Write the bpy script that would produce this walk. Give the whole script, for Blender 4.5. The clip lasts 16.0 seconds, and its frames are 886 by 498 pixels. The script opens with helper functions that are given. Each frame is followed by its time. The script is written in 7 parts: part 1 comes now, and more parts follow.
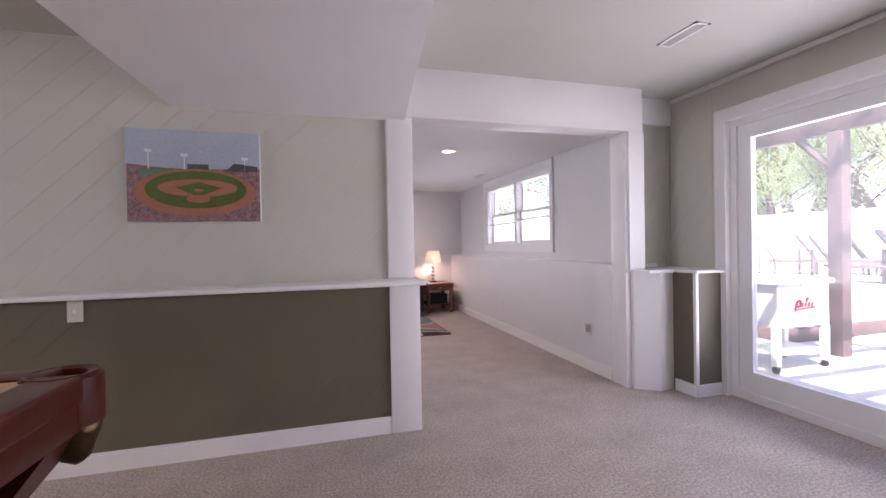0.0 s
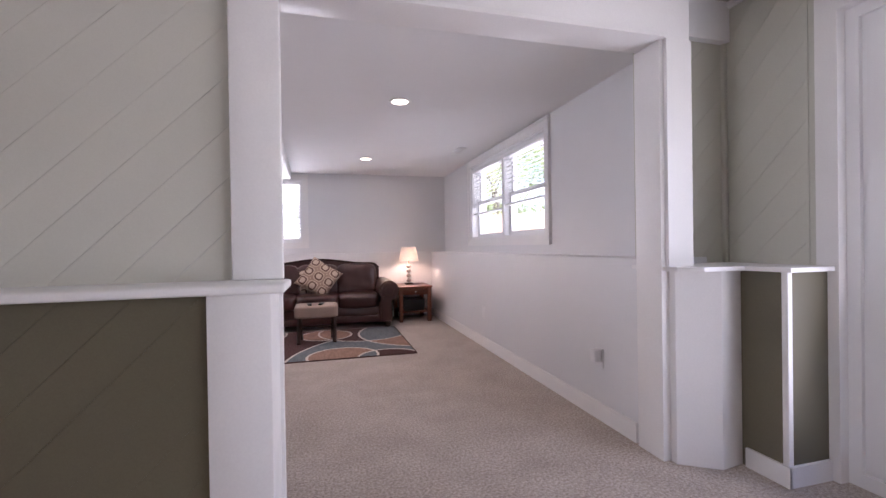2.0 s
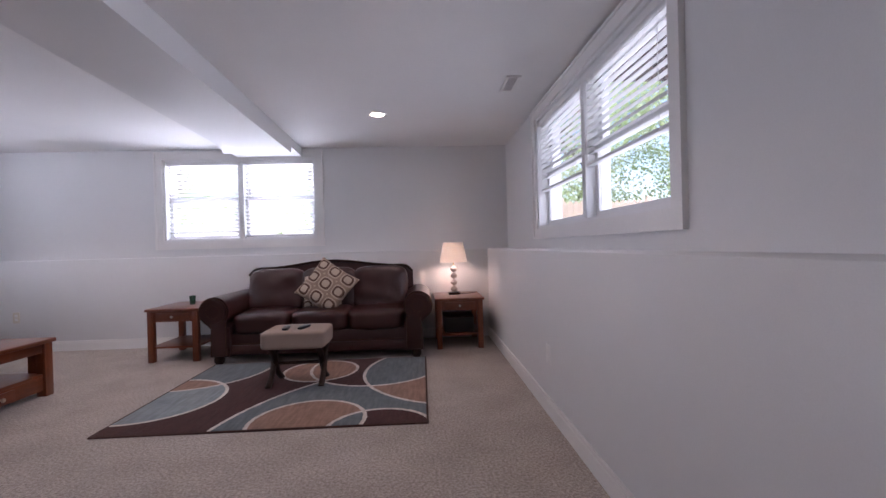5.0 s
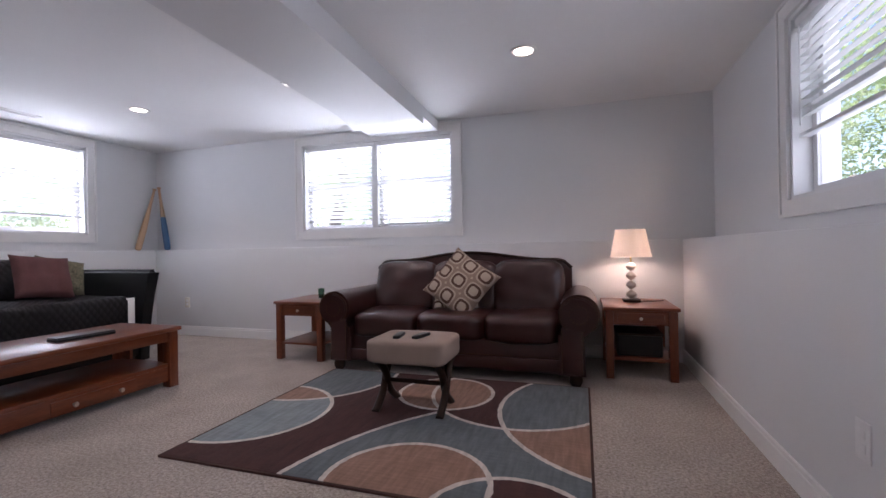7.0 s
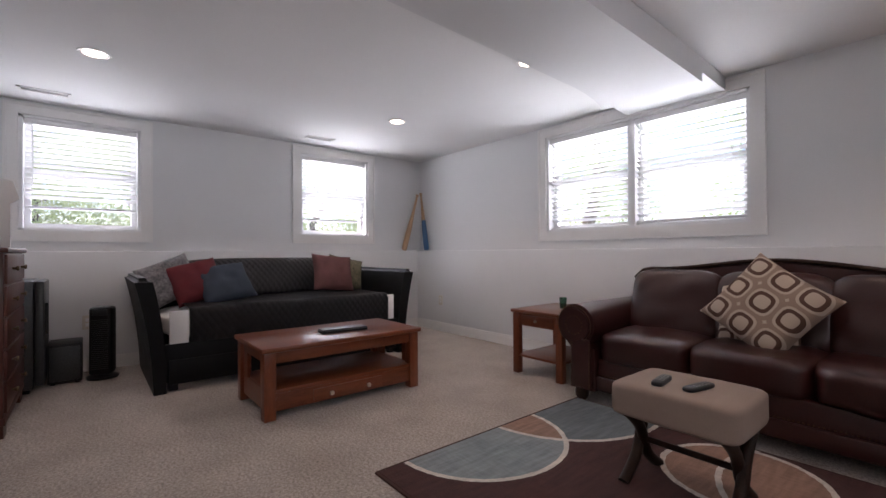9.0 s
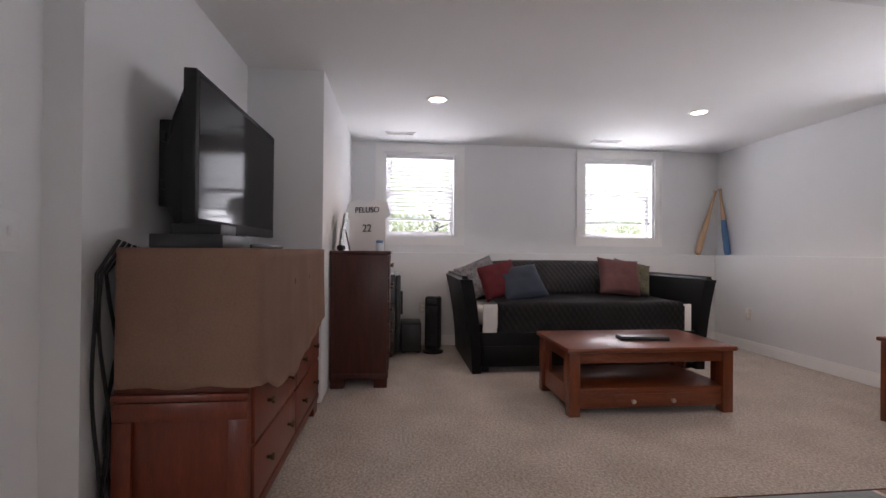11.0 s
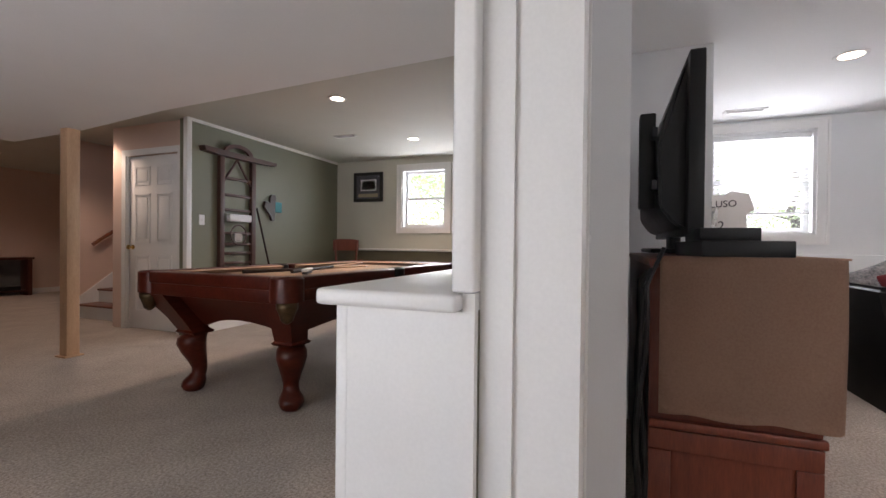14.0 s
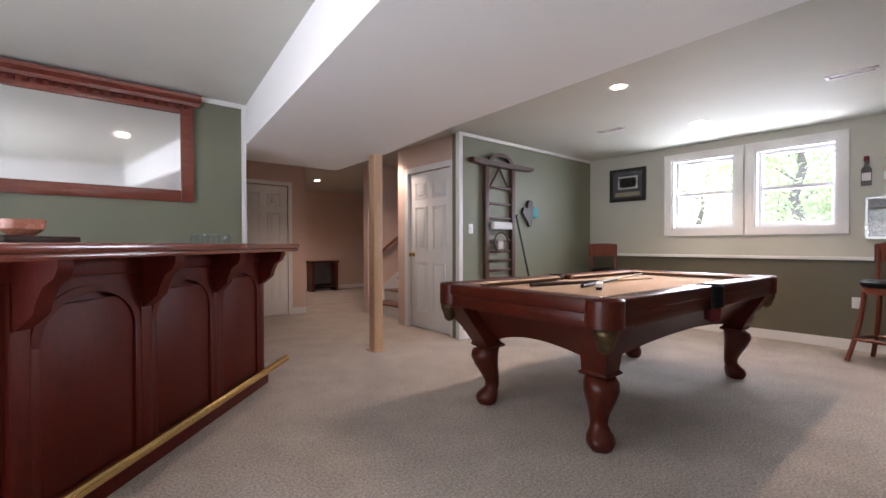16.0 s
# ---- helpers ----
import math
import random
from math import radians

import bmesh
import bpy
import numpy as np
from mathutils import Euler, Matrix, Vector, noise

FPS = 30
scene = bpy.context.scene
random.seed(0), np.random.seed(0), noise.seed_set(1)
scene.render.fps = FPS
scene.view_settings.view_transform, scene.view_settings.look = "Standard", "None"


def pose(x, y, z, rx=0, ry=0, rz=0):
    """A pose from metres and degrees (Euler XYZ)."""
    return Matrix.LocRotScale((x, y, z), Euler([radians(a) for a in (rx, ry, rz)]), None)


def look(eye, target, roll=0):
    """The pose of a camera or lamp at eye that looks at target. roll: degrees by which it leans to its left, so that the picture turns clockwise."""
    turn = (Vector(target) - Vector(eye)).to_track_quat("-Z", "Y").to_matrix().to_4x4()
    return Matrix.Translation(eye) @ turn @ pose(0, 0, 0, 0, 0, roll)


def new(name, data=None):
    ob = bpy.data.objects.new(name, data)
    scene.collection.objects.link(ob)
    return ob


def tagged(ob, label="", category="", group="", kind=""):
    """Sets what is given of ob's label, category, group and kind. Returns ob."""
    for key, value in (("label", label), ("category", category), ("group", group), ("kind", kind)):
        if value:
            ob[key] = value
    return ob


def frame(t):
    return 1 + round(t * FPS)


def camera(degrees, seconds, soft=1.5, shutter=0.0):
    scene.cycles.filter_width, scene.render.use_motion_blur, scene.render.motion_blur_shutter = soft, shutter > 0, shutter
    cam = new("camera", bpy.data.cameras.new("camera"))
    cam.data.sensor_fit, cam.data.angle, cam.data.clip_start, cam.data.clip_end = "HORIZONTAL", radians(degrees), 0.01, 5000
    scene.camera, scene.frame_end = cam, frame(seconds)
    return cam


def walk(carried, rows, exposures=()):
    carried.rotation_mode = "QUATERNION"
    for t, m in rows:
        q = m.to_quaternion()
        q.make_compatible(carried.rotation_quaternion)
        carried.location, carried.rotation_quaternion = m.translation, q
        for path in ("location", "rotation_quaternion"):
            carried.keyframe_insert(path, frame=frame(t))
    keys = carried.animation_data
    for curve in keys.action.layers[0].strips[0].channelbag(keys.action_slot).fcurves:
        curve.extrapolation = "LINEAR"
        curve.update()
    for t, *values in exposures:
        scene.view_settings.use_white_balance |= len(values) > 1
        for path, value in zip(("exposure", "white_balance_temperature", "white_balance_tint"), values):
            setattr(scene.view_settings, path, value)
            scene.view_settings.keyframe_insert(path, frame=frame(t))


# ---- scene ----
cam = camera(91.2, 16.0)
PATH = [
    (0, (0.316, 0.282, 1.179), (0.865, 2.205, 1.159), -1.0),
    (0.5, (0.518, 0.582, 1.151), (1.059, 2.507, 1.136), -1.2),
    (1, (0.73, 0.864, 1.141), (1.263, 2.792, 1.128), -1.1),
    (1.5, (0.947, 1.147, 1.125), (1.469, 3.078, 1.111), -1.1),
    (2, (1.105, 1.462, 1.068), (1.624, 3.394, 1.055), -0.9),
    (2.5, (1.28, 1.752, 1.02), (1.788, 3.687, 1.018), -1.0),
    (3, (1.468, 2.035, 1.017), (1.958, 3.974, 1.006), -1.2),
    (5.5, (2.016, 3.449, 1.03), (1.941, 5.447, 1.019), -1.5),
    (6, (2.047, 3.673, 1.023), (1.785, 5.656, 1.018), -1.4),
    (6.5, (1.99, 3.951, 0.95), (1.556, 5.903, 0.952), -1.2),
    (7, (1.936, 4.221, 0.931), (1.324, 6.125, 0.936), -1.0),
    (7.5, (1.868, 4.444, 0.916), (1.016, 6.254, 0.924), -0.9),
    (8, (1.768, 4.642, 0.918), (0.669, 6.313, 0.932), -0.8),
    (8.5, (1.722, 4.735, 0.942), (0.42, 6.253, 0.958), -0.6),
    (9, (1.714, 4.753, 0.963), (0.165, 6.019, 0.978), -0.3),
    (9.5, (1.696, 4.723, 0.979), (-0.061, 5.677, 0.989), -0.2),
    (10, (1.682, 4.65, 1.008), (-0.201, 5.326, 1.017), 0.1),
    (12.5, (1.74, 4.075, 0.995), (-0.236, 3.768, 1.004), 0.7),
    (13, (1.716, 3.885, 1.011), (-0.231, 3.43, 1.017), 0.7),
    (13.5, (1.688, 3.689, 1.029), (-0.217, 3.079, 1.027), 0.6),
    (14, (1.614, 3.451, 1.03), (-0.255, 2.737, 1.013), 0.6),
    (14.5, (1.495, 3.203, 1.038), (-0.317, 2.357, 1.029), 0.4),
    (15, (1.486, 3.018, 1.034), (-0.196, 1.936, 1.017), 0.2),
    (15.5, (1.512, 2.957, 1.041), (0.031, 1.612, 1.033), -0.1),
    (16, (1.581, 2.828, 1.102), (0.281, 1.308, 1.082), -0.1),
]
EXPOSURES = [
    (0.0, 1.94, 6400, 34), (1.5, 1.92, 6400, 33), (2.5, 1.84, 6300, 31), (3.0, 1.72, 6300, 31), (4.2, 1.45, 6200, 30), (5.5, 1.23, 6000, 30), (8.0, 1.22, 6200, 24),
    (10.0, 0.99, 6700, 24), (12.5, 1.73, 6600, 23), (13.5, 1.74, 6500, 21), (14.5, 1.74, 6800, 20), (15.2, 2.13, 6500, 20), (16.0, 2.38, 6250, 20),
]
walk(cam, [(t, look(eye, target, roll)) for t, eye, target, roll in PATH], EXPOSURES)

# ---------------------------------------------------------------- world and light
SUN_DIR = Vector((0.25, 0.45, -0.86))
world = bpy.data.worlds.new("sky_world")
scene.world = world
world.use_nodes = True
wn = world.node_tree
sky = wn.nodes.new("ShaderNodeTexSky")
sky.sky_type = "NISHITA"
sky.sun_disc = False
sky.sun_elevation = radians(59)
sky.sun_rotation = radians(209)
wn.nodes["Background"].inputs[1].default_value = 0.15
wn.links.new(sky.outputs[0], wn.nodes["Background"].inputs[0])
sun = new("sun", bpy.data.lights.new("sun", "SUN"))
sun.data.energy, sun.data.angle, sun.data.color = 5.0, radians(0.5), (1.0, 0.95, 0.87)
sun.rotation_euler = SUN_DIR.to_track_quat("-Z", "Y").to_euler()


def area_lamp(name, eye, target, sx, sy, power, colour=(1, 1, 1)):
    d = bpy.data.lights.new(name, "AREA")
    d.shape, d.size, d.size_y, d.energy, d.color, d.spread = "RECTANGLE", sx, sy, power, colour, radians(170)
    ob = new(name, d)
    ob.matrix_world = look(eye, target)
    return ob


DAY = (0.88, 0.95, 1.0)
area_lamp("window_daylight", (-0.08, 8.47, 1.62), (-0.07, 0, 0.9), 1.7, 0.92, 25, DAY)
area_lamp("window_daylight", (3.18, 5.92, 1.62), (0, 5.92, 1.5), 1.95, 0.92, 5.5, DAY)
area_lamp("window_daylight", (-3.26, 4.715, 1.62), (0, 4.715, 1.4), 0.85, 0.92, 12, DAY)
area_lamp("window_daylight", (-3.26, 7.0, 1.62), (0, 7.0, 1.4), 0.82, 0.92, 14, DAY)
area_lamp("window_daylight", (-5.12, 1.21, 1.72), (0, 1.21, 0.6), 1.8, 0.95, 32, DAY)
area_lamp("window_daylight", (3.42, 1.32, 1.1), (0, 1.32, 2.2), 2.8, 1.7, 12, DAY)


# ---------------------------------------------------------------- mesh helpers
def box(bm, x0, x1, y0, y1, z0, z1):
    v = [bm.verts.new(p) for p in ((x0, y0, z0), (x1, y0, z0), (x1, y1, z0), (x0, y1, z0), (x0, y0, z1), (x1, y0, z1), (x1, y1, z1), (x0, y1, z1))]
    for f in ((3, 2, 1, 0), (4, 5, 6, 7), (0, 1, 5, 4), (1, 2, 6, 5), (2, 3, 7, 6), (3, 0, 4, 7)):
        bm.faces.new([v[i] for i in f])
    return v


def bx(x0, x1, y0, y1, z0, z1, bevel=0.0, seg=2):
    """A new bmesh with one box, its edges rounded."""
    bm = bmesh.new()
    box(bm, x0, x1, y0, y1, z0, z1)
    if bevel:
        bmesh.ops.bevel(bm, geom=bm.edges[:], offset=bevel, segments=seg, affect="EDGES", profile=0.5)
    return bm


def rod(bm, p0, p1, r0, r1=None, seg=12, caps=True):
    """A round bar from p0 to p1."""
    r1 = r0 if r1 is None else r1
    p0, p1 = Vector(p0), Vector(p1)
    q = (p1 - p0).to_track_quat("Z", "Y")
    a, b = [], []
    for i in range(seg):
        c = Vector((math.cos(2 * math.pi * i / seg), math.sin(2 * math.pi * i / seg), 0))
        a.append(bm.verts.new(p0 + q @ (c * r0)))
        b.append(bm.verts.new(p1 + q @ (c * r1)))
    for i in range(seg):
        j = (i + 1) % seg
        bm.faces.new((a[i], a[j], b[j], b[i]))
    if caps:
        bm.faces.new(a[::-1])
        bm.faces.new(b)
    return bm


def tube(bm, pts, radii, seg=10):
    """One bent round bar through the points."""
    pts = [Vector(q) for q in pts]
    if not isinstance(radii, (list, tuple)):
        radii = [radii] * len(pts)
    rings = []
    for i, (q, r) in enumerate(zip(pts, radii)):
        way = (pts[min(i + 1, len(pts) - 1)] - pts[max(i - 1, 0)]).normalized()
        side = way.orthogonal() if i == 0 else (side - way * side.dot(way))
        side.normalize()
        other = way.cross(side)
        rings.append([bm.verts.new(q + (side * math.cos(2 * math.pi * k / seg) + other * math.sin(2 * math.pi * k / seg)) * r) for k in range(seg)])
    for a, b in zip(rings, rings[1:]):
        for k in range(seg):
            bm.faces.new((a[k], a[(k + 1) % seg], b[(k + 1) % seg], b[k]))
    bm.faces.new(rings[0][::-1])
    bm.faces.new(rings[-1])
    return bm


def lathe(bm, profile, cx=0, cy=0, seg=20, squash=1.0):
    """Turned shape: profile of (radius, height) from the bottom up."""
    rings = []
    for r, z in profile:
        rings.append([bm.verts.new((cx + r * math.cos(2 * math.pi * i / seg), cy + squash * r * math.sin(2 * math.pi * i / seg), z)) for i in range(seg)])
    for a, b in zip(rings, rings[1:]):
        for i in range(seg):
            j = (i + 1) % seg
            bm.faces.new((a[i], a[j], b[j], b[i]))
    bm.faces.new(rings[0][::-1])
    bm.faces.new(rings[-1])
    return bm


def prism(bm, outline, d0, d1, axis="y"):
    """Extrudes an outline of (a, z) pairs along y (or x, or an (x, y) outline along z)."""
    def put(a, b, d):
        return {"y": (a, d, b), "x": (d, a, b), "z": (a, b, d)}[axis]
    f = [bm.verts.new(put(a, b, d0)) for a, b in outline]
    g = [bm.verts.new(put(a, b, d1)) for a, b in outline]
    n = len(f)
    bm.faces.new(f)
    bm.faces.new(g[::-1])
    for i in range(n):
        j = (i + 1) % n
        bm.faces.new((f[i], g[i], g[j], f[j]))
    bmesh.ops.recalc_face_normals(bm, faces=bm.faces[:])
    return bm


def cushion(w, d, h, puff=0.6, n=10, seed=1, wrinkle=0.0):
    """A soft block, w x d x h, centred on x and y, standing on z = 0."""
    bm = bmesh.new()
    bmesh.ops.create_cube(bm, size=2)
    bmesh.ops.subdivide_edges(bm, edges=bm.edges[:], cuts=n, use_grid_fill=True)
    for v in bm.verts:
        x, y, z = v.co
        e = 6 - 4 * puff
        k = (abs(x) ** e + abs(y) ** e + abs(z) ** e) ** (1 / e)
        p = Vector((x, y, z)) / k
        edge = 1 - max(abs(x), abs(y)) ** 3
        p.z *= 0.62 + 0.38 * edge if puff > 0.8 else 1
        if wrinkle:
            p += Vector((0, 0, 1)) * wrinkle * noise.noise(Vector((x * 2.3, y * 2.3, z + seed * 7.7)))
            p += Vector((0, 0, 1)) * wrinkle * 0.4 * noise.noise(Vector((x * 6.3, y * 3.3, z + seed * 3.7)))
        v.co = (p.x * w / 2, p.y * d / 2, (p.z + 1) * h / 2)
    return bm


def mesh_of(name, bm, mat, smooth=0.7):
    me = bpy.data.meshes.new(name)
    bm.normal_update()
    bm.to_mesh(me)
    bm.free()
    me.materials.append(mat)
    if smooth:
        me.shade_smooth()
        me.set_sharp_from_angle(angle=smooth)
    return me


def part(name, bm, mat, parent=None, label="", at=None, smooth=0.7):
    """Links a bmesh (or a ready mesh) as one object under a thing or part."""
    me = bm if isinstance(bm, bpy.types.Mesh) else mesh_of(name, bm, mat, smooth)
    ob = new(name, me)
    if parent is not None:
        ob.parent = parent
    if at is not None:
        ob.matrix_basis = at
    if label:
        ob["label"] = label
    return ob


def thing(name, label, category, at=None, group=""):
    ob = new(name)
    ob.empty_display_size = 0.1
    if at is not None:
        ob.matrix_basis = at
    return tagged(ob, label, category, group)


def built(name, bm, mat, label, category, kind="structure", smooth=0.5):
    return tagged(part(name, bm, mat, smooth=smooth), label, category, "", kind)


# ---------------------------------------------------------------- materials
def material(name):
    m = bpy.data.materials.new(name)
    m.use_nodes = True
    return m, m.node_tree, m.node_tree.nodes["Principled BSDF"]


def surface(name, c1, c2, rough=0.6, scale=8.0, fine=120.0, bump=0.1, stretch=(1, 1, 1), metal=0.0, dist=0.004, mottled=1.0, coat=0.0):
    """Two-scale variation between two colours, with a fine relief."""
    m, t, p = material(name)
    co = t.nodes.new("ShaderNodeTexCoord")
    mp = t.nodes.new("ShaderNodeMapping")
    mp.inputs["Scale"].default_value = stretch
    t.links.new(co.outputs["Object"], mp.inputs[0])
    n1 = t.nodes.new("ShaderNodeTexNoise")
    n1.inputs["Scale"].default_value = scale
    n1.inputs["Detail"].default_value = 4
    n2 = t.nodes.new("ShaderNodeTexNoise")
    n2.inputs["Scale"].default_value = fine
    n2.inputs["Detail"].default_value = 3
    for n in (n1, n2):
        t.links.new(mp.outputs[0], n.inputs["Vector"])
    mix = t.nodes.new("ShaderNodeMath")
    mix.operation = "MULTIPLY_ADD"
    t.links.new(n1.outputs[0], mix.inputs[0])
    mix.inputs[1].default_value = 0.5 * mottled
    half = t.nodes.new("ShaderNodeMath")
    half.operation = "MULTIPLY"
    t.links.new(n2.outputs[0], half.inputs[0])
    half.inputs[1].default_value = 0.5
    t.links.new(half.outputs[0], mix.inputs[2])
    ramp = t.nodes.new("ShaderNodeValToRGB")
    ramp.color_ramp.elements[0].position, ramp.color_ramp.elements[1].position = 0.3, 0.7
    ramp.color_ramp.elements[0].color, ramp.color_ramp.elements[1].color = (*c1, 1), (*c2, 1)
    t.links.new(mix.outputs[0], ramp.inputs[0])
    t.links.new(ramp.outputs[0], p.inputs["Base Color"])
    b = t.nodes.new("ShaderNodeBump")
    b.inputs["Strength"].default_value, b.inputs["Distance"].default_value = bump, dist
    t.links.new(mix.outputs[0], b.inputs["Height"])
    t.links.new(b.outputs[0], p.inputs["Normal"])
    rr = t.nodes.new("ShaderNodeMapRange")
    rr.inputs[3].default_value, rr.inputs[4].default_value = max(0.03, rough - 0.08), min(1, rough + 0.08)
    t.links.new(n1.outputs[0], rr.inputs[0])
    t.links.new(rr.outputs[0], p.inputs["Roughness"])
    p.inputs["Metallic"].default_value = metal
    p.inputs["Coat Weight"].default_value = coat
    p.inputs["Coat Roughness"].default_value = 0.2
    return m


def carpet_material():
    m, t, p = material("carpet")
    co = t.nodes.new("ShaderNodeTexCoord")
    tuft = t.nodes.new("ShaderNodeTexVoronoi")
    tuft.inputs["Scale"].default_value = 230
    fleck = t.nodes.new("ShaderNodeTexNoise")
    fleck.inputs["Scale"].default_value, fleck.inputs["Detail"].default_value = 78, 10
    fleck.inputs["Roughness"].default_value = 0.78
    wear = t.nodes.new("ShaderNodeTexNoise")
    wear.inputs["Scale"].default_value, wear.inputs["Detail"].default_value = 3.5, 9
    for n in (tuft, fleck, wear):
        t.links.new(co.outputs["Object"], n.inputs["Vector"])
    r1 = t.nodes.new("ShaderNodeValToRGB")
    r1.color_ramp.elements[0].position, r1.color_ramp.elements[1].position = 0.37, 0.63
    r1.color_ramp.elements[0].color, r1.color_ramp.elements[1].color = (0.20, 0.162, 0.135, 1), (0.66, 0.585, 0.515, 1)
    t.links.new(fleck.outputs[0], r1.inputs[0])
    r2 = t.nodes.new("ShaderNodeValToRGB")
    r2.color_ramp.elements[0].position, r2.color_ramp.elements[1].position = 0.3, 0.7
    r2.color_ramp.elements[0].color, r2.color_ramp.elements[1].color = (0.80, 0.78, 0.76, 1), (1, 1, 1, 1)
    t.links.new(wear.outputs[0], r2.inputs[0])
    mx = t.nodes.new("ShaderNodeMix")
    mx.data_type, mx.blend_type = "RGBA", "MULTIPLY"
    mx.inputs[0].default_value = 1
    t.links.new(r1.outputs[0], mx.inputs[6])
    t.links.new(r2.outputs[0], mx.inputs[7])
    t.links.new(mx.outputs[2], p.inputs["Base Color"])
    b = t.nodes.new("ShaderNodeBump")
    b.inputs["Strength"].default_value, b.inputs["Distance"].default_value = 0.30, 0.005
    add = t.nodes.new("ShaderNodeMath")
    t.links.new(fleck.outputs[0], add.inputs[0])
    t.links.new(tuft.outputs[0], add.inputs[1])
    t.links.new(add.outputs[0], b.inputs["Height"])
    t.links.new(b.outputs[0], p.inputs["Normal"])
    p.inputs["Roughness"].default_value = 0.95
    p.inputs["Sheen Weight"].default_value = 0.15
    return m


def wood_material(name, dark, light, along=(1, 12, 12), rough=0.32, coat=0.35, scale=3.0):
    m = surface(name, dark, light, rough, scale, scale * 7, 0.12, along, 0, 0.002, 1.0, coat)
    return m


def glass_material(name, tint=(1, 1, 1), rough=0.0, veil=0.0):
    m = bpy.data.materials.new(name)
    m.use_nodes = True
    t = m.node_tree
    t.nodes.remove(t.nodes["Principled BSDF"])
    tr, gl, lw, pw, ma, mx = (t.nodes.new(k) for k in ("ShaderNodeBsdfTransparent", "ShaderNodeBsdfGlossy", "ShaderNodeLayerWeight", "ShaderNodeMath", "ShaderNodeMath", "ShaderNodeMixShader"))
    tr.inputs[0].default_value = (*tint, 1)
    gl.inputs["Roughness"].default_value = rough
    lw.inputs[0].default_value = 0.5
    pw.operation, ma.operation = "POWER", "MULTIPLY_ADD"
    pw.inputs[1].default_value = 5.0
    ma.inputs[1].default_value, ma.inputs[2].default_value = 0.6, 0.03
    t.links.new(lw.outputs["Facing"], pw.inputs[0])
    t.links.new(pw.outputs[0], ma.inputs[0])
    t.links.new(ma.outputs[0], mx.inputs[0])
    t.links.new(tr.outputs[0], mx.inputs[1])
    t.links.new(gl.outputs[0], mx.inputs[2])
    # Whitish haze mixed into the glass imitates glare from the bright outdoors.
    haze, muted = t.nodes.new("ShaderNodeBsdfTranslucent"), t.nodes.new("ShaderNodeMixShader")
    muted.inputs[0].default_value = veil
    t.links.new(mx.outputs[0], muted.inputs[1])
    t.links.new(haze.outputs[0], muted.inputs[2])
    t.links.new(muted.outputs[0], t.nodes["Material Output"].inputs[0])
    return m


def glow_material(name, colour, strength):
    m, t, p = material(name)
    p.inputs["Base Color"].default_value = (*colour, 1)
    p.inputs["Emission Color"].default_value = (*colour, 1)
    p.inputs["Emission Strength"].default_value = strength
    return m


def thin_material(name, colour, amount=0.4, rough=0.6):
    """Cloth, paper or plastic that lets some light through."""
    m, t, p = material(name)
    n = t.nodes.new("ShaderNodeTexNoise")
    n.inputs["Scale"].default_value = 60
    rp = t.nodes.new("ShaderNodeValToRGB")
    rp.color_ramp.elements[0].color = (*[c * 0.92 for c in colour], 1)
    rp.color_ramp.elements[1].color = (*colour, 1)
    t.links.new(n.outputs[0], rp.inputs[0])
    t.links.new(rp.outputs[0], p.inputs["Base Color"])
    p.inputs["Roughness"].default_value = rough
    tl, mx = t.nodes.new("ShaderNodeBsdfTranslucent"), t.nodes.new("ShaderNodeMixShader")
    t.links.new(rp.outputs[0], tl.inputs[0])
    mx.inputs[0].default_value = amount
    t.links.new(p.outputs[0], mx.inputs[1])
    t.links.new(tl.outputs[0], mx.inputs[2])
    t.links.new(mx.outputs[0], t.nodes["Material Output"].inputs[0])
    return m


CARPET = carpet_material()
PAINT_F = surface("pale_grey_paint", (0.70, 0.705, 0.71), (0.75, 0.755, 0.76), 0.6, 1.5, 220, 0.04)
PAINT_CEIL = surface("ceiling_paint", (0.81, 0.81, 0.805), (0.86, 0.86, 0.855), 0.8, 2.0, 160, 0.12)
# Ceiling paint copy with the games room's shade and bounce tint in its colour.
PAINT_CEIL_SHADED = surface("shaded_ceiling_paint", (0.51, 0.505, 0.45), (0.57, 0.565, 0.505), 0.8, 2.0, 160, 0.12)
PAINT_TRIM = surface("white_trim_paint", (0.77, 0.76, 0.745), (0.83, 0.82, 0.805), 0.38, 3, 140, 0.03)
PAINT_SAGE = surface("pale_sage_paint", (0.545, 0.54, 0.465), (0.60, 0.595, 0.52), 0.55, 2, 200, 0.05)
PAINT_OLIVE = surface("olive_paint", (0.122, 0.108, 0.068), (0.152, 0.135, 0.088), 0.5, 2, 200, 0.05)
PAINT_GREEN = surface("sage_green_paint", (0.165, 0.17, 0.115), (0.20, 0.205, 0.145), 0.55, 2, 200, 0.05)
PAINT_PEACH = surface("peach_paint", (0.64, 0.475, 0.40), (0.70, 0.525, 0.445), 0.6, 2, 200, 0.05)
# Panes carry a small share of painted glare, more in the patio door.
GLASS = glass_material("window_glass", veil=0.011)
DOOR_GLASS = glass_material("patio_door_glass", veil=0.06)
BLIND = thin_material("blind_slat_plastic", (0.76, 0.76, 0.75), 0.34, 0.45)
BULB = glow_material("lit_lamp", (1.0, 0.84, 0.66), 5.0)
CHROME = surface("brushed_steel", (0.55, 0.54, 0.52), (0.7, 0.69, 0.67), 0.28, 20, 300, 0.05, metal=1.0)
BLACK = surface("black_plastic", (0.010, 0.010, 0.011), (0.02, 0.02, 0.021), 0.4, 12, 300, 0.05)
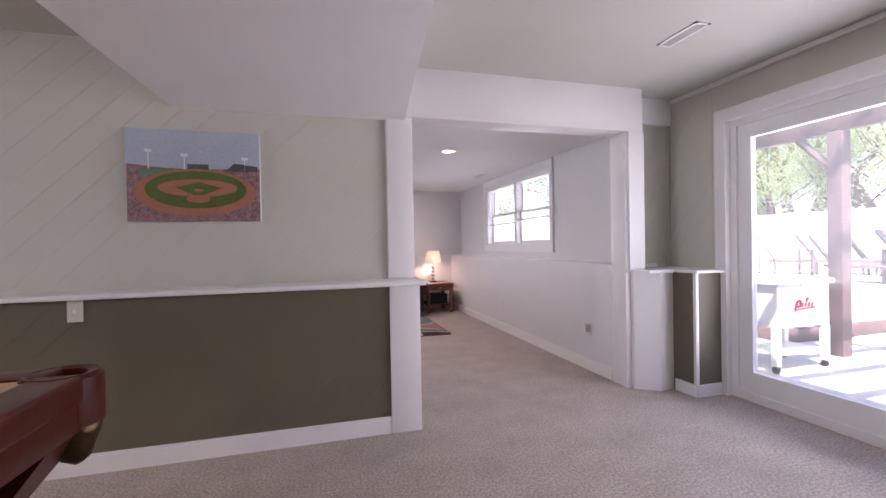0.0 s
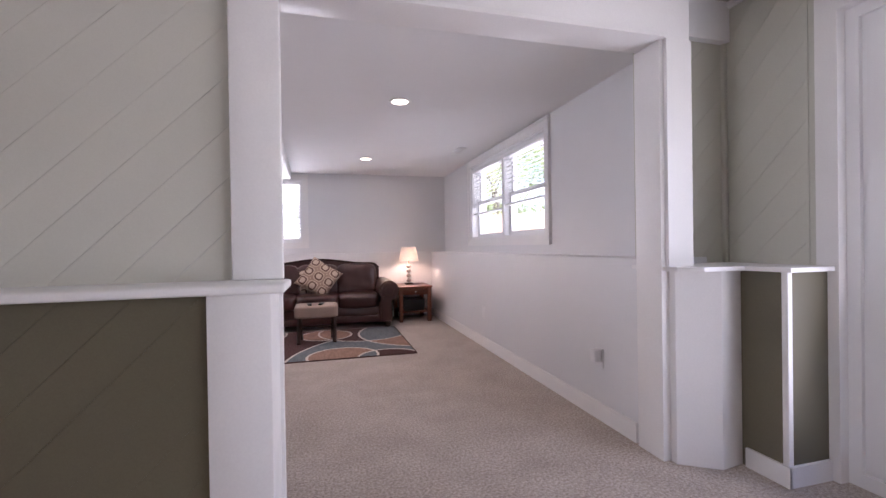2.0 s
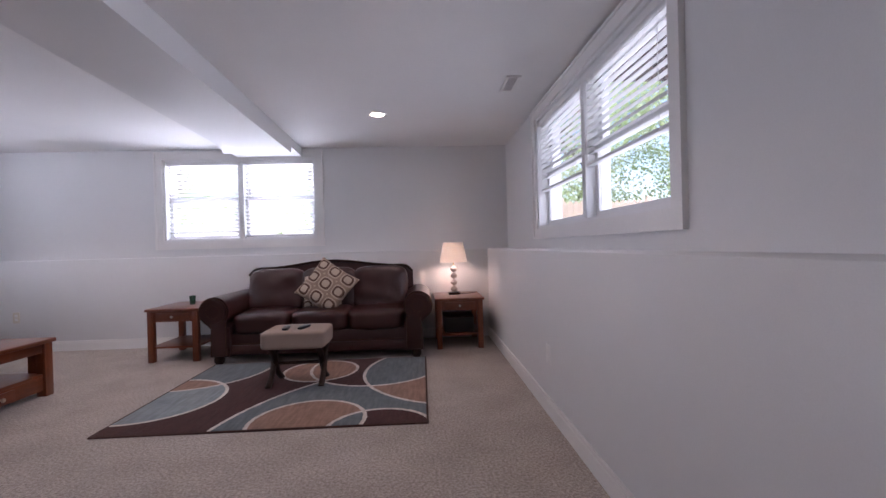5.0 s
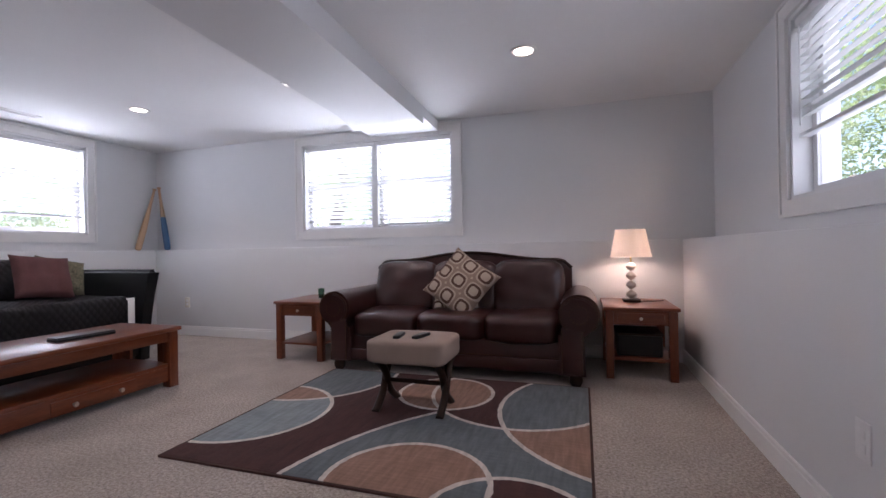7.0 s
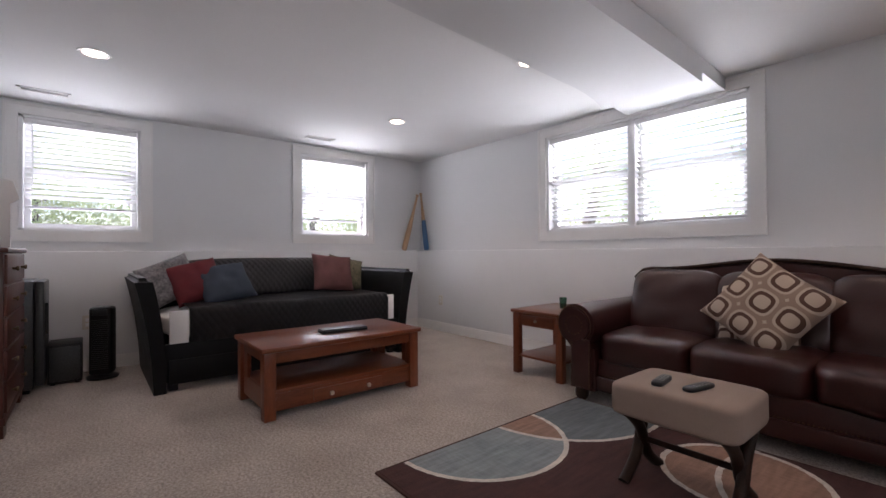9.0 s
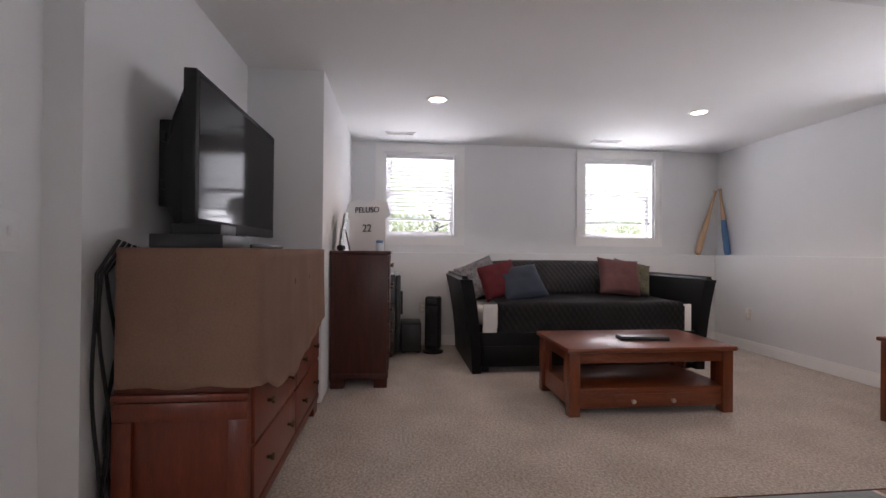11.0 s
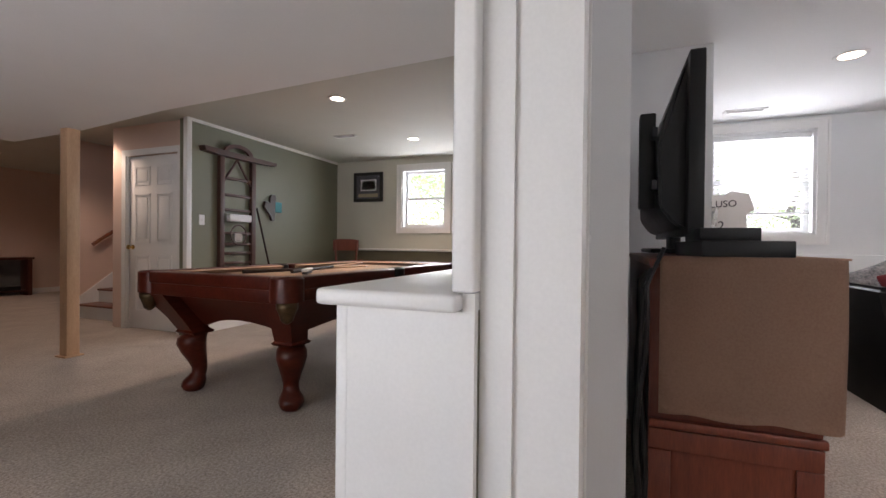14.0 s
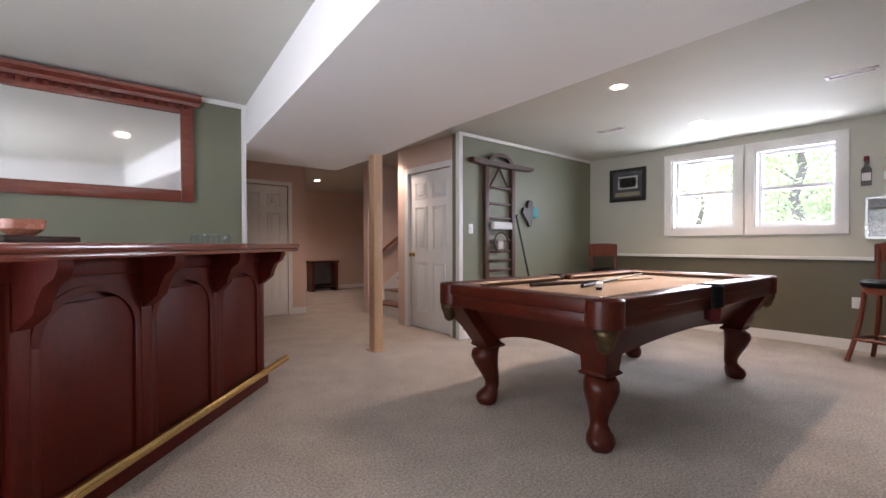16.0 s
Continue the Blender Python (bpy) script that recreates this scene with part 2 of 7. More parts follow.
BRICK = surface("red_brick", (0.20, 0.052, 0.034), (0.38, 0.11, 0.07), 0.85, 14, 130, 0.5)


def vary_by_piece(m, low):
    """Darkens each piece by its own random amount."""
    t = m.node_tree
    p = t.nodes["Principled BSDF"]
    src = p.inputs["Base Color"].links[0].from_socket
    info, hs, mr = (t.nodes.new(k) for k in ("ShaderNodeObjectInfo", "ShaderNodeHueSaturation", "ShaderNodeMapRange"))
    mr.inputs[3].default_value, mr.inputs[4].default_value = low, 1.0
    t.links.new(info.outputs["Random"], mr.inputs[0])
    t.links.new(mr.outputs[0], hs.inputs["Value"])
    t.links.new(src, hs.inputs["Color"])
    t.links.new(hs.outputs[0], p.inputs["Base Color"])


vary_by_piece(BRICK, 0.45)
MORTAR = surface("mortar", (0.24, 0.215, 0.19), (0.34, 0.31, 0.27), 0.95, 30, 200, 0.5)


def per_piece_tint(mat, amount):
    """Lets each loose piece differ in value."""
    t = mat.node_tree
    p = t.nodes["Principled BSDF"]
    src = p.inputs["Base Color"].links[0].from_socket
    oi = t.nodes.new("ShaderNodeObjectInfo")
    mr = t.nodes.new("ShaderNodeMapRange")
    mr.inputs[3].default_value, mr.inputs[4].default_value = 1 - amount, 1 + amount * 0.5
    t.links.new(oi.outputs["Random"], mr.inputs[0])
    hs = t.nodes.new("ShaderNodeHueSaturation")
    t.links.new(mr.outputs[0], hs.inputs["Value"])
    t.links.new(src, hs.inputs["Color"])
    t.links.new(hs.outputs[0], p.inputs["Base Color"])


per_piece_tint(BRICK, 0.25)

# ---------------------------------------------------------------- setting: sizes
XR, XL, YB = 2.96, -3.04, 8.23            # upper walls of the family room
XR2, XL2, YB2 = 2.70, -2.92, 8.11         # thicker lower walls
LEDGE, CF, CP = 0.985, 2.185, 2.405       # ledge, family ceiling, games ceiling
CAP = 0.952


def holed(bm, axis, d0, d1, a0, a1, z0, z1, holes):
    """A wall slab across axis from d0 to d1, with openings (a0, a1, z0, z1)."""
    cuts = sorted({a0, a1, *[h[0] for h in holes], *[h[1] for h in holes]})
    for p, q in zip(cuts, cuts[1:]):
        zs = [z0]
        for h in sorted(holes, key=lambda h: h[2]):
            if h[0] <= p and h[1] >= q:
                zs += [h[2], h[3]]
        zs.append(z1)
        for lo, hi in zip(zs[::2], zs[1::2]):
            if hi - lo > 1e-4:
                if axis == "x":
                    box(bm, d0, d1, p, q, lo, hi)
                else:
                    box(bm, p, q, d0, d1, lo, hi)
    return bm


HB = (-0.93, 0.765, 1.155, 2.075)            # back window opening
HR = (4.875, 6.885, 1.155, 2.085)             # right window opening
HL1, HL2 = (4.325, 5.12, 1.155, 2.075), (6.58, 7.435, 1.16, 2.08)
HP1, HP2 = (0.36, 1.11, 1.30, 2.22), (1.30, 2.05, 1.30, 2.22)

built("floor", bx(-4.9, 3.5, -8.2, 8.3, -0.25, 0.0), CARPET, "beige flecked wall-to-wall carpet", "carpet")
built("ceiling_family", bx(-3.3, 3.3, 3.39, 8.5, CF, CF + 0.45), PAINT_CEIL, "white painted family room ceiling", "ceiling")
built("ceiling_games", bx(-5.0, 3.6, -8.3, 3.39, CP, CP + 0.23), PAINT_CEIL_SHADED, "white painted games room ceiling", "ceiling")

bm = holed(bmesh.new(), "y", YB, YB + 0.22, XL - 0.2, XR + 0.2, LEDGE, CF, [HB])
built("wall_north", bm, PAINT_F, "pale grey painted upper wall behind the sofa", "wall")
built("wall_north_lower", bx(XL - 0.2, XR + 0.2, YB2, YB + 0.22, 0, LEDGE, 0.006), PAINT_F, "pale grey lower foundation wall with a ledge", "wall")
bm = holed(bmesh.new(), "x", XR, XR + 0.2, 3.565, YB, LEDGE, CF, [HR])
built("wall_east", bm, PAINT_F, "pale grey painted upper side wall", "wall")
built("wall_east_lower", bx(XR2, XR + 0.2, 3.42, YB2, 0, LEDGE, 0.006), PAINT_F, "pale grey lower foundation wall with a ledge", "wall")
bm = holed(bmesh.new(), "x", XL - 0.2, XL, 3.3, YB, LEDGE, CF, [HL1, HL2])
built("wall_west", bm, PAINT_F, "pale grey painted upper wall behind the daybed", "wall")
built("wall_west_lower", bx(XL - 0.2, XL2, 3.99, YB2, 0, LEDGE, 0.006), PAINT_F, "pale grey lower foundation wall with a ledge", "wall")
built("wall_chase", bx(XL, -1.21, 3.505, 3.99, 0, CF, 0.004), PAINT_F, "pale grey boxed-out wall beside the television", "wall")

# wall between the two rooms, with the wide cased opening
bm = bmesh.new()
box(bm, -4.9, 0.25, 3.25, 3.505, 0, CP)
box(bm, 0.25, 0.88, 3.25, 3.39, 0, CP)
built("wall_partition", bm, PAINT_F, "painted wall between family room and games room", "wall")
built("wall_partition_lower", bx(-4.7, 0.92, 3.0, 3.25, 0, CAP - 0.03), PAINT_OLIVE, "olive painted thick lower wall", "wall")
built("header", bx(0.875, 2.84, 3.205, 3.39, 2.055, CP, 0.004), PAINT_TRIM, "white header over the wide opening", "header")
bm = bx(0.766, 0.946, 3.210, 3.25, CAP, 2.0545, 0.006, 3)
box(bm, 0.88, 0.912, 3.2505, 3.3985, 0, 2.0545)
box(bm, 0.895, 0.922, 3.292, 3.308, 0, 2.0545)
box(bm, 0.77, 0.915, 3.3905, 3.412, 0, 2.13)
box(bm, 0.765, 0.785, 3.4125, 3.417, 0, 2.13)
built("trim_jamb_west", bm, PAINT_TRIM, "white casing beside the wide opening", "trim")
bm = bx(2.675, 2.81, 3.222, 3.40, 0, 2.0545, 0.004)
box(bm, 2.70, 2.845, 3.20, 3.222, CAP, 2.0545)
box(bm, 0.95, 2.69, 3.195, 3.2045, 2.055, 2.075)
built("trim_jamb_east", bm, PAINT_TRIM, "white casing and head trim of the wide opening", "trim")
bm = bx(0.735, 0.927, 2.975, 3.0, 0, CAP - 0.03, 0.004)
box(bm, 0.92, 0.927, 3.0, 3.212, 0, CAP - 0.03)
box(bm, 0.90, 0.940, 3.2125, 3.2495, 0, CAP - 0.0305)
box(bm, 0.762, 0.940, 3.2285, 3.2495, CAP - 0.0303, CAP - 0.0005)
built("trim_post", bm, PAINT_TRIM, "white boxed post under the ledge cap", "trim")
bm = bx(-4.65, 0.972, 2.960, 3.228, CAP - 0.03, CAP, 0.009, 3)
box(bm, -4.65, 0.76, 3.228, 3.25, CAP - 0.03, CAP)
built("trim_ledge_cap", bm, PAINT_TRIM, "white ledge cap along the wall", "trim")

# east end of the opening: lower pilaster, olive panel and stub next to the glass door
bm = prism(bmesh.new(), [(2.72, 3.40), (2.72, 3.185), (2.88, 3.078), (3.02, 3.10), (3.02, 3.44), (2.80, 3.44)], 0, CAP - 0.02, "z")
built("trim_pilaster", bm, PAINT_TRIM, "white lower pilaster beside the opening", "trim")
built("wall_stub", bx(3.022, 3.30, 2.885, 3.44, 0, CAP - 0.02), PAINT_OLIVE, "olive painted wall stub", "wall")
bm = bx(3.015, 3.042, 2.877, 2.905, 0.09, CAP - 0.02, 0.003)
box(bm, 3.012, 3.30, 2.870, 2.885, 0, 0.09)
box(bm, 3.008, 3.022, 2.870, 3.075, 0, 0.09)
built("trim_stub_bead", bm, PAINT_TRIM, "white corner bead and baseboard", "trim")
prism_cap = prism(bmesh.new(), [(2.68, 3.13), (2.76, 3.055), (2.99, 3.05), (3.005, 2.855), (3.31, 2.855), (3.31, 3.44), (2.68, 3.44)], CAP - 0.02, CAP, "z")
built("trim_stub_cap", prism_cap, PAINT_TRIM, "white cap over the pilaster and stub", "trim")
built("wall_recess", bx(2.80, 3.31, 3.44, 3.56, CAP, CP), PAINT_SAGE, "pale sage wall above the stub", "wall")

# games room outer walls
DOOR = (-0.25, 2.84, 0.0, 2.07)
bm = holed(bmesh.new(), "x", 3.31, 3.46, -8.2, 3.56, 0, CP, [DOOR])
built("wall_patio", bm, PAINT_SAGE, "pale sage wall with the patio door", "wall")
bm = holed(bmesh.new(), "x", -4.80, -4.62, -0.95, 3.3, CAP, CP, [HP1, HP2])
built("wall_games_west", bm, PAINT_SAGE, "pale sage upper wall with two windows", "wall")
built("wall_games_west_lower", bx(-4.80, -4.60, -0.95, 3.0, 0, CAP - 0.02), PAINT_OLIVE, "olive lower wall", "wall")
built("trim_chair_rail", bx(-4.62, -4.565, -0.855, 2.94, CAP - 0.02, CAP + 0.015, 0.006), PAINT_TRIM, "white chair rail", "trim")
built("wall_green", bx(-4.62, -1.84, -1.0, -0.858, 0, CP), PAINT_GREEN, "sage green painted wall", "wall")
bm = bx(-1.86, -1.80, -0.90, -0.84, 0, CP, 0.004)
box(bm, -4.60, -1.86, -0.858, -0.84, CP - 0.035, CP)
built("trim_green_corner", bm, PAINT_TRIM, "white corner board and crown strip", "trim")

# soffit from the opening to the post
sof = prism(bmesh.new(), [(0.90, 3.25), (-0.52, 3.25), (-0.72, 0.25), (-0.89, -1.0), (-0.95, -2.2), (0.28, -2.2), (0.34, -1.45)], 2.035, CP + 0.01, "z")
built("ceiling_soffit", sof, PAINT_CEIL, "white boxed soffit under the ceiling", "soffit")
# beam in the family room
bm = bmesh.new()
flare = [(0.085 - 0.13 * (k / 6) ** 2, 7.05 + 0.70 * k / 6) for k in range(7)]
prism(bm, [(0.77, 3.39), (0.64, 7.75), *reversed(flare), (0.27, 3.39)], 2.03, CF + 0.01, "z")
prism(bm, [(-0.045, 7.75), (0.64, 7.75), (0.62, 8.23), (-0.10, 8.23)], 2.09, CF + 0.01, "z")
# Wall grey stands in for the shade on the white beam's underside.
built("ceiling_beam", bm, PAINT_F, "white boxed beam along the ceiling", "beam")


def baseboard(name, x0, x1, y0, y1, label="white baseboard"):
    bm = bmesh.new()
    box(bm, x0, x1, y0, y1, 0, 0.085)
    along_x = abs(x1 - x0) > abs(y1 - y0)
    t = 0.005
    if along_x:
        box(bm, x0, x1, y0 + t, y1, 0.085, 0.105)
    else:
        box(bm, min(x0, x1) + t / 2, max(x0, x1) - t / 2, y0, y1, 0.085, 0.105)
    built(name, bm, PAINT_TRIM, label, "baseboard")


baseboard("baseboard_north", XL2, XR2, YB2 - 0.016, YB2)
baseboard("baseboard_east", XR2 - 0.016, XR2, 3.43, YB2 - 0.016)
baseboard("baseboard_west", XL2, XL2 + 0.016, 4.0, YB2 - 0.016)
baseboard("baseboard_partition", -4.58, 0.735, 2.984, 3.0)
baseboard("baseboard_games_west", -4.60, -4.584, -0.84, 2.98)
baseboard("baseboard_green", -4.58, -1.86, -0.858, -0.842)


# ---------------------------------------------------------------- windows
SASH = surface("white_vinyl", (0.78, 0.78, 0.78), (0.84, 0.84, 0.84), 0.35, 4, 200, 0.02)


def window(name, m, w, z0, z1, lights, wall=0.2, mull=0.06, label="", meet=0.5):
    """m: the wall's inner face, x to the right seen from inside, y outwards. lights: side by side sash pairs."""
    h = z1 - z0
    root = tagged(thing(name, label, "window", m @ pose(0, 0, z0)), kind="structure")
    c = 0.075
    bm = bmesh.new()
    for a in ((-c, w + c, -0.018, 0.004, -c, 0.0), (-c, w + c, -0.018, 0.004, h, h + c), (-c, 0.0, -0.018, 0.004, 0.0, h), (w, w + c, -0.018, 0.004, 0.0, h)):
        box(bm, *a)
    part("window_trim", bm, PAINT_TRIM, root)
    bm = bmesh.new()
    for a in ((-c - 0.012, w + c + 0.012, -0.026, 0.0, -c - 0.012, -c + 0.006), (-c - 0.012, w + c + 0.012, -0.026, 0.0, h + c - 0.006, h + c + 0.012), (-c - 0.012, -c + 0.006, -0.026, 0.0, -c + 0.006, h + c - 0.006), (w + c - 0.006, w + c + 0.012, -0.026, 0.0, -c + 0.006, h + c - 0.006)):
        box(bm, *a)
    part("trim_bead", bm, PAINT_TRIM, root)
    bm = bmesh.new()
    for a in ((0, 0.025, 0.0, wall, 0, h), (w - 0.025, w, 0.0, wall, 0, h), (0, w, 0.0, wall, 0, 0.02), (0, w, 0.0, wall, h - 0.02, h)):
        box(bm, *a)
    part("window_frame", bm, SASH, root)
    lw = (w - 0.05 - mull * (lights - 1)) / lights
    for i in range(lights):
        x0 = 0.025 + i * (lw + mull)
        if i:
            part("mullion", bx(x0 - mull, x0, 0.02, wall - 0.02, 0.02, h - 0.02, 0.003), SASH, root)
        for y, lo, hi in ((0.085, 0.02, h * meet + 0.02), (0.115, h * meet - 0.02, h - 0.02)):
            bm = bmesh.new()
            s = 0.042
            for a in ((x0, x0 + s, lo, hi), (x0 + lw - s, x0 + lw, lo, hi), (x0 + s, x0 + lw - s, lo, lo + s), (x0 + s, x0 + lw - s, hi - s, hi)):
                box(bm, a[0], a[1], y, y + 0.028, a[2], a[3])
            sash = part("sash", bm, SASH, root)
            pane = part("pane", bx(x0 + s, x0 + lw - s, y + 0.011, y + 0.016, lo + s, hi - s), GLASS, sash)
            pane.visible_shadow = False
    return root


def blind(m, w, h, drop, tilt, label, step=0.043):
    """A venetian blind with broad slats, hung from z = h down to h - drop."""
    root = thing("window_blind", label, "blind", m, "white venetian blinds")
    part("headrail", bx(0, w, 0.004, 0.062, h - 0.045, h, 0.004), SASH, root)
    bm = bmesh.new()
    d = 0.0245
    c, s = d * math.cos(radians(tilt)), d * math.sin(radians(tilt))
    prism(bm, [(-c, -s), (0, 0.003), (c, s), (c, s - 0.0022), (0, 0.0008), (-c, -s - 0.0022)], 0.006, w - 0.006, "x")
    me = mesh_of("slat", bm, BLIND, 0)
    n = int((drop - 0.085) / step)
    sag = random.Random(int(w * 1000 + drop * 77))
    for i in range(n):
        part("slat", me, None, root, at=pose(0, 0.036, h - 0.066 - i * step + sag.uniform(-0.0015, 0.0015), sag.uniform(-2.5, 2.5), sag.uniform(-0.12, 0.12)))
    part("bottom_rail", bx(0.004, w - 0.004, 0.012, 0.060, h - drop, h - drop + 0.020, 0.004), SASH, root)
    for x in (w * 0.14, w * 0.86):
        part("cord", rod(bmesh.new(), (x, 0.010, h - drop), (x, 0.010, h - 0.04), 0.0014, seg=5), SASH, root)
    part("wand", rod(bmesh.new(), (0.05, 0.004, h - 0.045), (0.05, 0.002, h - 0.55), 0.004, seg=6), SASH, root)
    return root


FACE_N = pose(HB[0], YB, 0)
FACE_E = pose(XR, HR[1], 0, 0, 0, -90)
def face_w(h, x=XL):
    return pose(x, h[0], 0, 0, 0, 90)


window("window_1", FACE_N, HB[1] - HB[0], HB[2], HB[3], 2, label="white double window over the sofa")
window("window_2", FACE_E, HR[1] - HR[0], HR[2], HR[3], 2, label="white double window in the side wall")
window("window_3", face_w(HL1), HL1[1] - HL1[0], HL1[2], HL1[3], 1, label="white sash window behind the daybed")
window("window_4", face_w(HL2), HL2[1] - HL2[0], HL2[2], HL2[3], 1, label="white sash window behind the daybed")
window("window_5", face_w(HP1, -4.62), 0.75, HP1[2], HP1[3], 1, label="white sash window over the chair rail")
window("window_6", face_w(HP2, -4.62), 0.75, HP2[2], HP2[3], 1, label="white sash window over the chair rail")
half = (HB[1] - HB[0] - 0.06) / 2
for i in (0, 1):
    blind(FACE_N @ pose(0.028 + i * (half + 0.034), 0.012, HB[2]), half - 0.005, HB[3] - HB[2] - 0.02, (0.885, 0.86)[i], -26, "white venetian blind lowered over the window")
half = (HR[1] - HR[0] - 0.06) / 2
for i in (0, 1):
    blind(FACE_E @ pose(0.028 + i * (half + 0.034), 0.012, HR[2]), half - 0.005, HR[3] - HR[2] - 0.02, (0.60, 0.57)[i], 12, "white venetian blind drawn up part way")
for h, d in ((HL1, 0.72), (HL2, 0.73)):
    blind(face_w(h) @ pose(0.03, 0.012, h[2]), h[1] - h[0] - 0.06, h[3] - h[2] - 0.02, d, -32, "white venetian blind lowered most of the way")


# ---------------------------------------------------------------- recessed lights and vents
def downlight(x, y, z, power):
    root = thing("recessed_light", "round white recessed ceiling light, switched on", "ceiling light", pose(x, y, z), "recessed ceiling lights")
    bm = bmesh.new()
    seg = 28
    rings = [[bm.verts.new((r * math.cos(2 * math.pi * i / seg), r * math.sin(2 * math.pi * i / seg), h)) for i in range(seg)] for r, h in ((0.085, 0), (0.083, -0.006), (0.066, -0.007), (0.06, -0.003))]
    for a, b in zip(rings, rings[1:]):
        for i in range(seg):
            bm.faces.new((a[i], b[i], b[(i + 1) % seg], a[(i + 1) % seg]))
    part("trim_ring", bm, PAINT_TRIM, root)
    part("bulb", lathe(bmesh.new(), [(0.02, -0.0035), (0.062, -0.003), (0.05, -0.001)], seg=24), BULB, root)
    d = bpy.data.lights.new("downlight", "SPOT")
    d.energy, d.spot_size, d.spot_blend, d.shadow_soft_size, d.color = power, radians(130), 0.6, 0.045, (1.0, 0.80, 0.62)
    ob = new("downlight", d)
    ob.matrix_world = look((x, y, z - 0.02), (x, y, 0))


for x, y in ((1.60, 7.0), (1.67, 4.77), (-1.68, 6.98), (-1.66, 4.78), (-0.09, 6.95)):
    downlight(x, y, CF, 7)
for x, y, power in ((-1.86, 1.04, 18), (-3.5, 1.07, 14), (1.12, 0.61, 4)):
    downlight(x, y, CP, power)
for x, y in ((-1.6, -2.3), (-2.2, -5.5)):
    downlight(x, y, CP, 15)


FRAME_GREY = surface("shadowed_metal", (0.20, 0.20, 0.20), (0.26, 0.26, 0.26), 0.6)


def vent(x, y, z, rz, w=0.30, d=0.10):
    root = thing("ceiling_vent", "white metal ceiling air vent", "vent", pose(x, y, z, 0, 0, rz), "ceiling vents")
    bm = bmesh.new()
    for a in ((-w / 2, w / 2, -d / 2, -d / 2 + 0.018), (-w / 2, w / 2, d / 2 - 0.018, d / 2), (-w / 2, -w / 2 + 0.02, -d / 2, d / 2), (w / 2 - 0.02, w / 2, -d / 2, d / 2)):
        box(bm, *a, -0.007, 0)
    part("frame", bm, PAINT_TRIM, root)
    part("backing", bx(-w / 2 + 0.01, w / 2 - 0.01, -d / 2 + 0.01, d / 2 - 0.01, -0.0015, -0.0005), FRAME_GREY, root)
    me = mesh_of("louvre", bx(-w / 2 + 0.02, w / 2 - 0.02, -0.004, 0.004, -0.001, 0.0005), PAINT_TRIM)
    for i in range(6):
        part("louvre", me, None, root, at=pose(0, -d / 2 + 0.022 + i * (d - 0.044) / 5, -0.005, 35))


vent(2.42, 2.38, CP, 90)
vent(2.62, 6.31, CF, 90)
vent(-2.68, 4.5, CF, 90)
vent(-2.69, 6.67, CF, 90)
vent(-2.95, 2.33, CP, 90)
vent(-3.1, 0.31, CP, 90)

# ---------------------------------------------------------------- more materials
LEATHER = surface("dark_brown_leather", (0.023, 0.0052, 0.0045), (0.050, 0.0118, 0.0098), 0.33, 3, 150, 0.10, coat=0.25, dist=0.004)
LEATHER_BLACK = surface("black_leather", (0.003, 0.003, 0.0033), (0.007, 0.007, 0.0075), 0.45, 6, 240, 0.3)
CHERRY = wood_material("cherry_wood", (0.105, 0.022, 0.008), (0.225, 0.058, 0.020), (1.5, 12, 12))
CHERRY_V = wood_material("cherry_wood_upright", (0.105, 0.022, 0.008), (0.225, 0.058, 0.020), (12, 12, 1.5))
DRESSER_WOOD = wood_material("dresser_wood", (0.10, 0.018, 0.008), (0.20, 0.042, 0.017), (12, 12, 1.5), 0.4, 0.2)
CHEST_WOOD = wood_material("red_brown_wood", (0.042, 0.010, 0.007), (0.095, 0.022, 0.013), (12, 12, 1.5), 0.4, 0.2)
MAHOGANY = wood_material("dark_mahogany", (0.044, 0.0065, 0.0035), (0.090, 0.0150, 0.0070), (0.8, 3, 3), 0.33, 0.15)
BAR_WOOD = wood_material("bar_mahogany", (0.066, 0.0060, 0.003), (0.110, 0.0115, 0.0055), (6, 6, 0.9), 0.48, 0.0)
BAR_TOP = wood_material("polished_bar_top", (0.13, 0.028, 0.018), (0.24, 0.055, 0.032), (1.5, 10, 10), 0.18, 0.7)
PINE = wood_material("bare_pine", (0.46, 0.28, 0.165), (0.61, 0.405, 0.255), (10, 10, 1.2), 0.6, 0.0)
DARK_WOOD = wood_material("dark_stained_wood", (0.014, 0.007, 0.005), (0.040, 0.019, 0.012), (10, 10, 1.5), 0.45, 0.05)
FELT = surface("tan_billiard_cloth", (0.41, 0.275, 0.185), (0.47, 0.325, 0.22), 0.95, 3, 400, 0.1)
SUEDE = surface("tan_suede_cloth", (0.34, 0.20, 0.138), (0.45, 0.285, 0.205), 0.95, 4, 160, 0.3)
OTTOMAN_CLOTH = surface("taupe_upholstery", (0.27, 0.20, 0.165), (0.35, 0.27, 0.225), 0.95, 6, 320, 0.4)
BRASS = surface("polished_brass", (0.62, 0.42, 0.15), (0.80, 0.58, 0.25), 0.22, 12, 200, 0.04, metal=1.0)
BRONZE = surface("dark_bronze", (0.06, 0.038, 0.020), (0.17, 0.115, 0.06), 0.4, 30, 200, 0.2, metal=0.9)
NICKEL = surface("satin_nickel", (0.50, 0.46, 0.40), (0.66, 0.61, 0.54), 0.3, 20, 200, 0.03, metal=1.0)
SHADE = thin_material("lamp_shade_linen", (0.86, 0.80, 0.74), 0.30, 0.9)
MIRROR = surface("mirror_silver", (0.88, 0.88, 0.88), (0.9, 0.9, 0.9), 0.03, 1, 10, 0.0, metal=1.0)
SCREEN = surface("dark_screen", (0.004, 0.004, 0.005), (0.006, 0.006, 0.007), 0.08, 2, 20, 0.0)
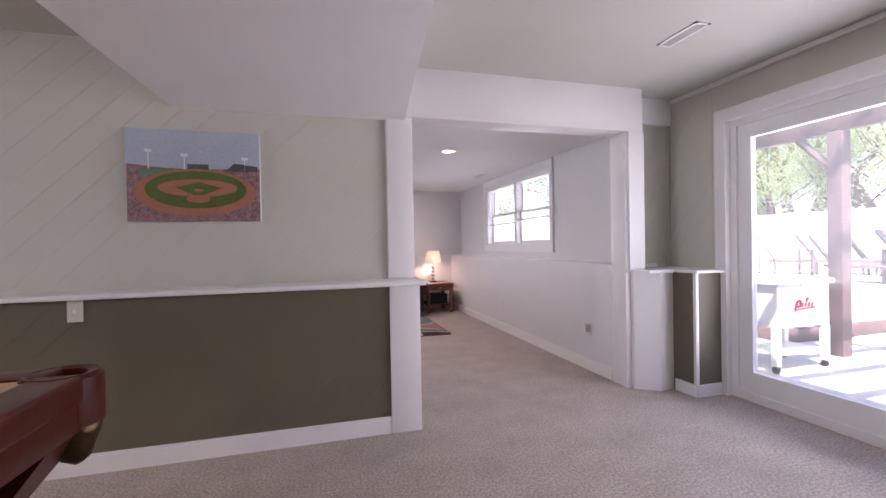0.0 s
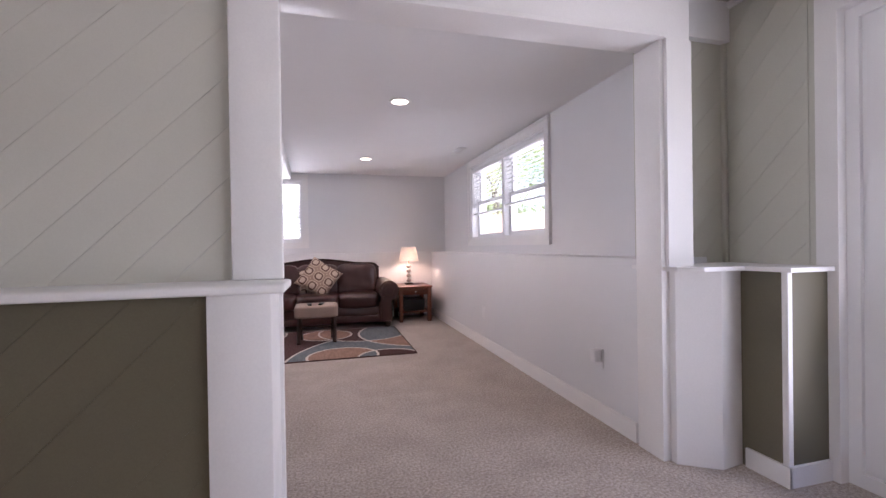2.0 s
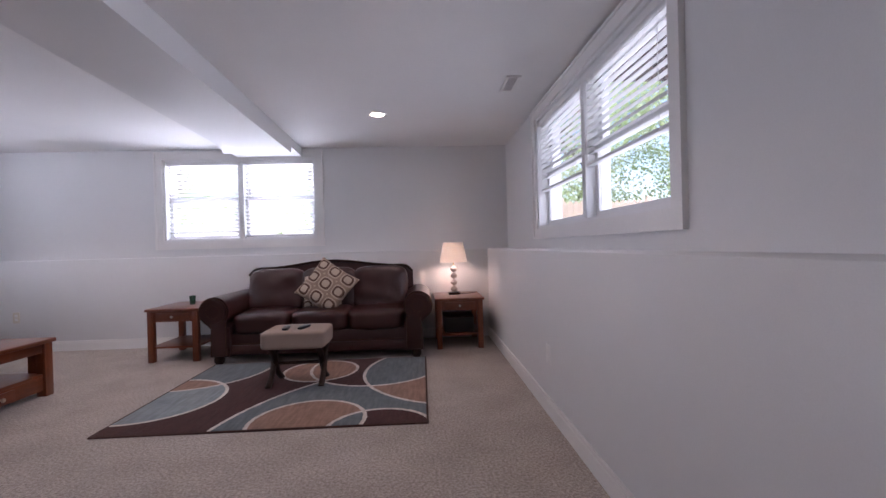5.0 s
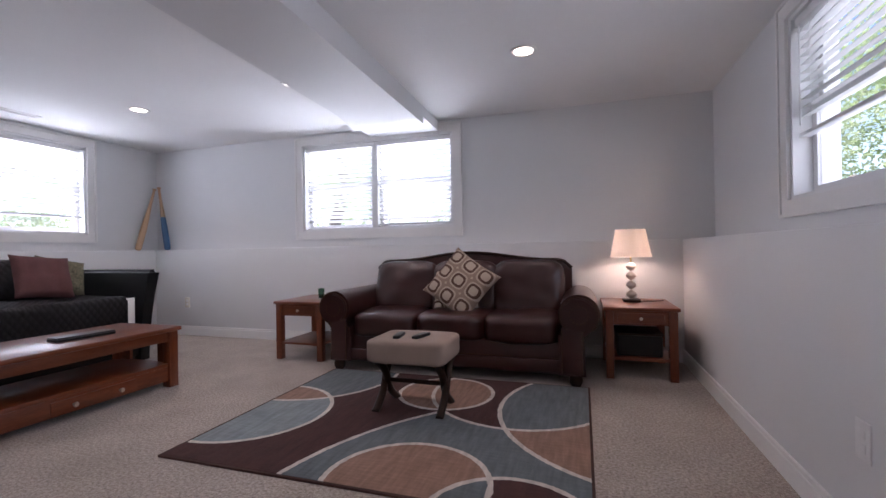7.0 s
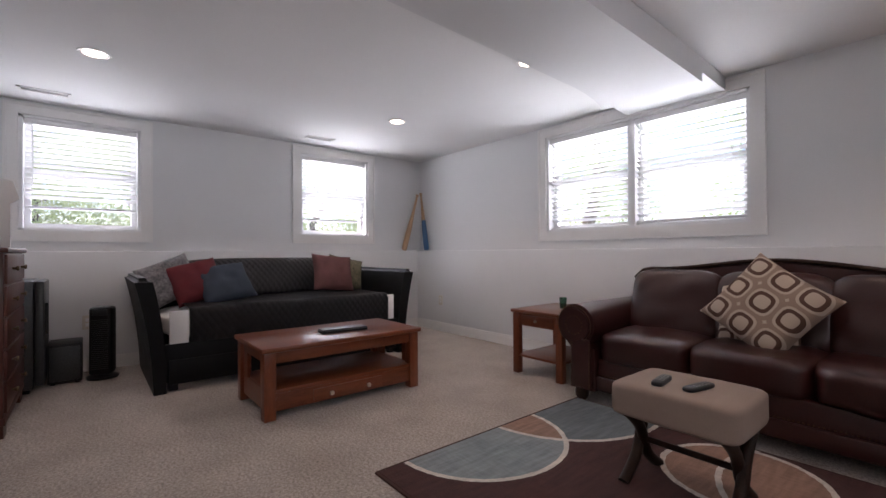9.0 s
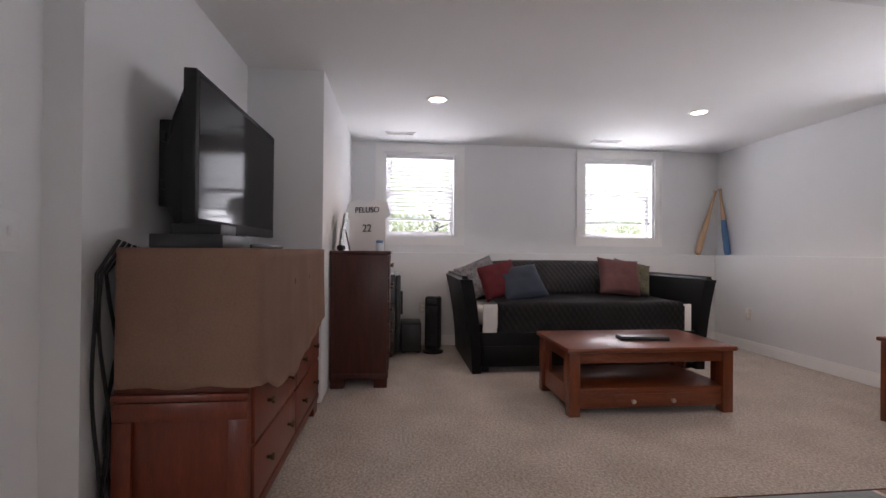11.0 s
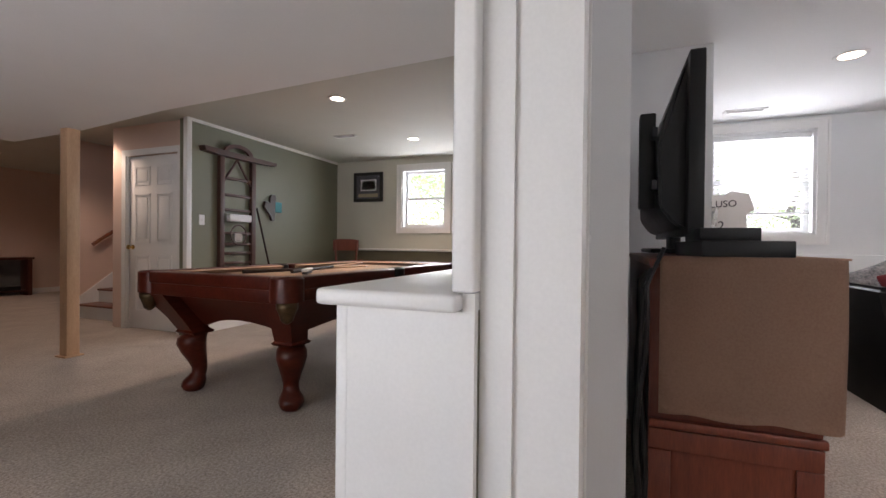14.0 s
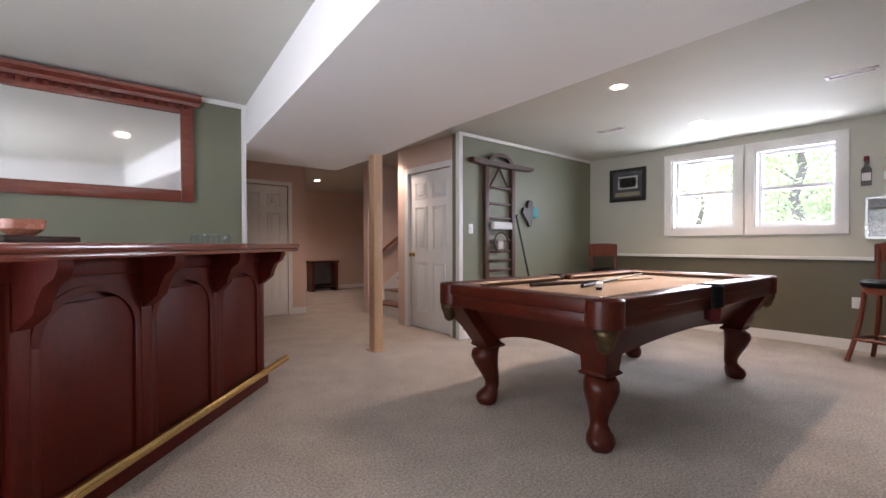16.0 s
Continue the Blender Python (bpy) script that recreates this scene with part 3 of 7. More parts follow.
for dull in (LEATHER_BLACK, DARK_WOOD, BAR_WOOD, MAHOGANY):
    dull.node_tree.nodes["Principled BSDF"].inputs["Specular IOR Level"].default_value = 0.2
SCREEN.node_tree.nodes["Principled BSDF"].inputs["Specular IOR Level"].default_value = 0.09
BLACK.node_tree.nodes["Principled BSDF"].inputs["Specular IOR Level"].default_value = 0.3
WHITE_CLOTH = surface("white_cotton", (0.70, 0.68, 0.66), (0.80, 0.78, 0.76), 0.9, 8, 200, 0.3)
RED_CLOTH = surface("wine_red_cloth", (0.085, 0.007, 0.011), (0.15, 0.014, 0.02), 0.9, 8, 250, 0.4)
BLUE_CLOTH = surface("slate_blue_cloth", (0.026, 0.037, 0.056), (0.050, 0.066, 0.092), 0.9, 8, 250, 0.4)
MAUVE_CLOTH = surface("dusty_mauve_cloth", (0.10, 0.04, 0.04), (0.18, 0.075, 0.072), 0.9, 8, 250, 0.4)
PAISLEY = surface("grey_paisley_cloth", (0.04, 0.045, 0.05), (0.33, 0.31, 0.32), 0.9, 22, 60, 0.3)
OLIVE_CLOTH = surface("green_brown_print_cloth", (0.05, 0.05, 0.03), (0.22, 0.20, 0.13), 0.9, 24, 60, 0.3)
GREEN_GLASS = glass_material("green_glass", (0.55, 0.68, 0.62), 0.05)
CLEAR = glass_material("clear_glass", (0.94, 0.96, 0.97), 0.02)
STONE = surface("grey_slate_slab", (0.26, 0.25, 0.26), (0.38, 0.37, 0.375), 0.6, 6, 90, 0.3)
PAPER = surface("white_card", (0.74, 0.74, 0.74), (0.80, 0.80, 0.80), 0.7, 6, 90, 0.05)
GREY_PRINT = surface("grey_print", (0.10, 0.11, 0.115), (0.46, 0.48, 0.48), 0.5, 9, 40, 0.0)
INK = surface("dark_ink", (0.02, 0.022, 0.035), (0.035, 0.035, 0.05), 0.6, 6, 90, 0.0)
PLATE = surface("ivory_plate", (0.62, 0.58, 0.50), (0.70, 0.66, 0.58), 0.4, 6, 90, 0.0)


def voronoi_rings(name, scale, stops, rot=45, minkowski=1.4, stretch=(1, 1, 1), bump=0.3):
    """Regular rings in rows, in constant colour steps outwards from each middle."""
    m, t, p = material(name)
    co, mp, vo, rp = (t.nodes.new(k) for k in ("ShaderNodeTexCoord", "ShaderNodeMapping", "ShaderNodeTexVoronoi", "ShaderNodeValToRGB"))
    mp.inputs["Rotation"].default_value = (0, 0, radians(rot))
    mp.inputs["Scale"].default_value = stretch
    t.links.new(co.outputs["Object"], mp.inputs[0])
    t.links.new(mp.outputs[0], vo.inputs["Vector"])
    vo.voronoi_dimensions, vo.distance = "2D", "MINKOWSKI"
    vo.inputs["Scale"].default_value, vo.inputs["Randomness"].default_value, vo.inputs["Exponent"].default_value = scale, 0.0, minkowski
    t.links.new(vo.outputs["Distance"], rp.inputs[0])
    rp.color_ramp.interpolation = "CONSTANT"
    el = rp.color_ramp.elements
    while len(el) < len(stops):
        el.new(0.5)
    for e, (pos, col) in zip(el, stops):
        e.position, e.color = pos, (*col, 1)
    nz = t.nodes.new("ShaderNodeTexNoise")
    nz.inputs["Scale"].default_value = 260
    b = t.nodes.new("ShaderNodeBump")
    b.inputs["Strength"].default_value, b.inputs["Distance"].default_value = bump, 0.003
    t.links.new(nz.outputs[0], b.inputs["Height"])
    t.links.new(b.outputs[0], p.inputs["Normal"])
    t.links.new(rp.outputs[0], p.inputs["Base Color"])
    p.inputs["Roughness"].default_value = 0.92
    return m


CREAM, BROWN, TAUPE = (0.48, 0.39, 0.31), (0.10, 0.05, 0.034), (0.29, 0.21, 0.16)
PILLOW_PRINT = voronoi_rings("ring_print_cloth", 6.6, [(0.0, CREAM), (0.23, BROWN), (0.35, CREAM), (0.43, TAUPE), (0.58, CREAM)], 0, 3.0)


def quilt_material():
    m = surface("charcoal_quilt", (0.010, 0.009, 0.011), (0.026, 0.023, 0.025), 0.6, 10, 200, 0.2)
    t = m.node_tree
    p = t.nodes["Principled BSDF"]
    co, mp, vo = (t.nodes.new(k) for k in ("ShaderNodeTexCoord", "ShaderNodeMapping", "ShaderNodeTexVoronoi"))
    mp.inputs["Rotation"].default_value = (radians(45), 0, radians(45))
    t.links.new(co.outputs["Object"], mp.inputs[0])
    t.links.new(mp.outputs[0], vo.inputs["Vector"])
    vo.voronoi_dimensions = "2D"
    vo.inputs["Scale"].default_value, vo.inputs["Randomness"].default_value = 27, 0
    b = t.nodes.new("ShaderNodeBump")
    b.invert = True
    b.inputs["Strength"].default_value, b.inputs["Distance"].default_value = 0.9, 0.014
    t.links.new(vo.outputs["Distance"], b.inputs["Height"])
    t.links.new(b.outputs[0], p.inputs["Normal"])
    return m


QUILT = quilt_material()


def rug_material():
    m, t, p = material("patterned_rug")
    co = t.nodes.new("ShaderNodeTexCoord")
    sp = t.nodes.new("ShaderNodeSeparateXYZ")
    t.links.new(co.outputs["Object"], sp.inputs[0])
    # slightly wavering yarn
    wob = t.nodes.new("ShaderNodeTexNoise")
    wob.inputs["Scale"].default_value = 40
    t.links.new(co.outputs["Object"], wob.inputs["Vector"])

    def op(kind, a, b=None):
        n = t.nodes.new("ShaderNodeMath")
        n.operation = kind
        for i, v in enumerate((a, b)):
            if v is None:
                continue
            if isinstance(v, (int, float)):
                n.inputs[i].default_value = v
            else:
                t.links.new(v, n.inputs[i])
        return n.outputs[0]

    wv = op("MULTIPLY", op("SUBTRACT", wob.outputs[0], 0.5), 0.012)

    def circle(cx, cy, r):
        dx, dy = op("SUBTRACT", sp.outputs[0], cx), op("SUBTRACT", sp.outputs[1], cy)
        d = op("ADD", op("SQRT", op("ADD", op("MULTIPLY", dx, dx), op("MULTIPLY", dy, dy))), wv)
        return op("LESS_THAN", d, r), op("LESS_THAN", op("ABSOLUTE", op("SUBTRACT", d, r)), 0.0125)

    def over(base, colour, mask):
        n = t.nodes.new("ShaderNodeMix")
        n.data_type = "RGBA"
        t.links.new(mask, n.inputs[0])
        if isinstance(base, tuple):
            n.inputs[6].default_value = (*base, 1)
        else:
            t.links.new(base, n.inputs[6])
        n.inputs[7].default_value = (*colour, 1)
        return n.outputs[2]

    brown, tan, blue, teal, white = (0.055, 0.021, 0.019), (0.25, 0.15, 0.108), (0.115, 0.135, 0.145), (0.20, 0.235, 0.245), (0.52, 0.475, 0.425)
    i8, r8 = circle(0.016, 7.08, 0.60)
    i7, r7 = circle(0.076, 6.316, 0.444)
    i1, r1 = circle(2.272, 5.444, 1.584)
    i5, r5 = circle(1.546, 6.973, 0.548)
    i2, r2 = circle(1.084, 6.89, 0.30)
    i4, r4 = circle(2.285, 6.775, 0.82)
    i3, r3 = circle(1.245, 5.815, 0.34)
    i6, r6 = circle(1.686, 5.643, 0.312)
    c = over(brown, blue, i8)
    c = over(c, teal, i7)
    c = over(c, tan, op("MULTIPLY", i7, i8))
    c = over(c, white, op("MAXIMUM", r7, r8))
    c = over(c, blue, i1)
    c = over(c, white, r1)
    c = over(c, brown, i5)
    c = over(c, tan, i2)
    c = over(c, tan, i4)
    c = over(c, blue, op("MULTIPLY", i4, i5))
    c = over(c, tan, i3)
    c = over(c, brown, i6)
    c = over(c, blue, op("MULTIPLY", i3, i6))
    c = over(c, white, op("MAXIMUM", op("MAXIMUM", r5, r2), op("MAXIMUM", r4, op("MAXIMUM", r3, r6))))
    streak = t.nodes.new("ShaderNodeTexNoise")
    streak.inputs["Scale"].default_value = 10
    mp = t.nodes.new("ShaderNodeMapping")
    mp.inputs["Scale"].default_value = (4, 0.6, 1)
    t.links.new(co.outputs["Object"], mp.inputs[0])
    t.links.new(mp.outputs[0], streak.inputs["Vector"])
    weft = t.nodes.new("ShaderNodeTexNoise")
    weft.inputs["Scale"].default_value = 16
    mw = t.nodes.new("ShaderNodeMapping")
    mw.inputs["Scale"].default_value = (0.8, 5, 1)
    t.links.new(co.outputs["Object"], mw.inputs[0])
    t.links.new(mw.outputs[0], weft.inputs["Vector"])
    hs = t.nodes.new("ShaderNodeHueSaturation")
    t.links.new(c, hs.inputs["Color"])
    t.links.new(op("ADD", op("ADD", 0.42, streak.outputs[0]), op("MULTIPLY", weft.outputs[0], 0.5)), hs.inputs["Value"])
    t.links.new(hs.outputs[0], p.inputs["Base Color"])
    yarn = t.nodes.new("ShaderNodeTexNoise")
    yarn.inputs["Scale"].default_value = 190
    t.links.new(co.outputs["Object"], yarn.inputs["Vector"])
    b = t.nodes.new("ShaderNodeBump")
    b.inputs["Strength"].default_value, b.inputs["Distance"].default_value = 0.6, 0.006
    t.links.new(yarn.outputs[0], b.inputs["Height"])
    t.links.new(b.outputs[0], p.inputs["Normal"])
    p.inputs["Roughness"].default_value = 0.95
    return m


# ---------------------------------------------------------------- family room things
def pillow(name, m, w, h, thick, mat, label, group="", piping=None):
    root = thing(name, label, "pillow", m, group)
    bm = bmesh.new()
    bmesh.ops.create_cube(bm, size=2)
    bmesh.ops.subdivide_edges(bm, edges=bm.edges[:], cuts=15, use_grid_fill=True)
    seed = int(w * 977 + thick * 131) % 23
    for v in bm.verts:
        x, y, z = v.co
        fall = max(0.0, (1 - abs(x) ** 3.2) * (1 - abs(y) ** 3.2)) ** 0.5
        sag = 1 - 0.07 * (1 - abs(y) ** 2) * abs(x) ** 6, 1 - 0.07 * (1 - abs(x) ** 2) * abs(y) ** 6
        crease = 0.10 * noise.noise(Vector((x * 2.1, y * 2.1, seed * 3.1 + z))) + 0.05 * noise.noise(Vector((x * 5.3, y * 4.1, seed * 1.7 + z)))
        v.co = (x * sag[0] * w / 2, y * sag[1] * h / 2, thick / 2 + z * thick / 2 * (0.05 + fall * (0.95 + crease * 2)))
    part("cover", bm, mat, root, smooth=3)
    return root


def sofa():
    root = thing("leather_sofa", "dark brown leather three-seat sofa with rolled arms and nailhead trim", "sofa", pose(0.98, 7.2, 0))
    W, D = 1.06, 0.88
    part("base", bx(-W + 0.14, W - 0.14, 0.07, D - 0.04, 0.07, 0.28, 0.015), LEATHER, root)
    part("front_rail", bx(-W + 0.24, W - 0.24, 0.045, 0.075, 0.085, 0.17, 0.012), LEATHER, root)
    # camel back
    n = 28
    top = []
    for i in range(n + 1):
        x = -0.87 + 1.74 * i / n
        u = abs(x) / 0.87
        z = 0.845 + 0.065 * (0.5 + 0.5 * math.cos(math.pi * min(1, u * 1.25))) - (0.07 * max(0, (u - 0.88) / 0.12) ** 2)
        top.append((x, z))
    bm = prism(bmesh.new(), [(-0.87, 0.1), *top, (0.87, 0.1)], D - 0.15, D - 0.01, "y")
    bmesh.ops.bevel(bm, geom=[e for e in bm.edges if all(v.co.z > 0.3 for v in e.verts) and abs(e.verts[0].co.y - e.verts[1].co.y) < 0.01], offset=0.035, segments=3, affect="EDGES", profile=0.5)
    part("backrest", bm, LEATHER, root, smooth=1.2)
    bm = bmesh.new()
    for (x0, z0), (x1, z1) in zip(top, top[1:]):
        rod(bm, (x0, D - 0.155, z0 - 0.006), (x1, D - 0.155, z1 - 0.006), 0.013, seg=8, caps=False)
    part("back_trim", bm, DARK_WOOD, root, "dark carved trim along the back", smooth=2)
    for i, x in enumerate((-0.53, 0, 0.53)):
        seat = cushion(0.548, 0.70, 0.21, 0.2, 14, i + 2, 0.10)
        part("seat_cushion", seat, LEATHER, root, at=pose(x, 0.385, 0.25), smooth=3)
    for i, x in enumerate((-0.53, 0, 0.53)):
        bk = cushion(0.575, 0.47, 0.24, 0.25, 14, i + 8, 0.10)
        part("back_cushion", bk, LEATHER, root, at=pose(x, 0.585, 0.40, 74, 0, 0) @ pose(0, 0.20, -0.10), smooth=3)
    for s in (-1, 1):
        # arm: upright panel with a rolled top
        pts = []
        cx, cz, r = 0.925, 0.485, 0.135
        for k in range(21):
            a = radians(-150 + 300 * k / 20)
            pts.append((s * (cx + r * math.sin(a)), cz + r * math.cos(a)))
        low = [(s * 0.955, 0.33), (s * 0.965, 0.075), (s * 0.79, 0.075), (s * 0.79, 0.34)]
        outline = pts + low
        bm = prism(bmesh.new(), outline, 0.03, D - 0.06, "y")
        part("arm", bm, LEATHER, root, smooth=0.9)
        bm = prism(bmesh.new(), [(s * (cx + (r - 0.02) * math.sin(radians(a))), cz + (r - 0.02) * math.cos(radians(a))) for a in range(0, 360, 15)], 0.008, 0.032, "y")
        bmesh.ops.bevel(bm, geom=[e for e in bm.edges if e.verts[0].co.y < 0.01 and e.verts[1].co.y < 0.01], offset=0.01, segments=2, affect="EDGES")
        scroll = part("scroll", bm, LEATHER, root)
        part("arm_front", bx(min(s * 0.81, s * 0.95), max(s * 0.81, s * 0.95), 0.012, 0.034, 0.085, 0.40, 0.01), LEATHER, root)
        bm = bmesh.new()
        spots = [(cx + (r - 0.012) * math.sin(radians(a)), cz + (r - 0.012) * math.cos(radians(a))) for a in range(-140, 141, 9)]
        spots += [(cx + 0.06 * math.sin(radians(a)), cz + 0.06 * math.cos(radians(a))) for a in range(0, 360, 24)]
        spots += [(0.815, 0.10 + 0.017 * k) for k in range(17)] + [(0.944, 0.10 + 0.017 * k) for k in range(17)]
        for x, z in spots:
            bmesh.ops.create_icosphere(bm, subdivisions=1, radius=0.005, matrix=Matrix.Translation((s * x, 0.007, z)))
        tagged(part("nailhead_row", bm, BRONZE, root, "rows of aged brass nailheads"), kind="stuff")
        for y in (0.06, D - 0.12):
            part("foot", lathe(bmesh.new(), [(0.028, 0), (0.042, 0.025), (0.045, 0.05), (0.038, 0.076)], s * 0.90, y, 14), DARK_WOOD, root)
    bm = bmesh.new()
    for k in range(88):
        bmesh.ops.create_icosphere(bm, subdivisions=1, radius=0.0045, matrix=Matrix.Translation((-0.78 + k * 1.56 / 87, 0.044, 0.185)))
    tagged(part("nailhead_row", bm, BRONZE, root, "row of aged brass nailheads"), kind="stuff")
    return root


sofa()
pillow("throw_pillow", pose(1.0, 7.60, 0.655, 66, 0, 0) @ pose(0, 0, 0, 0, 0, 55) @ pose(0, 0, -0.07), 0.46, 0.46, 0.16, PILLOW_PRINT, "cream and brown ring-print throw pillow on the sofa")
pillow("throw_pillow", pose(0.93, 7.70, 0.60, 66, 0, 0) @ pose(0, 0, 0, 0, 0, 4) @ pose(0, 0, -0.07), 0.40, 0.40, 0.12, PILLOW_PRINT, "brown ring-print throw pillow behind another pillow")


def side_table(m, label):
    root = thing("side_table", label, "side table", m, "side tables beside the sofa")
    w, d, h = 0.235, 0.29, 0.508
    part("tabletop", bx(-w - 0.012, w + 0.012, -0.012, 2 * d + 0.012, h - 0.026, h, 0.007), CHERRY, root)
    for x in (-w + 0.03, w - 0.03):
        for y in (0.03, 2 * d - 0.03):
            part("leg", bx(x - 0.027, x + 0.027, y - 0.027, y + 0.027, 0, h - 0.026, 0.004), CHERRY_V, root)
    for s in (-1, 1):
        part("side_apron", bx(min(s * (w - 0.012), s * (w - 0.03)), max(s * (w - 0.012), s * (w - 0.03)), 0.05, 2 * d - 0.05, h - 0.126, h - 0.026), CHERRY, root)
    part("back_apron", bx(-w + 0.05, w - 0.05, 2 * d - 0.03, 2 * d - 0.012, h - 0.126, h - 0.026), CHERRY, root)
    part("apron", bx(-w + 0.05, w - 0.05, 0.016, 0.034, h - 0.126, h - 0.026), CHERRY, root)
    drawer = part("drawer", bx(-w + 0.085, w - 0.085, 0.008, 0.02, h - 0.113, h - 0.042, 0.003), CHERRY, root)
    part("knob", lathe(bmesh.new(), [(0.006, 0), (0.006, 0.012), (0.012, 0.018), (0.010, 0.024)], seg=12), NICKEL, drawer, "satin metal knob", pose(0, 0.008, h - 0.078, 90))
    part("shelf", bx(-w + 0.02, w - 0.02, 0.02, 2 * d - 0.02, 0.13, 0.15, 0.004), CHERRY, root)
    return root


side_table(pose(2.315, 7.505, 0), "cherry-wood side table with a drawer and shelf, under the lamp")
side_table(pose(-0.41, 7.40, 0), "cherry-wood side table with a drawer and shelf, holding a glass")


def table_lamp():
    x, y, z = 2.29, 7.86, 0.508
    root = thing("table_lamp", "lit table lamp with a stacked-ball stem and pale shade", "lamp", pose(x, y, z))
    part("base_plate", bx(-0.06, 0.06, -0.06, 0.06, 0, 0.022, 0.004), DARK_WOOD, root)
    for i in range(4):
        part("ball", lathe(bmesh.new(), [(0.006, 0.0)] + [(0.034 * math.sin(math.pi * (k + 0.5) / 10) + 0.004, 0.07 * (k + 0.5) / 10) for k in range(10)] + [(0.006, 0.07)], 0, 0, 18), STEM, root, at=pose(0, 0, 0.022 + i * 0.071), smooth=2)
    bm = rod(bmesh.new(), (0, 0, 0.30), (0, 0, 0.40), 0.006, seg=8)
    part("neck", bm, BRASS, root)
    bm = bmesh.new()
    seg = 40
    rings = [[bm.verts.new((r * math.cos(2 * math.pi * i / seg), r * math.sin(2 * math.pi * i / seg), h)) for i in range(seg)] for r, h in ((0.148, 0.345), (0.146, 0.352), (0.107, 0.556), (0.105, 0.556), (0.144, 0.352))]
    for a, b in zip(rings, rings[1:]):
        for i in range(seg):
            bm.faces.new((a[i], a[(i + 1) % seg], b[(i + 1) % seg], b[i]))
    part("shade", bm, SHADE, root, "pale pleated fabric shade", smooth=1)
    part("bulb", lathe(bmesh.new(), [(0.012, 0.425), (0.03, 0.45), (0.03, 0.47), (0.012, 0.495)], 0, 0, 12), BULB, root)
    d = bpy.data.lights.new("lamp_light", "POINT")
    d.energy, d.color, d.shadow_soft_size = LAMP_POWER, (1.0, 0.76, 0.58), 0.03
    ob = new("lamp_light", d)
    ob.location = (x, y, z + 0.405)
    bm = bmesh.new()
    pts = [(0.06, 0.0, 0.004), (0.10, 0.02, 0.003), (0.15, 0.03, 0.003), (0.2, 0.06, 0.003), (0.24, 0.10, 0.002)]
    for a, b in zip(pts, pts[1:]):
        rod(bm, a, b, 0.003, seg=6)
    part("cord", bm, BLACK, root)


STEM = surface("pearl_stem", (0.42, 0.36, 0.33), (0.58, 0.52, 0.48), 0.3, 10, 90, 0.05)
LAMP_POWER = 1.9
table_lamp()

root = thing("drinking_glass", "small green drinking glass on the side table", "glass", pose(-0.36, 7.68, 0.508))
part("cup", lathe(bmesh.new(), [(0.024, 0), (0.03, 0.09), (0.028, 0.09), (0.023, 0.008)], 0, 0, 18), GREEN_GLASS, root)

root = thing("storage_basket", "dark woven basket on the side table shelf", "basket", pose(2.31, 7.56, 0.152))
part("body", bx(-0.15, 0.15, 0, 0.32, 0, 0.15, 0.015), BLACK, root)
part("rim", bx(-0.155, 0.155, -0.005, 0.325, 0.15, 0.165, 0.006), DARK_WOOD, root)

# rug
rug = thing("area_rug", "area rug with blue, tan and brown circles on the carpet", "rug")
RUG = rug_material()
part("rug_surface", bx(0.07, 1.955, 5.73, 7.22, 0.001, 0.012, 0.004), RUG, rug)
bm = bmesh.new()
for a in ((0.058, 0.07, 5.718, 7.232), (1.955, 1.967, 5.718, 7.232), (0.07, 1.955, 5.718, 5.73), (0.07, 1.955, 7.22, 7.232)):
    box(bm, *a, 0.0, 0.010)
part("binding", bm, surface("brown_binding", (0.04, 0.016, 0.012), (0.07, 0.028, 0.02), 0.9), rug, "dark brown bound edge")


def ottoman():
    root = thing("ottoman", "taupe upholstered ottoman on crossed dark wood legs", "ottoman", pose(0.985, 6.60, 0.012))
    part("seat", cushion(0.47, 0.38, 0.135, -0.8, 12, 3, 0.03), OTTOMAN_CLOTH, root, at=pose(0, 0, 0.285), smooth=3)
    for s in (-1, 1):
        for k in (-1, 1):
            pts = []
            for i in range(11):
                u = i / 10
                pts.append((s * (0.185 + 0.008 * k), k * (-0.14 + 0.28 * u + 0.028 * math.sin(2 * math.pi * u)), 0.298 * u))
            bm = tube(bmesh.new(), pts, 0.023, 8)
            part("leg", bm, DARK_WOOD, root, smooth=1.2)
    part("stretcher", rod(bmesh.new(), (-0.185, 0, 0.15), (0.185, 0, 0.15), 0.013, seg=10), DARK_WOOD, root)


ottoman()


def remote(m, label):
    root = thing("remote_control", label, "remote control", m, "remote controls")
    part("body", cushion(0.046, 0.16, 0.020, 0.4, 6), BLACK, root, smooth=3)
    me = mesh_of("button", bx(-0.004, 0.004, -0.003, 0.003, 0, 0.0015), surface("grey_rubber", (0.2, 0.2, 0.2), (0.3, 0.3, 0.3), 0.6))
    for i in range(3):
        for j in range(5):
            part("button", me, None, root, at=pose(-0.012 + 0.012 * i, -0.03 + 0.018 * j, 0.0188))


remote(pose(0.91, 6.55, 0.430, 0, 0, 8), "black remote control on the ottoman")
remote(pose(1.04, 6.57, 0.430, 0, 0, -12), "black remote control on the ottoman")


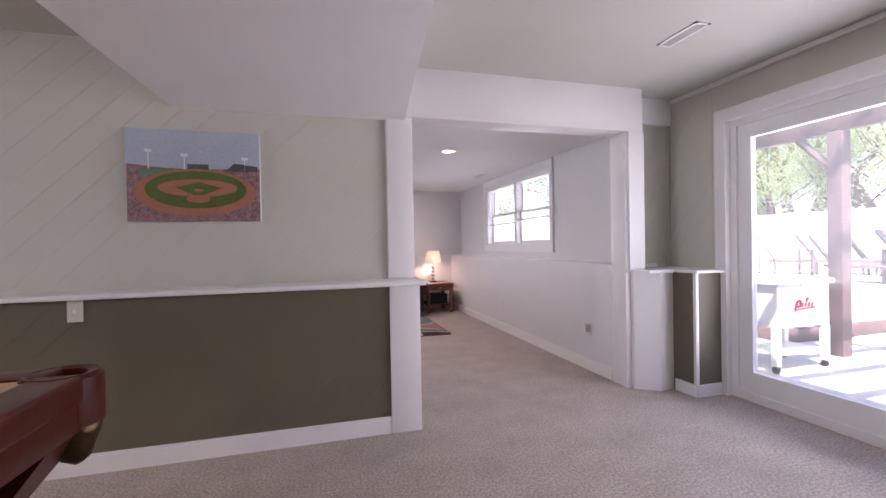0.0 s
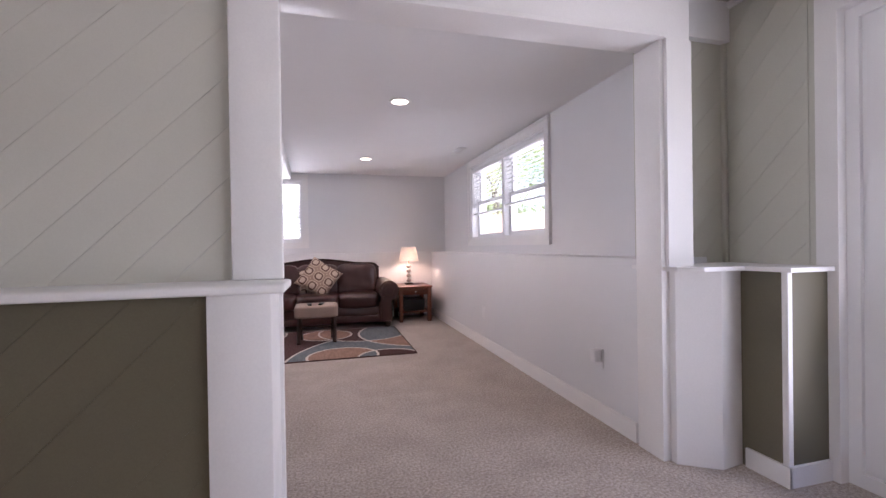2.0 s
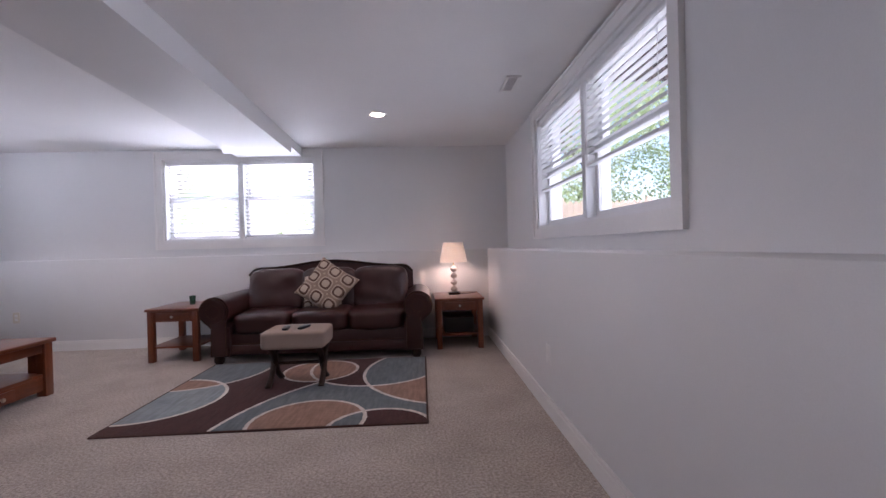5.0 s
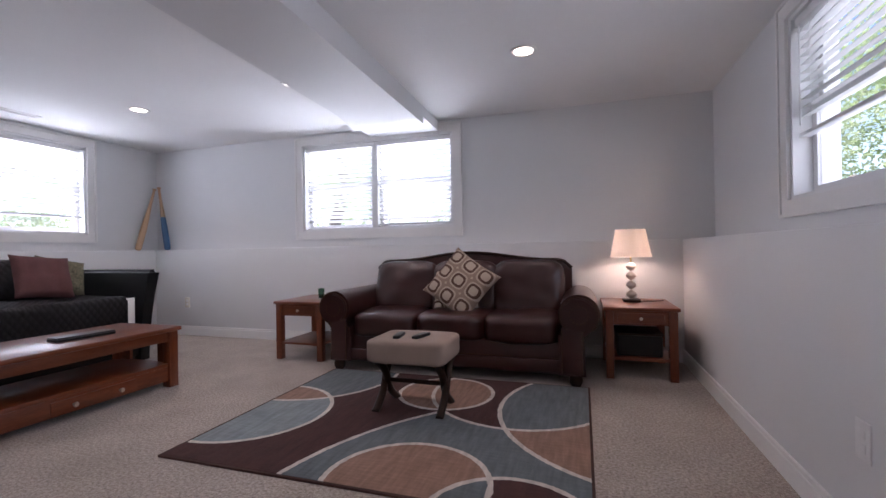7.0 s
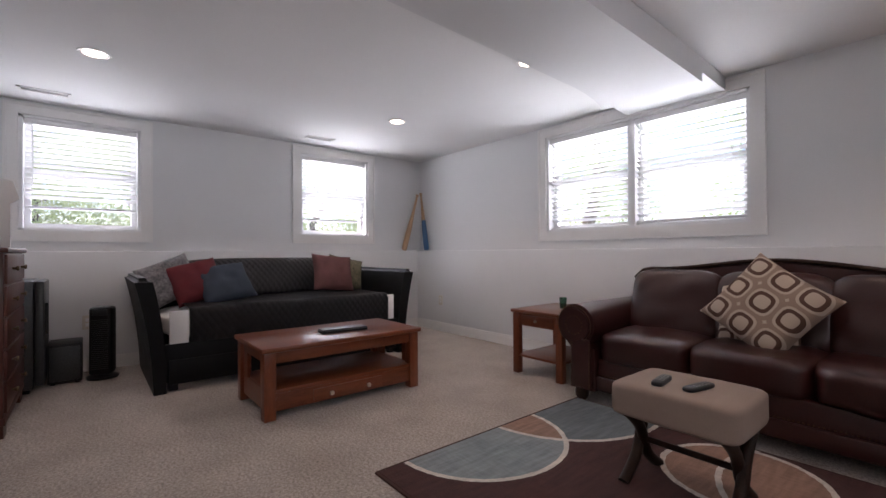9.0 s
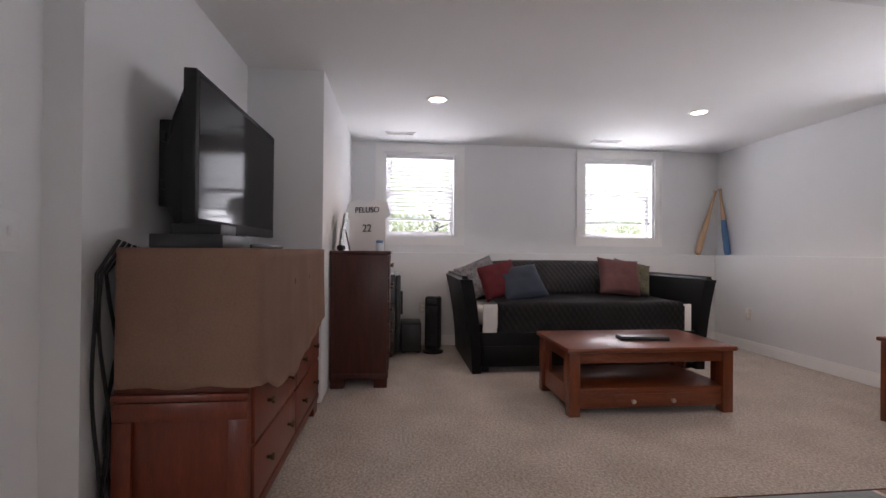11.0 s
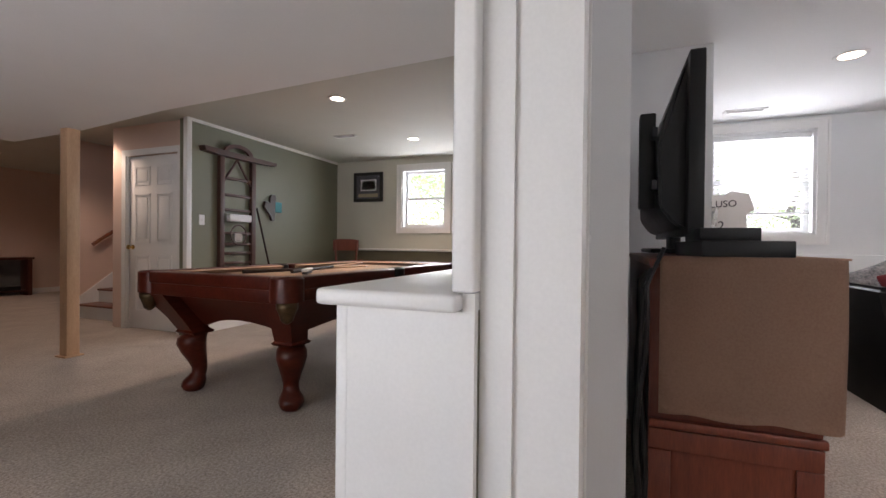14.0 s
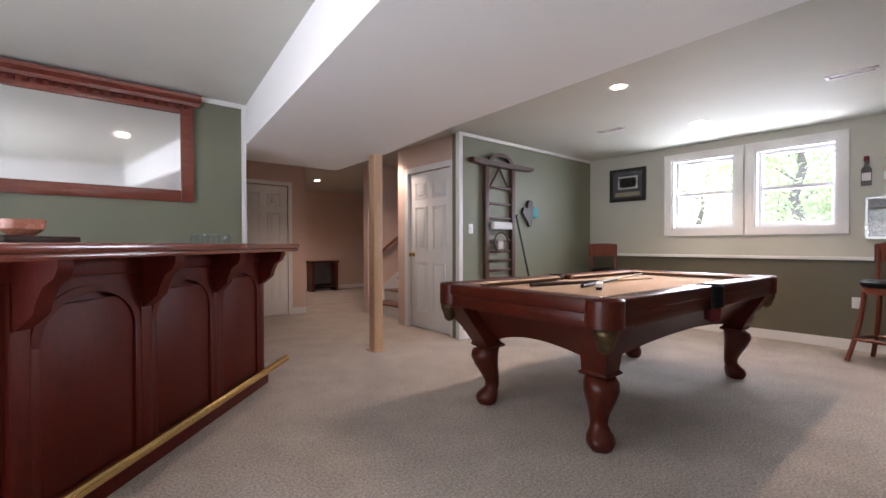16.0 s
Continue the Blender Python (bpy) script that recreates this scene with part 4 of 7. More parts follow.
def coffee_table():
    root = thing("coffee_table", "cherry-wood coffee table with a lower shelf and drawer", "coffee table", pose(-0.83, 6.06, 0, 0, 0, 90))
    w, d, h = 0.54, 0.57, 0.422
    part("tabletop", bx(-w - 0.015, w + 0.015, -0.015, d + 0.015, h - 0.03, h, 0.008), CHERRY, root)
    for x in (-w + 0.037, w - 0.037):
        for y in (0.037, d - 0.037):
            part("leg", bx(x - 0.034, x + 0.034, y - 0.034, y + 0.034, 0, h - 0.03, 0.004), CHERRY_V, root)
    for y in (0.02, d - 0.04):
        part("apron", bx(-w + 0.071, w - 0.071, y, y + 0.02, h - 0.10, h - 0.03, 0.002), CHERRY, root)
    for s in (-1, 1):
        x0, x1 = sorted((s * (w - 0.025), s * (w - 0.045)))
        bm = bx(x0, x1, 0.071, d - 0.071, h - 0.10, h - 0.03)
        box(bm, x0, x1, 0.071, d - 0.071, 0.045, 0.165)
        box(bm, x0, x1, 0.071, 0.15, 0.165, h - 0.10)
        box(bm, x0, x1, d - 0.15, d - 0.071, 0.165, h - 0.10)
        part("end_panel", bm, CHERRY, root)
    part("shelf", bx(-w + 0.04, w - 0.04, 0.02, d - 0.02, 0.145, 0.168, 0.003), CHERRY, root)
    part("bottom_rail", bx(-w + 0.071, w - 0.071, 0.022, 0.045, 0.045, 0.145, 0.002), CHERRY, root)
    part("back_rail", bx(-w + 0.071, w - 0.071, d - 0.045, d - 0.022, 0.045, 0.145, 0.002), CHERRY, root)
    dr = part("drawer", bx(-0.24, 0.24, 0.012, 0.024, 0.052, 0.128, 0.003), CHERRY, root)
    for x in (-0.13, 0.13):
        part("knob", lathe(bmesh.new(), [(0.007, 0), (0.007, 0.012), (0.015, 0.02), (0.012, 0.028)], seg=14), NICKEL, dr, "satin metal knob", pose(x, 0.012, 0.09, 90))


coffee_table()
root = thing("laptop", "closed black laptop on the coffee table", "laptop", pose(-1.06, 6.12, 0.422, 0, 0, 84))
part("base", bx(-0.16, 0.16, -0.055, 0.055, 0, 0.014, 0.003), BLACK, root)
part("lid", bx(-0.158, 0.158, -0.053, 0.053, 0.0145, 0.026, 0.003), surface("grey_plastic", (0.05, 0.05, 0.055), (0.08, 0.08, 0.085), 0.3), root)


def daybed():
    root = thing("daybed", "black leather daybed with a charcoal quilted cover", "daybed", pose(-1.80, 6.115, 0, 0, 0, 90))
    W, D = 1.05, 1.05
    part("front_rail", bx(-W + 0.09, W - 0.09, 0.03, 0.07, 0.06, 0.33, 0.012), LEATHER_BLACK, root)
    part("trundle_front", bx(-W + 0.12, W - 0.12, 0.015, 0.03, 0.05, 0.22, 0.008), LEATHER_BLACK, root)
    for s in (-1, 1):
        outline = []
        for k in range(13):
            u = k / 12
            z = 0.80 * u
            x = 0.945 + 0.085 * u ** 2.2
            outline.append((s * x, z))
        outer = [(s * (abs(x) + 0.075 + 0.03 * (z / 0.8)), z) for x, z in reversed(outline)]
        bm = prism(bmesh.new(), outline + outer, 0.0, D - 0.02, "y")
        bmesh.ops.bevel(bm, geom=[e for e in bm.edges if all(v.co.z > 0.78 for v in e.verts)], offset=0.03, segments=3, affect="EDGES")
        part("arm", bm, LEATHER_BLACK, root, smooth=0.9)
    n = 24
    top = [(-0.93 + 1.86 * i / n, 0.83 + 0.06 * math.sin(math.pi * i / n)) for i in range(n + 1)]
    part("backrest", prism(bmesh.new(), [(-0.93, 0.1), *top, (0.93, 0.1)], D - 0.10, D - 0.01, "y"), LEATHER_BLACK, root)
    part("mattress", cushion(1.87, 0.86, 0.20, 0.1, 10), WHITE_CLOTH, root, "white sheeted mattress", pose(0, 0.50, 0.33), smooth=2)
    # quilt: wraps the top and hangs over the front
    bm = bmesh.new()
    nx, ny = 60, 34
    grid = []
    for j in range(ny + 1):
        row = []
        v = j / ny
        for i in range(nx + 1):
            x = -0.80 + 1.66 * i / nx
            s = v * 1.25
            if s < 0.27:
                y, z = 0.045, 0.285 + s
            elif s < 0.35:
                a = (s - 0.27) / 0.08 * math.pi / 2
                y, z = 0.045 + 0.05 * (1 - math.cos(a)), 0.285 + 0.27 + 0.04 * math.sin(a)
            else:
                y, z = 0.095 + (s - 0.35), 0.595
            z += 0.008 * noise.noise(Vector((x * 4, s * 5, 1.3)))
            y -= 0.012 * noise.noise(Vector((x * 3.5, s * 3, 7.3))) + 0.006
            row.append(bm.verts.new((x, min(y, D - 0.10), z - 0.02)))
        grid.append(row)
    for j in range(ny):
        for i in range(nx):
            bm.faces.new((grid[j][i], grid[j][i + 1], grid[j + 1][i + 1], grid[j + 1][i]))
    bmesh.ops.solidify(bm, geom=bm.faces[:], thickness=0.012)
    part("quilt", bm, QUILT, root, "charcoal diamond-quilted cover", smooth=3)
    bm = cushion(1.82, 0.37, 0.20, 0.5, 12, 5, 0.05)
    part("back_bolster", bm, QUILT, root, at=pose(0, D - 0.14, 0.55, 76) @ pose(0, 0.18, -0.08), smooth=3)
    for x, w in ((-0.865, 0.12), (0.885, 0.08)):
        part("sheet", bx(x - w / 2, x + w / 2, 0.040, 0.056, 0.30, 0.56, 0.006), WHITE_CLOTH, root, "white sheet showing past the quilt")
    for x in (-0.9, 0.9):
        for y in (0.08, D - 0.1):
            part("foot", bx(x - 0.03, x + 0.03, y - 0.03, y + 0.03, 0, 0.06, 0.004), BLACK, root)


daybed()
BED = pose(-1.80, 6.115, 0, 0, 0, 90)
for x, y, z, tilt, turn, w, mat, label in (
        (-0.84, 0.62, 0.745, 60, 24, 0.40, PAISLEY, "grey paisley pillow on the daybed"),
        (-0.67, 0.55, 0.725, 55, 16, 0.41, RED_CLOTH, "wine red pillow on the daybed"),
        (-0.47, 0.50, 0.705, 48, 10, 0.42, BLUE_CLOTH, "slate blue pillow on the daybed"),
        (0.56, 0.62, 0.755, 66, -6, 0.42, MAUVE_CLOTH, "dusty mauve pillow on the daybed"),
        (0.76, 0.74, 0.745, 66, -14, 0.38, OLIVE_CLOTH, "green and brown print pillow on the daybed")):
    pillow("bed_pillow", BED @ pose(x, y, z, tilt, 0, 0) @ pose(0, 0, -0.06, 0, 0, turn), w, w * 0.92, 0.15, mat, label, "daybed pillows")


def drawer_case(name, label, category, m, w, d, h, rows, cols, mat, knob):
    """A drawer chest; front towards -y, origin at the middle of its front foot line."""
    root = thing(name, label, category, m)
    part("carcass", bx(-w / 2, w / 2, 0, d, 0.085, h - 0.025, 0.003), mat, root)
    part("top", bx(-w / 2 - 0.018, w / 2 + 0.018, -0.02, d + 0.005, h - 0.027, h, 0.007), mat, root)
    part("plinth", bx(-w / 2 - 0.008, w / 2 + 0.008, -0.008, d, 0.07, 0.11, 0.005), mat, root)
    for x in (-w / 2 + 0.06, w / 2 - 0.06):
        for y in (0.05, d - 0.05):
            bm = prism(bmesh.new(), [(x - 0.065, 0.07), (x - 0.05, 0.0), (x + 0.05, 0.0), (x + 0.065, 0.07)], y - 0.05, y + 0.045, "y")
            part("bracket_foot", bm, mat, root)
    gap = 0.012
    rh = (h - 0.15) / rows
    cw = (w - 0.05) / cols
    for r in range(rows):
        for c in range(cols):
            x0, z0 = -w / 2 + 0.025 + c * cw, 0.12 + r * rh
            dr = part("drawer", bx(x0 + gap / 2, x0 + cw - gap / 2, -0.012, 0.004, z0 + gap / 2, z0 + rh - gap / 2, 0.004), mat, root)
            for k in (0.25, 0.75):
                part("knob", lathe(bmesh.new(), [(0.007, 0), (0.007, 0.012), (0.015, 0.02), (0.012, 0.028)], seg=12), knob, dr, at=pose(x0 + cw * k, -0.012, z0 + rh / 2, 90))
    return root


drawer_case("chest_of_drawers", "tall red-brown wooden chest of drawers against the wall", "chest", pose(-1.91, 4.41, 0, 0, 0, 180), 0.84, 0.41, 1.0, 5, 1, CHEST_WOOD, BRONZE)
dresser = drawer_case("dresser", "long reddish wooden dresser with a tan cloth draped over it", "dresser", pose(-0.45, 3.987, 0, 0, 0, 180), 1.28, 0.42, 1.0, 4, 2, DRESSER_WOOD, BRONZE)


part("end_rail", bx(-0.652, -0.6402, 0.0, 0.42, 0.44, 0.50, 0.003), DRESSER_WOOD, dresser)
part("end_rail", bx(-0.652, -0.6402, 0.0, 0.42, 0.11, 0.17, 0.003), DRESSER_WOOD, dresser)
for y in (0.0, 0.36):
    part("end_stile", bx(-0.652, -0.6402, y, y + 0.06, 0.171, 0.439, 0.003), DRESSER_WOOD, dresser)
part("end_moulding", bx(-0.662, -0.6402, -0.006, 0.42, 0.505, 0.53, 0.006), DRESSER_WOOD, dresser)


def drape():
    """Suede cloth over the dresser: top, front and the end towards the opening."""
    root = thing("dresser_cloth", "tan suede cloth draped over the dresser", "cloth", pose(0, 0, 0))
    bm = bmesh.new()
    x_end, y_front, y_back, top = 0.222, 4.024, 3.59, 1.006
    path = []                                     # outline of the top edge, round the front corner
    n1, n2, nz = 18, 46, 16
    for i in range(n1 + 1):
        path.append((x_end, y_back + (y_front - 0.03 - y_back) * i / n1, (1, 0)))
    for a in (30, 60):
        path.append((x_end - 0.03 + 0.03 * math.cos(radians(a)), y_front - 0.03 + 0.03 * math.sin(radians(a)), (math.cos(radians(a)), math.sin(radians(a)))))
    for i in range(n2 + 1):
        path.append((x_end - 0.03 - 1.26 * i / n2, y_front, (0, 1)))
    rows = []
    for k, (x, y, (nx, ny)) in enumerate(path):
        u = k / (len(path) - 1)
        front = max(0.0, (k - n1 - 2) / n2)
        hem = 0.555 + 0.004 * math.sin(u * 40) if front == 0 else 0.55 - 0.10 * math.sin(min(1, front * 2.2) * 1.57) + 0.20 * max(0, front - 0.35) + 0.025 * noise.noise(Vector((u * 13, 1, 2)))
        col = []
        for j in range(nz + 1):
            z = top + (hem - top) * j / nz
            w = (0.004 + 0.010 * j / nz) * (0.5 + noise.noise(Vector((u * 20, z * 1.5, 4))))
            col.append(bm.verts.new((x + nx * w, y + ny * w, z)))
        rows.append(col)
    for a, b in zip(rows, rows[1:]):
        for j in range(nz):
            bm.faces.new((a[j], b[j], b[j + 1], a[j + 1]))
    bmesh.ops.solidify(bm, geom=bm.faces[:], thickness=0.004)
    part("hanging_cloth", bm, SUEDE, root, smooth=2)
    part("top_cloth", bx(-1.07, 0.224, 3.725, 4.026, 1.001, 1.0065, 0.002), SUEDE, root)


drape()


def television():
    root = thing("television", "black flat-screen television on the dresser, switched off", "television", pose(-0.49, 3.70, 1.008, 0, 0, 0))
    w, h = 1.02, 0.60
    part("stand_foot", bx(-0.26, 0.26, -0.10, 0.16, 0, 0.018, 0.008), BLACK, root)
    part("stand_neck", bx(-0.07, 0.07, -0.01, 0.03, 0.018, 0.12, 0.006), BLACK, root)
    shell = prism(bmesh.new(), [(-0.012, 0.085), (-0.05, 0.10), (-0.092, 0.16), (-0.098, 0.36), (-0.080, 0.46), (-0.045, 0.56), (-0.016, 0.645), (-0.012, 0.65)], -w / 2 + 0.04, w / 2 - 0.04, "x")
    bmesh.ops.bevel(shell, geom=shell.edges[:], offset=0.008, segments=2, affect="EDGES")
    part("back_shell", shell, BLACK, root)
    for z in (0.22, 0.40):
        part("wall_bar", bx(-0.30, 0.46, -0.115, -0.097, z, z + 0.035, 0.004), BLACK, root)
    part("bezel", bx(-w / 2, w / 2, -0.012, 0.036, 0.065, 0.065 + h, 0.006), BLACK, root)
    part("screen", bx(-w / 2 + 0.025, w / 2 - 0.025, 0.0355, 0.0375, 0.11, 0.04 + h), SCREEN, root)
    part("bracket", bx(0.34, 0.40, -0.15, -0.098, 0.16, 0.50, 0.006), BLACK, root)
    return root


television()
root = thing("cable_box", "black cable box on the dresser", "set-top box", pose(0.06, 3.79, 1.006, 0, 0, 4))
part("case", bx(-0.17, 0.17, -0.11, 0.11, 0, 0.045, 0.004), BLACK, root)
part("upper_case", bx(-0.12, 0.06, -0.09, 0.07, 0.045, 0.085, 0.004), BLACK, root)
cords = thing("power_cords", "tangle of black cords behind the dresser", "cords")
for i in range(9):
    x, y = 0.245 - 0.028 * i, 3.545 + 0.006 * (i % 3)
    pts = [(x - 0.02, 3.60, 1.03 - 0.006 * i)]
    for k in range(1, 13):
        u = k / 12
        pts.append((x + 0.02 * math.sin(u * 7 + i), y + 0.012 * math.sin(u * 9 + i * 2), 1.0 - u + 0.006))
    bm = tube(bmesh.new(), pts, 0.006, 6)
    part("cord", bm, BLACK, cords, smooth=2)

# card sign and trinkets on the chest
def text_mesh(body, size, depth=0.002):
    cu = bpy.data.curves.new("text", "FONT")
    cu.body, cu.size, cu.extrude, cu.align_x, cu.align_y = body, size, depth, "CENTER", "CENTER"
    ob = bpy.data.objects.new("text", cu)
    scene.collection.objects.link(ob)
    dg = bpy.context.evaluated_depsgraph_get()
    me = bpy.data.meshes.new_from_object(ob.evaluated_get(dg))
    bpy.data.objects.remove(ob)
    return me


def letters(body, size, mat, parent, at, name="lettering"):
    me = text_mesh(body, size)
    me.materials.clear()
    me.materials.append(mat)
    return part(name, me, mat, parent, at=at)


sign = thing("jersey_sign", "white jersey-shaped card sign with a name and number", "sign", pose(-2.17, 4.215, 1.0, 0, 0, 64))
JS = 1.40
bm = prism(bmesh.new(), [(-0.13, 0), (0.13, 0), (0.13, 0.20), (0.165, 0.22), (0.14, 0.30), (0.06, 0.325), (0.03, 0.305), (-0.03, 0.305), (-0.06, 0.325), (-0.14, 0.30), (-0.165, 0.22), (-0.13, 0.20)], -0.008, 0.0, "y")
for v in bm.verts:
    v.co.x, v.co.z = v.co.x * JS, v.co.z * JS
part("card", bm, PAPER, sign)
letters("PELUSO", 0.070, INK, sign, pose(0, -0.0095, 0.255 * JS, 90))
letters("22", 0.092, INK, sign, pose(0, -0.0095, 0.14 * JS, 90))
root = thing("photo_frame", "silver photo frame standing on the chest", "photo frame", pose(-1.72, 4.035, 1.0, 0, 0, 12) @ pose(0, 0, 0.004, -9))
bm = bmesh.new()
for a in ((-0.105, 0.105, 0, 0.02), (-0.105, 0.105, 0.27, 0.29), (-0.105, -0.085, 0.02, 0.27), (0.085, 0.105, 0.02, 0.27)):
    box(bm, a[0], a[1], -0.009, 0.009, a[2], a[3])
part("frame_border", bm, CHROME, root)
part("picture", bx(-0.085, 0.085, -0.003, 0.003, 0.02, 0.27), GREY_PRINT, root)
part("easel_leg", bx(-0.025, 0.025, 0.0, 0.006, 0.0, 0.20, 0.002), BLACK, root, at=pose(0, 0.075, 0.008, 22))
root = thing("trinket", "small dark round trinket on the chest", "ornament", pose(-1.60, 4.06, 1.0))
part("body", lathe(bmesh.new(), [(0.02, 0), (0.034, 0.015), (0.03, 0.035), (0.012, 0.045)], seg=16), BLACK, root)
root = thing("jar", "small blue and clear jar on the chest", "jar", pose(-1.72, 4.34, 1.0))
part("body", lathe(bmesh.new(), [(0.03, 0), (0.032, 0.05), (0.026, 0.06)], seg=16), surface("pale_jar", (0.45, 0.5, 0.55), (0.55, 0.6, 0.65), 0.3), root)
part("lid", lathe(bmesh.new(), [(0.028, 0.06), (0.028, 0.08), (0.02, 0.083)], seg=16), surface("blue_plastic", (0.06, 0.16, 0.30), (0.09, 0.22, 0.38), 0.4), root)

# small fridge, heater and box by the wall
root = thing("mini_fridge", "small dark grey refrigerator beside the chest", "refrigerator", pose(-2.62, 4.02, 0))
FR = surface("dark_steel", (0.04, 0.042, 0.045), (0.075, 0.078, 0.08), 0.35, 4, 90, 0.05, metal=0.5)
part("body", bx(-0.23, 0.23, 0, 0.44, 0.03, 0.78, 0.01), FR, root)
part("door", bx(-0.23, 0.23, 0.445, 0.495, 0.05, 0.775, 0.012), FR, root)
part("handle", bx(0.17, 0.19, 0.495, 0.515, 0.40, 0.62, 0.004), BLACK, root)
for x in (-0.18, 0.18):
    part("foot", rod(bmesh.new(), (x, 0.4, 0), (x, 0.4, 0.03), 0.02), BLACK, root)
root = thing("fan_heater", "black tower heater standing by the wall", "heater", pose(-2.60, 4.84, 0, 0, 0, 70))
part("base", lathe(bmesh.new(), [(0.10, 0), (0.105, 0.015), (0.06, 0.03)], seg=24), BLACK, root)
part("column", bx(-0.075, 0.075, -0.06, 0.06, 0.03, 0.555, 0.025, 3), BLACK, root)
me = mesh_of("grille_bar", bx(-0.055, 0.055, -0.064, -0.060, -0.003, 0.003), FR)
for i in range(26):
    part("grille_bar", me, None, root, at=pose(0, 0, 0.08 + i * 0.015))
part("control_panel", bx(-0.05, 0.05, -0.063, -0.058, 0.49, 0.535, 0.002), FR, root)
root = thing("subwoofer", "black speaker box on the carpet", "speaker", pose(-2.68, 4.62, 0))
part("cabinet", bx(-0.14, 0.14, -0.10, 0.10, 0.012, 0.30, 0.01), BLACK, root)
part("grille", bx(0.14, 0.147, -0.085, 0.085, 0.03, 0.28, 0.003), FR, root)
for x in (-0.1, 0.1):
    for y in (-0.07, 0.07):
        part("foot", rod(bmesh.new(), (x, y, 0), (x, y, 0.012), 0.015, seg=8), BLACK, root)


# bats leaning in the corner
def bat(m, mat_barrel, label):
    root = thing("baseball_bat", label, "bat", m, "bats leaning in the corner")
    prof = [(0.019, 0), (0.031, 0.01), (0.034, 0.05), (0.034, 0.25), (0.027, 0.40), (0.016, 0.58), (0.0135, 0.74), (0.014, 0.755), (0.022, 0.765), (0.022, 0.775)]
    part("barrel", lathe(bmesh.new(), [p for p in prof if p[1] <= 0.40], seg=18), mat_barrel, root)
    part("handle", lathe(bmesh.new(), [(0.027, 0.4001)] + [p for p in prof if p[1] > 0.40], seg=18), PINE, root)


BLUE_PAINT = surface("blue_paint", (0.03, 0.10, 0.22), (0.06, 0.16, 0.32), 0.4, 8, 90, 0.05)
def lean(foot, top):
    return Matrix.Translation(foot) @ (Vector(top) - Vector(foot)).to_track_quat("Z", "Y").to_matrix().to_4x4()


bat(lean((-2.975, 7.93, LEDGE + 0.006), (-2.992, 8.16, 1.72)), PINE, "bare wooden baseball bat leaning on the ledge")
bat(lean((-2.80, 8.165, LEDGE + 0.006), (-2.955, 8.19, 1.73)), BLUE_PAINT, "wooden baseball bat with a blue barrel")


def wall_plate(m, label, kind="outlet", mat=None):
    root = thing("wall_outlet" if kind == "outlet" else "light_switch", label, kind, m, "wall plates")
    part("plate", bx(-0.036, 0.036, -0.006, 0, -0.058, 0.058, 0.003), mat or PLATE, root)
    if kind == "outlet":
        for z in (-0.02, 0.02):
            part("socket", bx(-0.016, 0.016, -0.008, -0.006, z - 0.014, z + 0.014, 0.001), PAPER, root)
    else:
        part("toggle", bx(-0.006, 0.006, -0.016, -0.006, -0.012, 0.012, 0.002), PAPER, root)
    return root


EAST, NORTH, SOUTH, WEST = (pose(0, 0, 0, 0, 0, r) for r in (-90, 0, 180, 90))
def at_wall(x, y, z, way):
    return Matrix.Translation((x, y, z)) @ way


wall_plate(at_wall(XR2, 3.76, 0.375, EAST), "white wall outlet with a plug-in adapter", mat=PAPER)
root = thing("plug_adapter", "white plug-in adapter in the wall outlet", "adapter", at_wall(XR2 - 0.008, 3.76, 0.385, EAST))
part("body", bx(-0.028, 0.028, -0.05, 0, -0.03, 0.045, 0.01), PAPER, root)
wall_plate(at_wall(XR2, 5.78, 0.36, EAST), "white wall outlet above the baseboard", mat=PAPER)
wall_plate(at_wall(-2.44, YB2, 0.375, NORTH), "ivory wall outlet above the baseboard")
wall_plate(at_wall(XL2, 4.75, 0.40, WEST), "ivory wall outlet above the baseboard")
wall_plate(at_wall(0.37, 3.39, 1.05, SOUTH), "white wall plate beside the television", "switch", PAPER)
wall_plate(at_wall(-0.918, 2.995, 0.865, NORTH), "tan plate under the ledge cap", "switch")
wall_plate(at_wall(-0.893, 2.995, 0.542, NORTH) @ pose(0, 0, 0, 0, 90, 0), "white wall outlet above the baseboard", mat=PAPER)
wall_plate(at_wall(-4.60, 2.2, 0.49, WEST), "white wall outlet on the olive wall", mat=PAPER)
wall_plate(at_wall(-2.0, -0.858, 1.29, SOUTH), "white light switch on the green wall", "switch", PAPER)

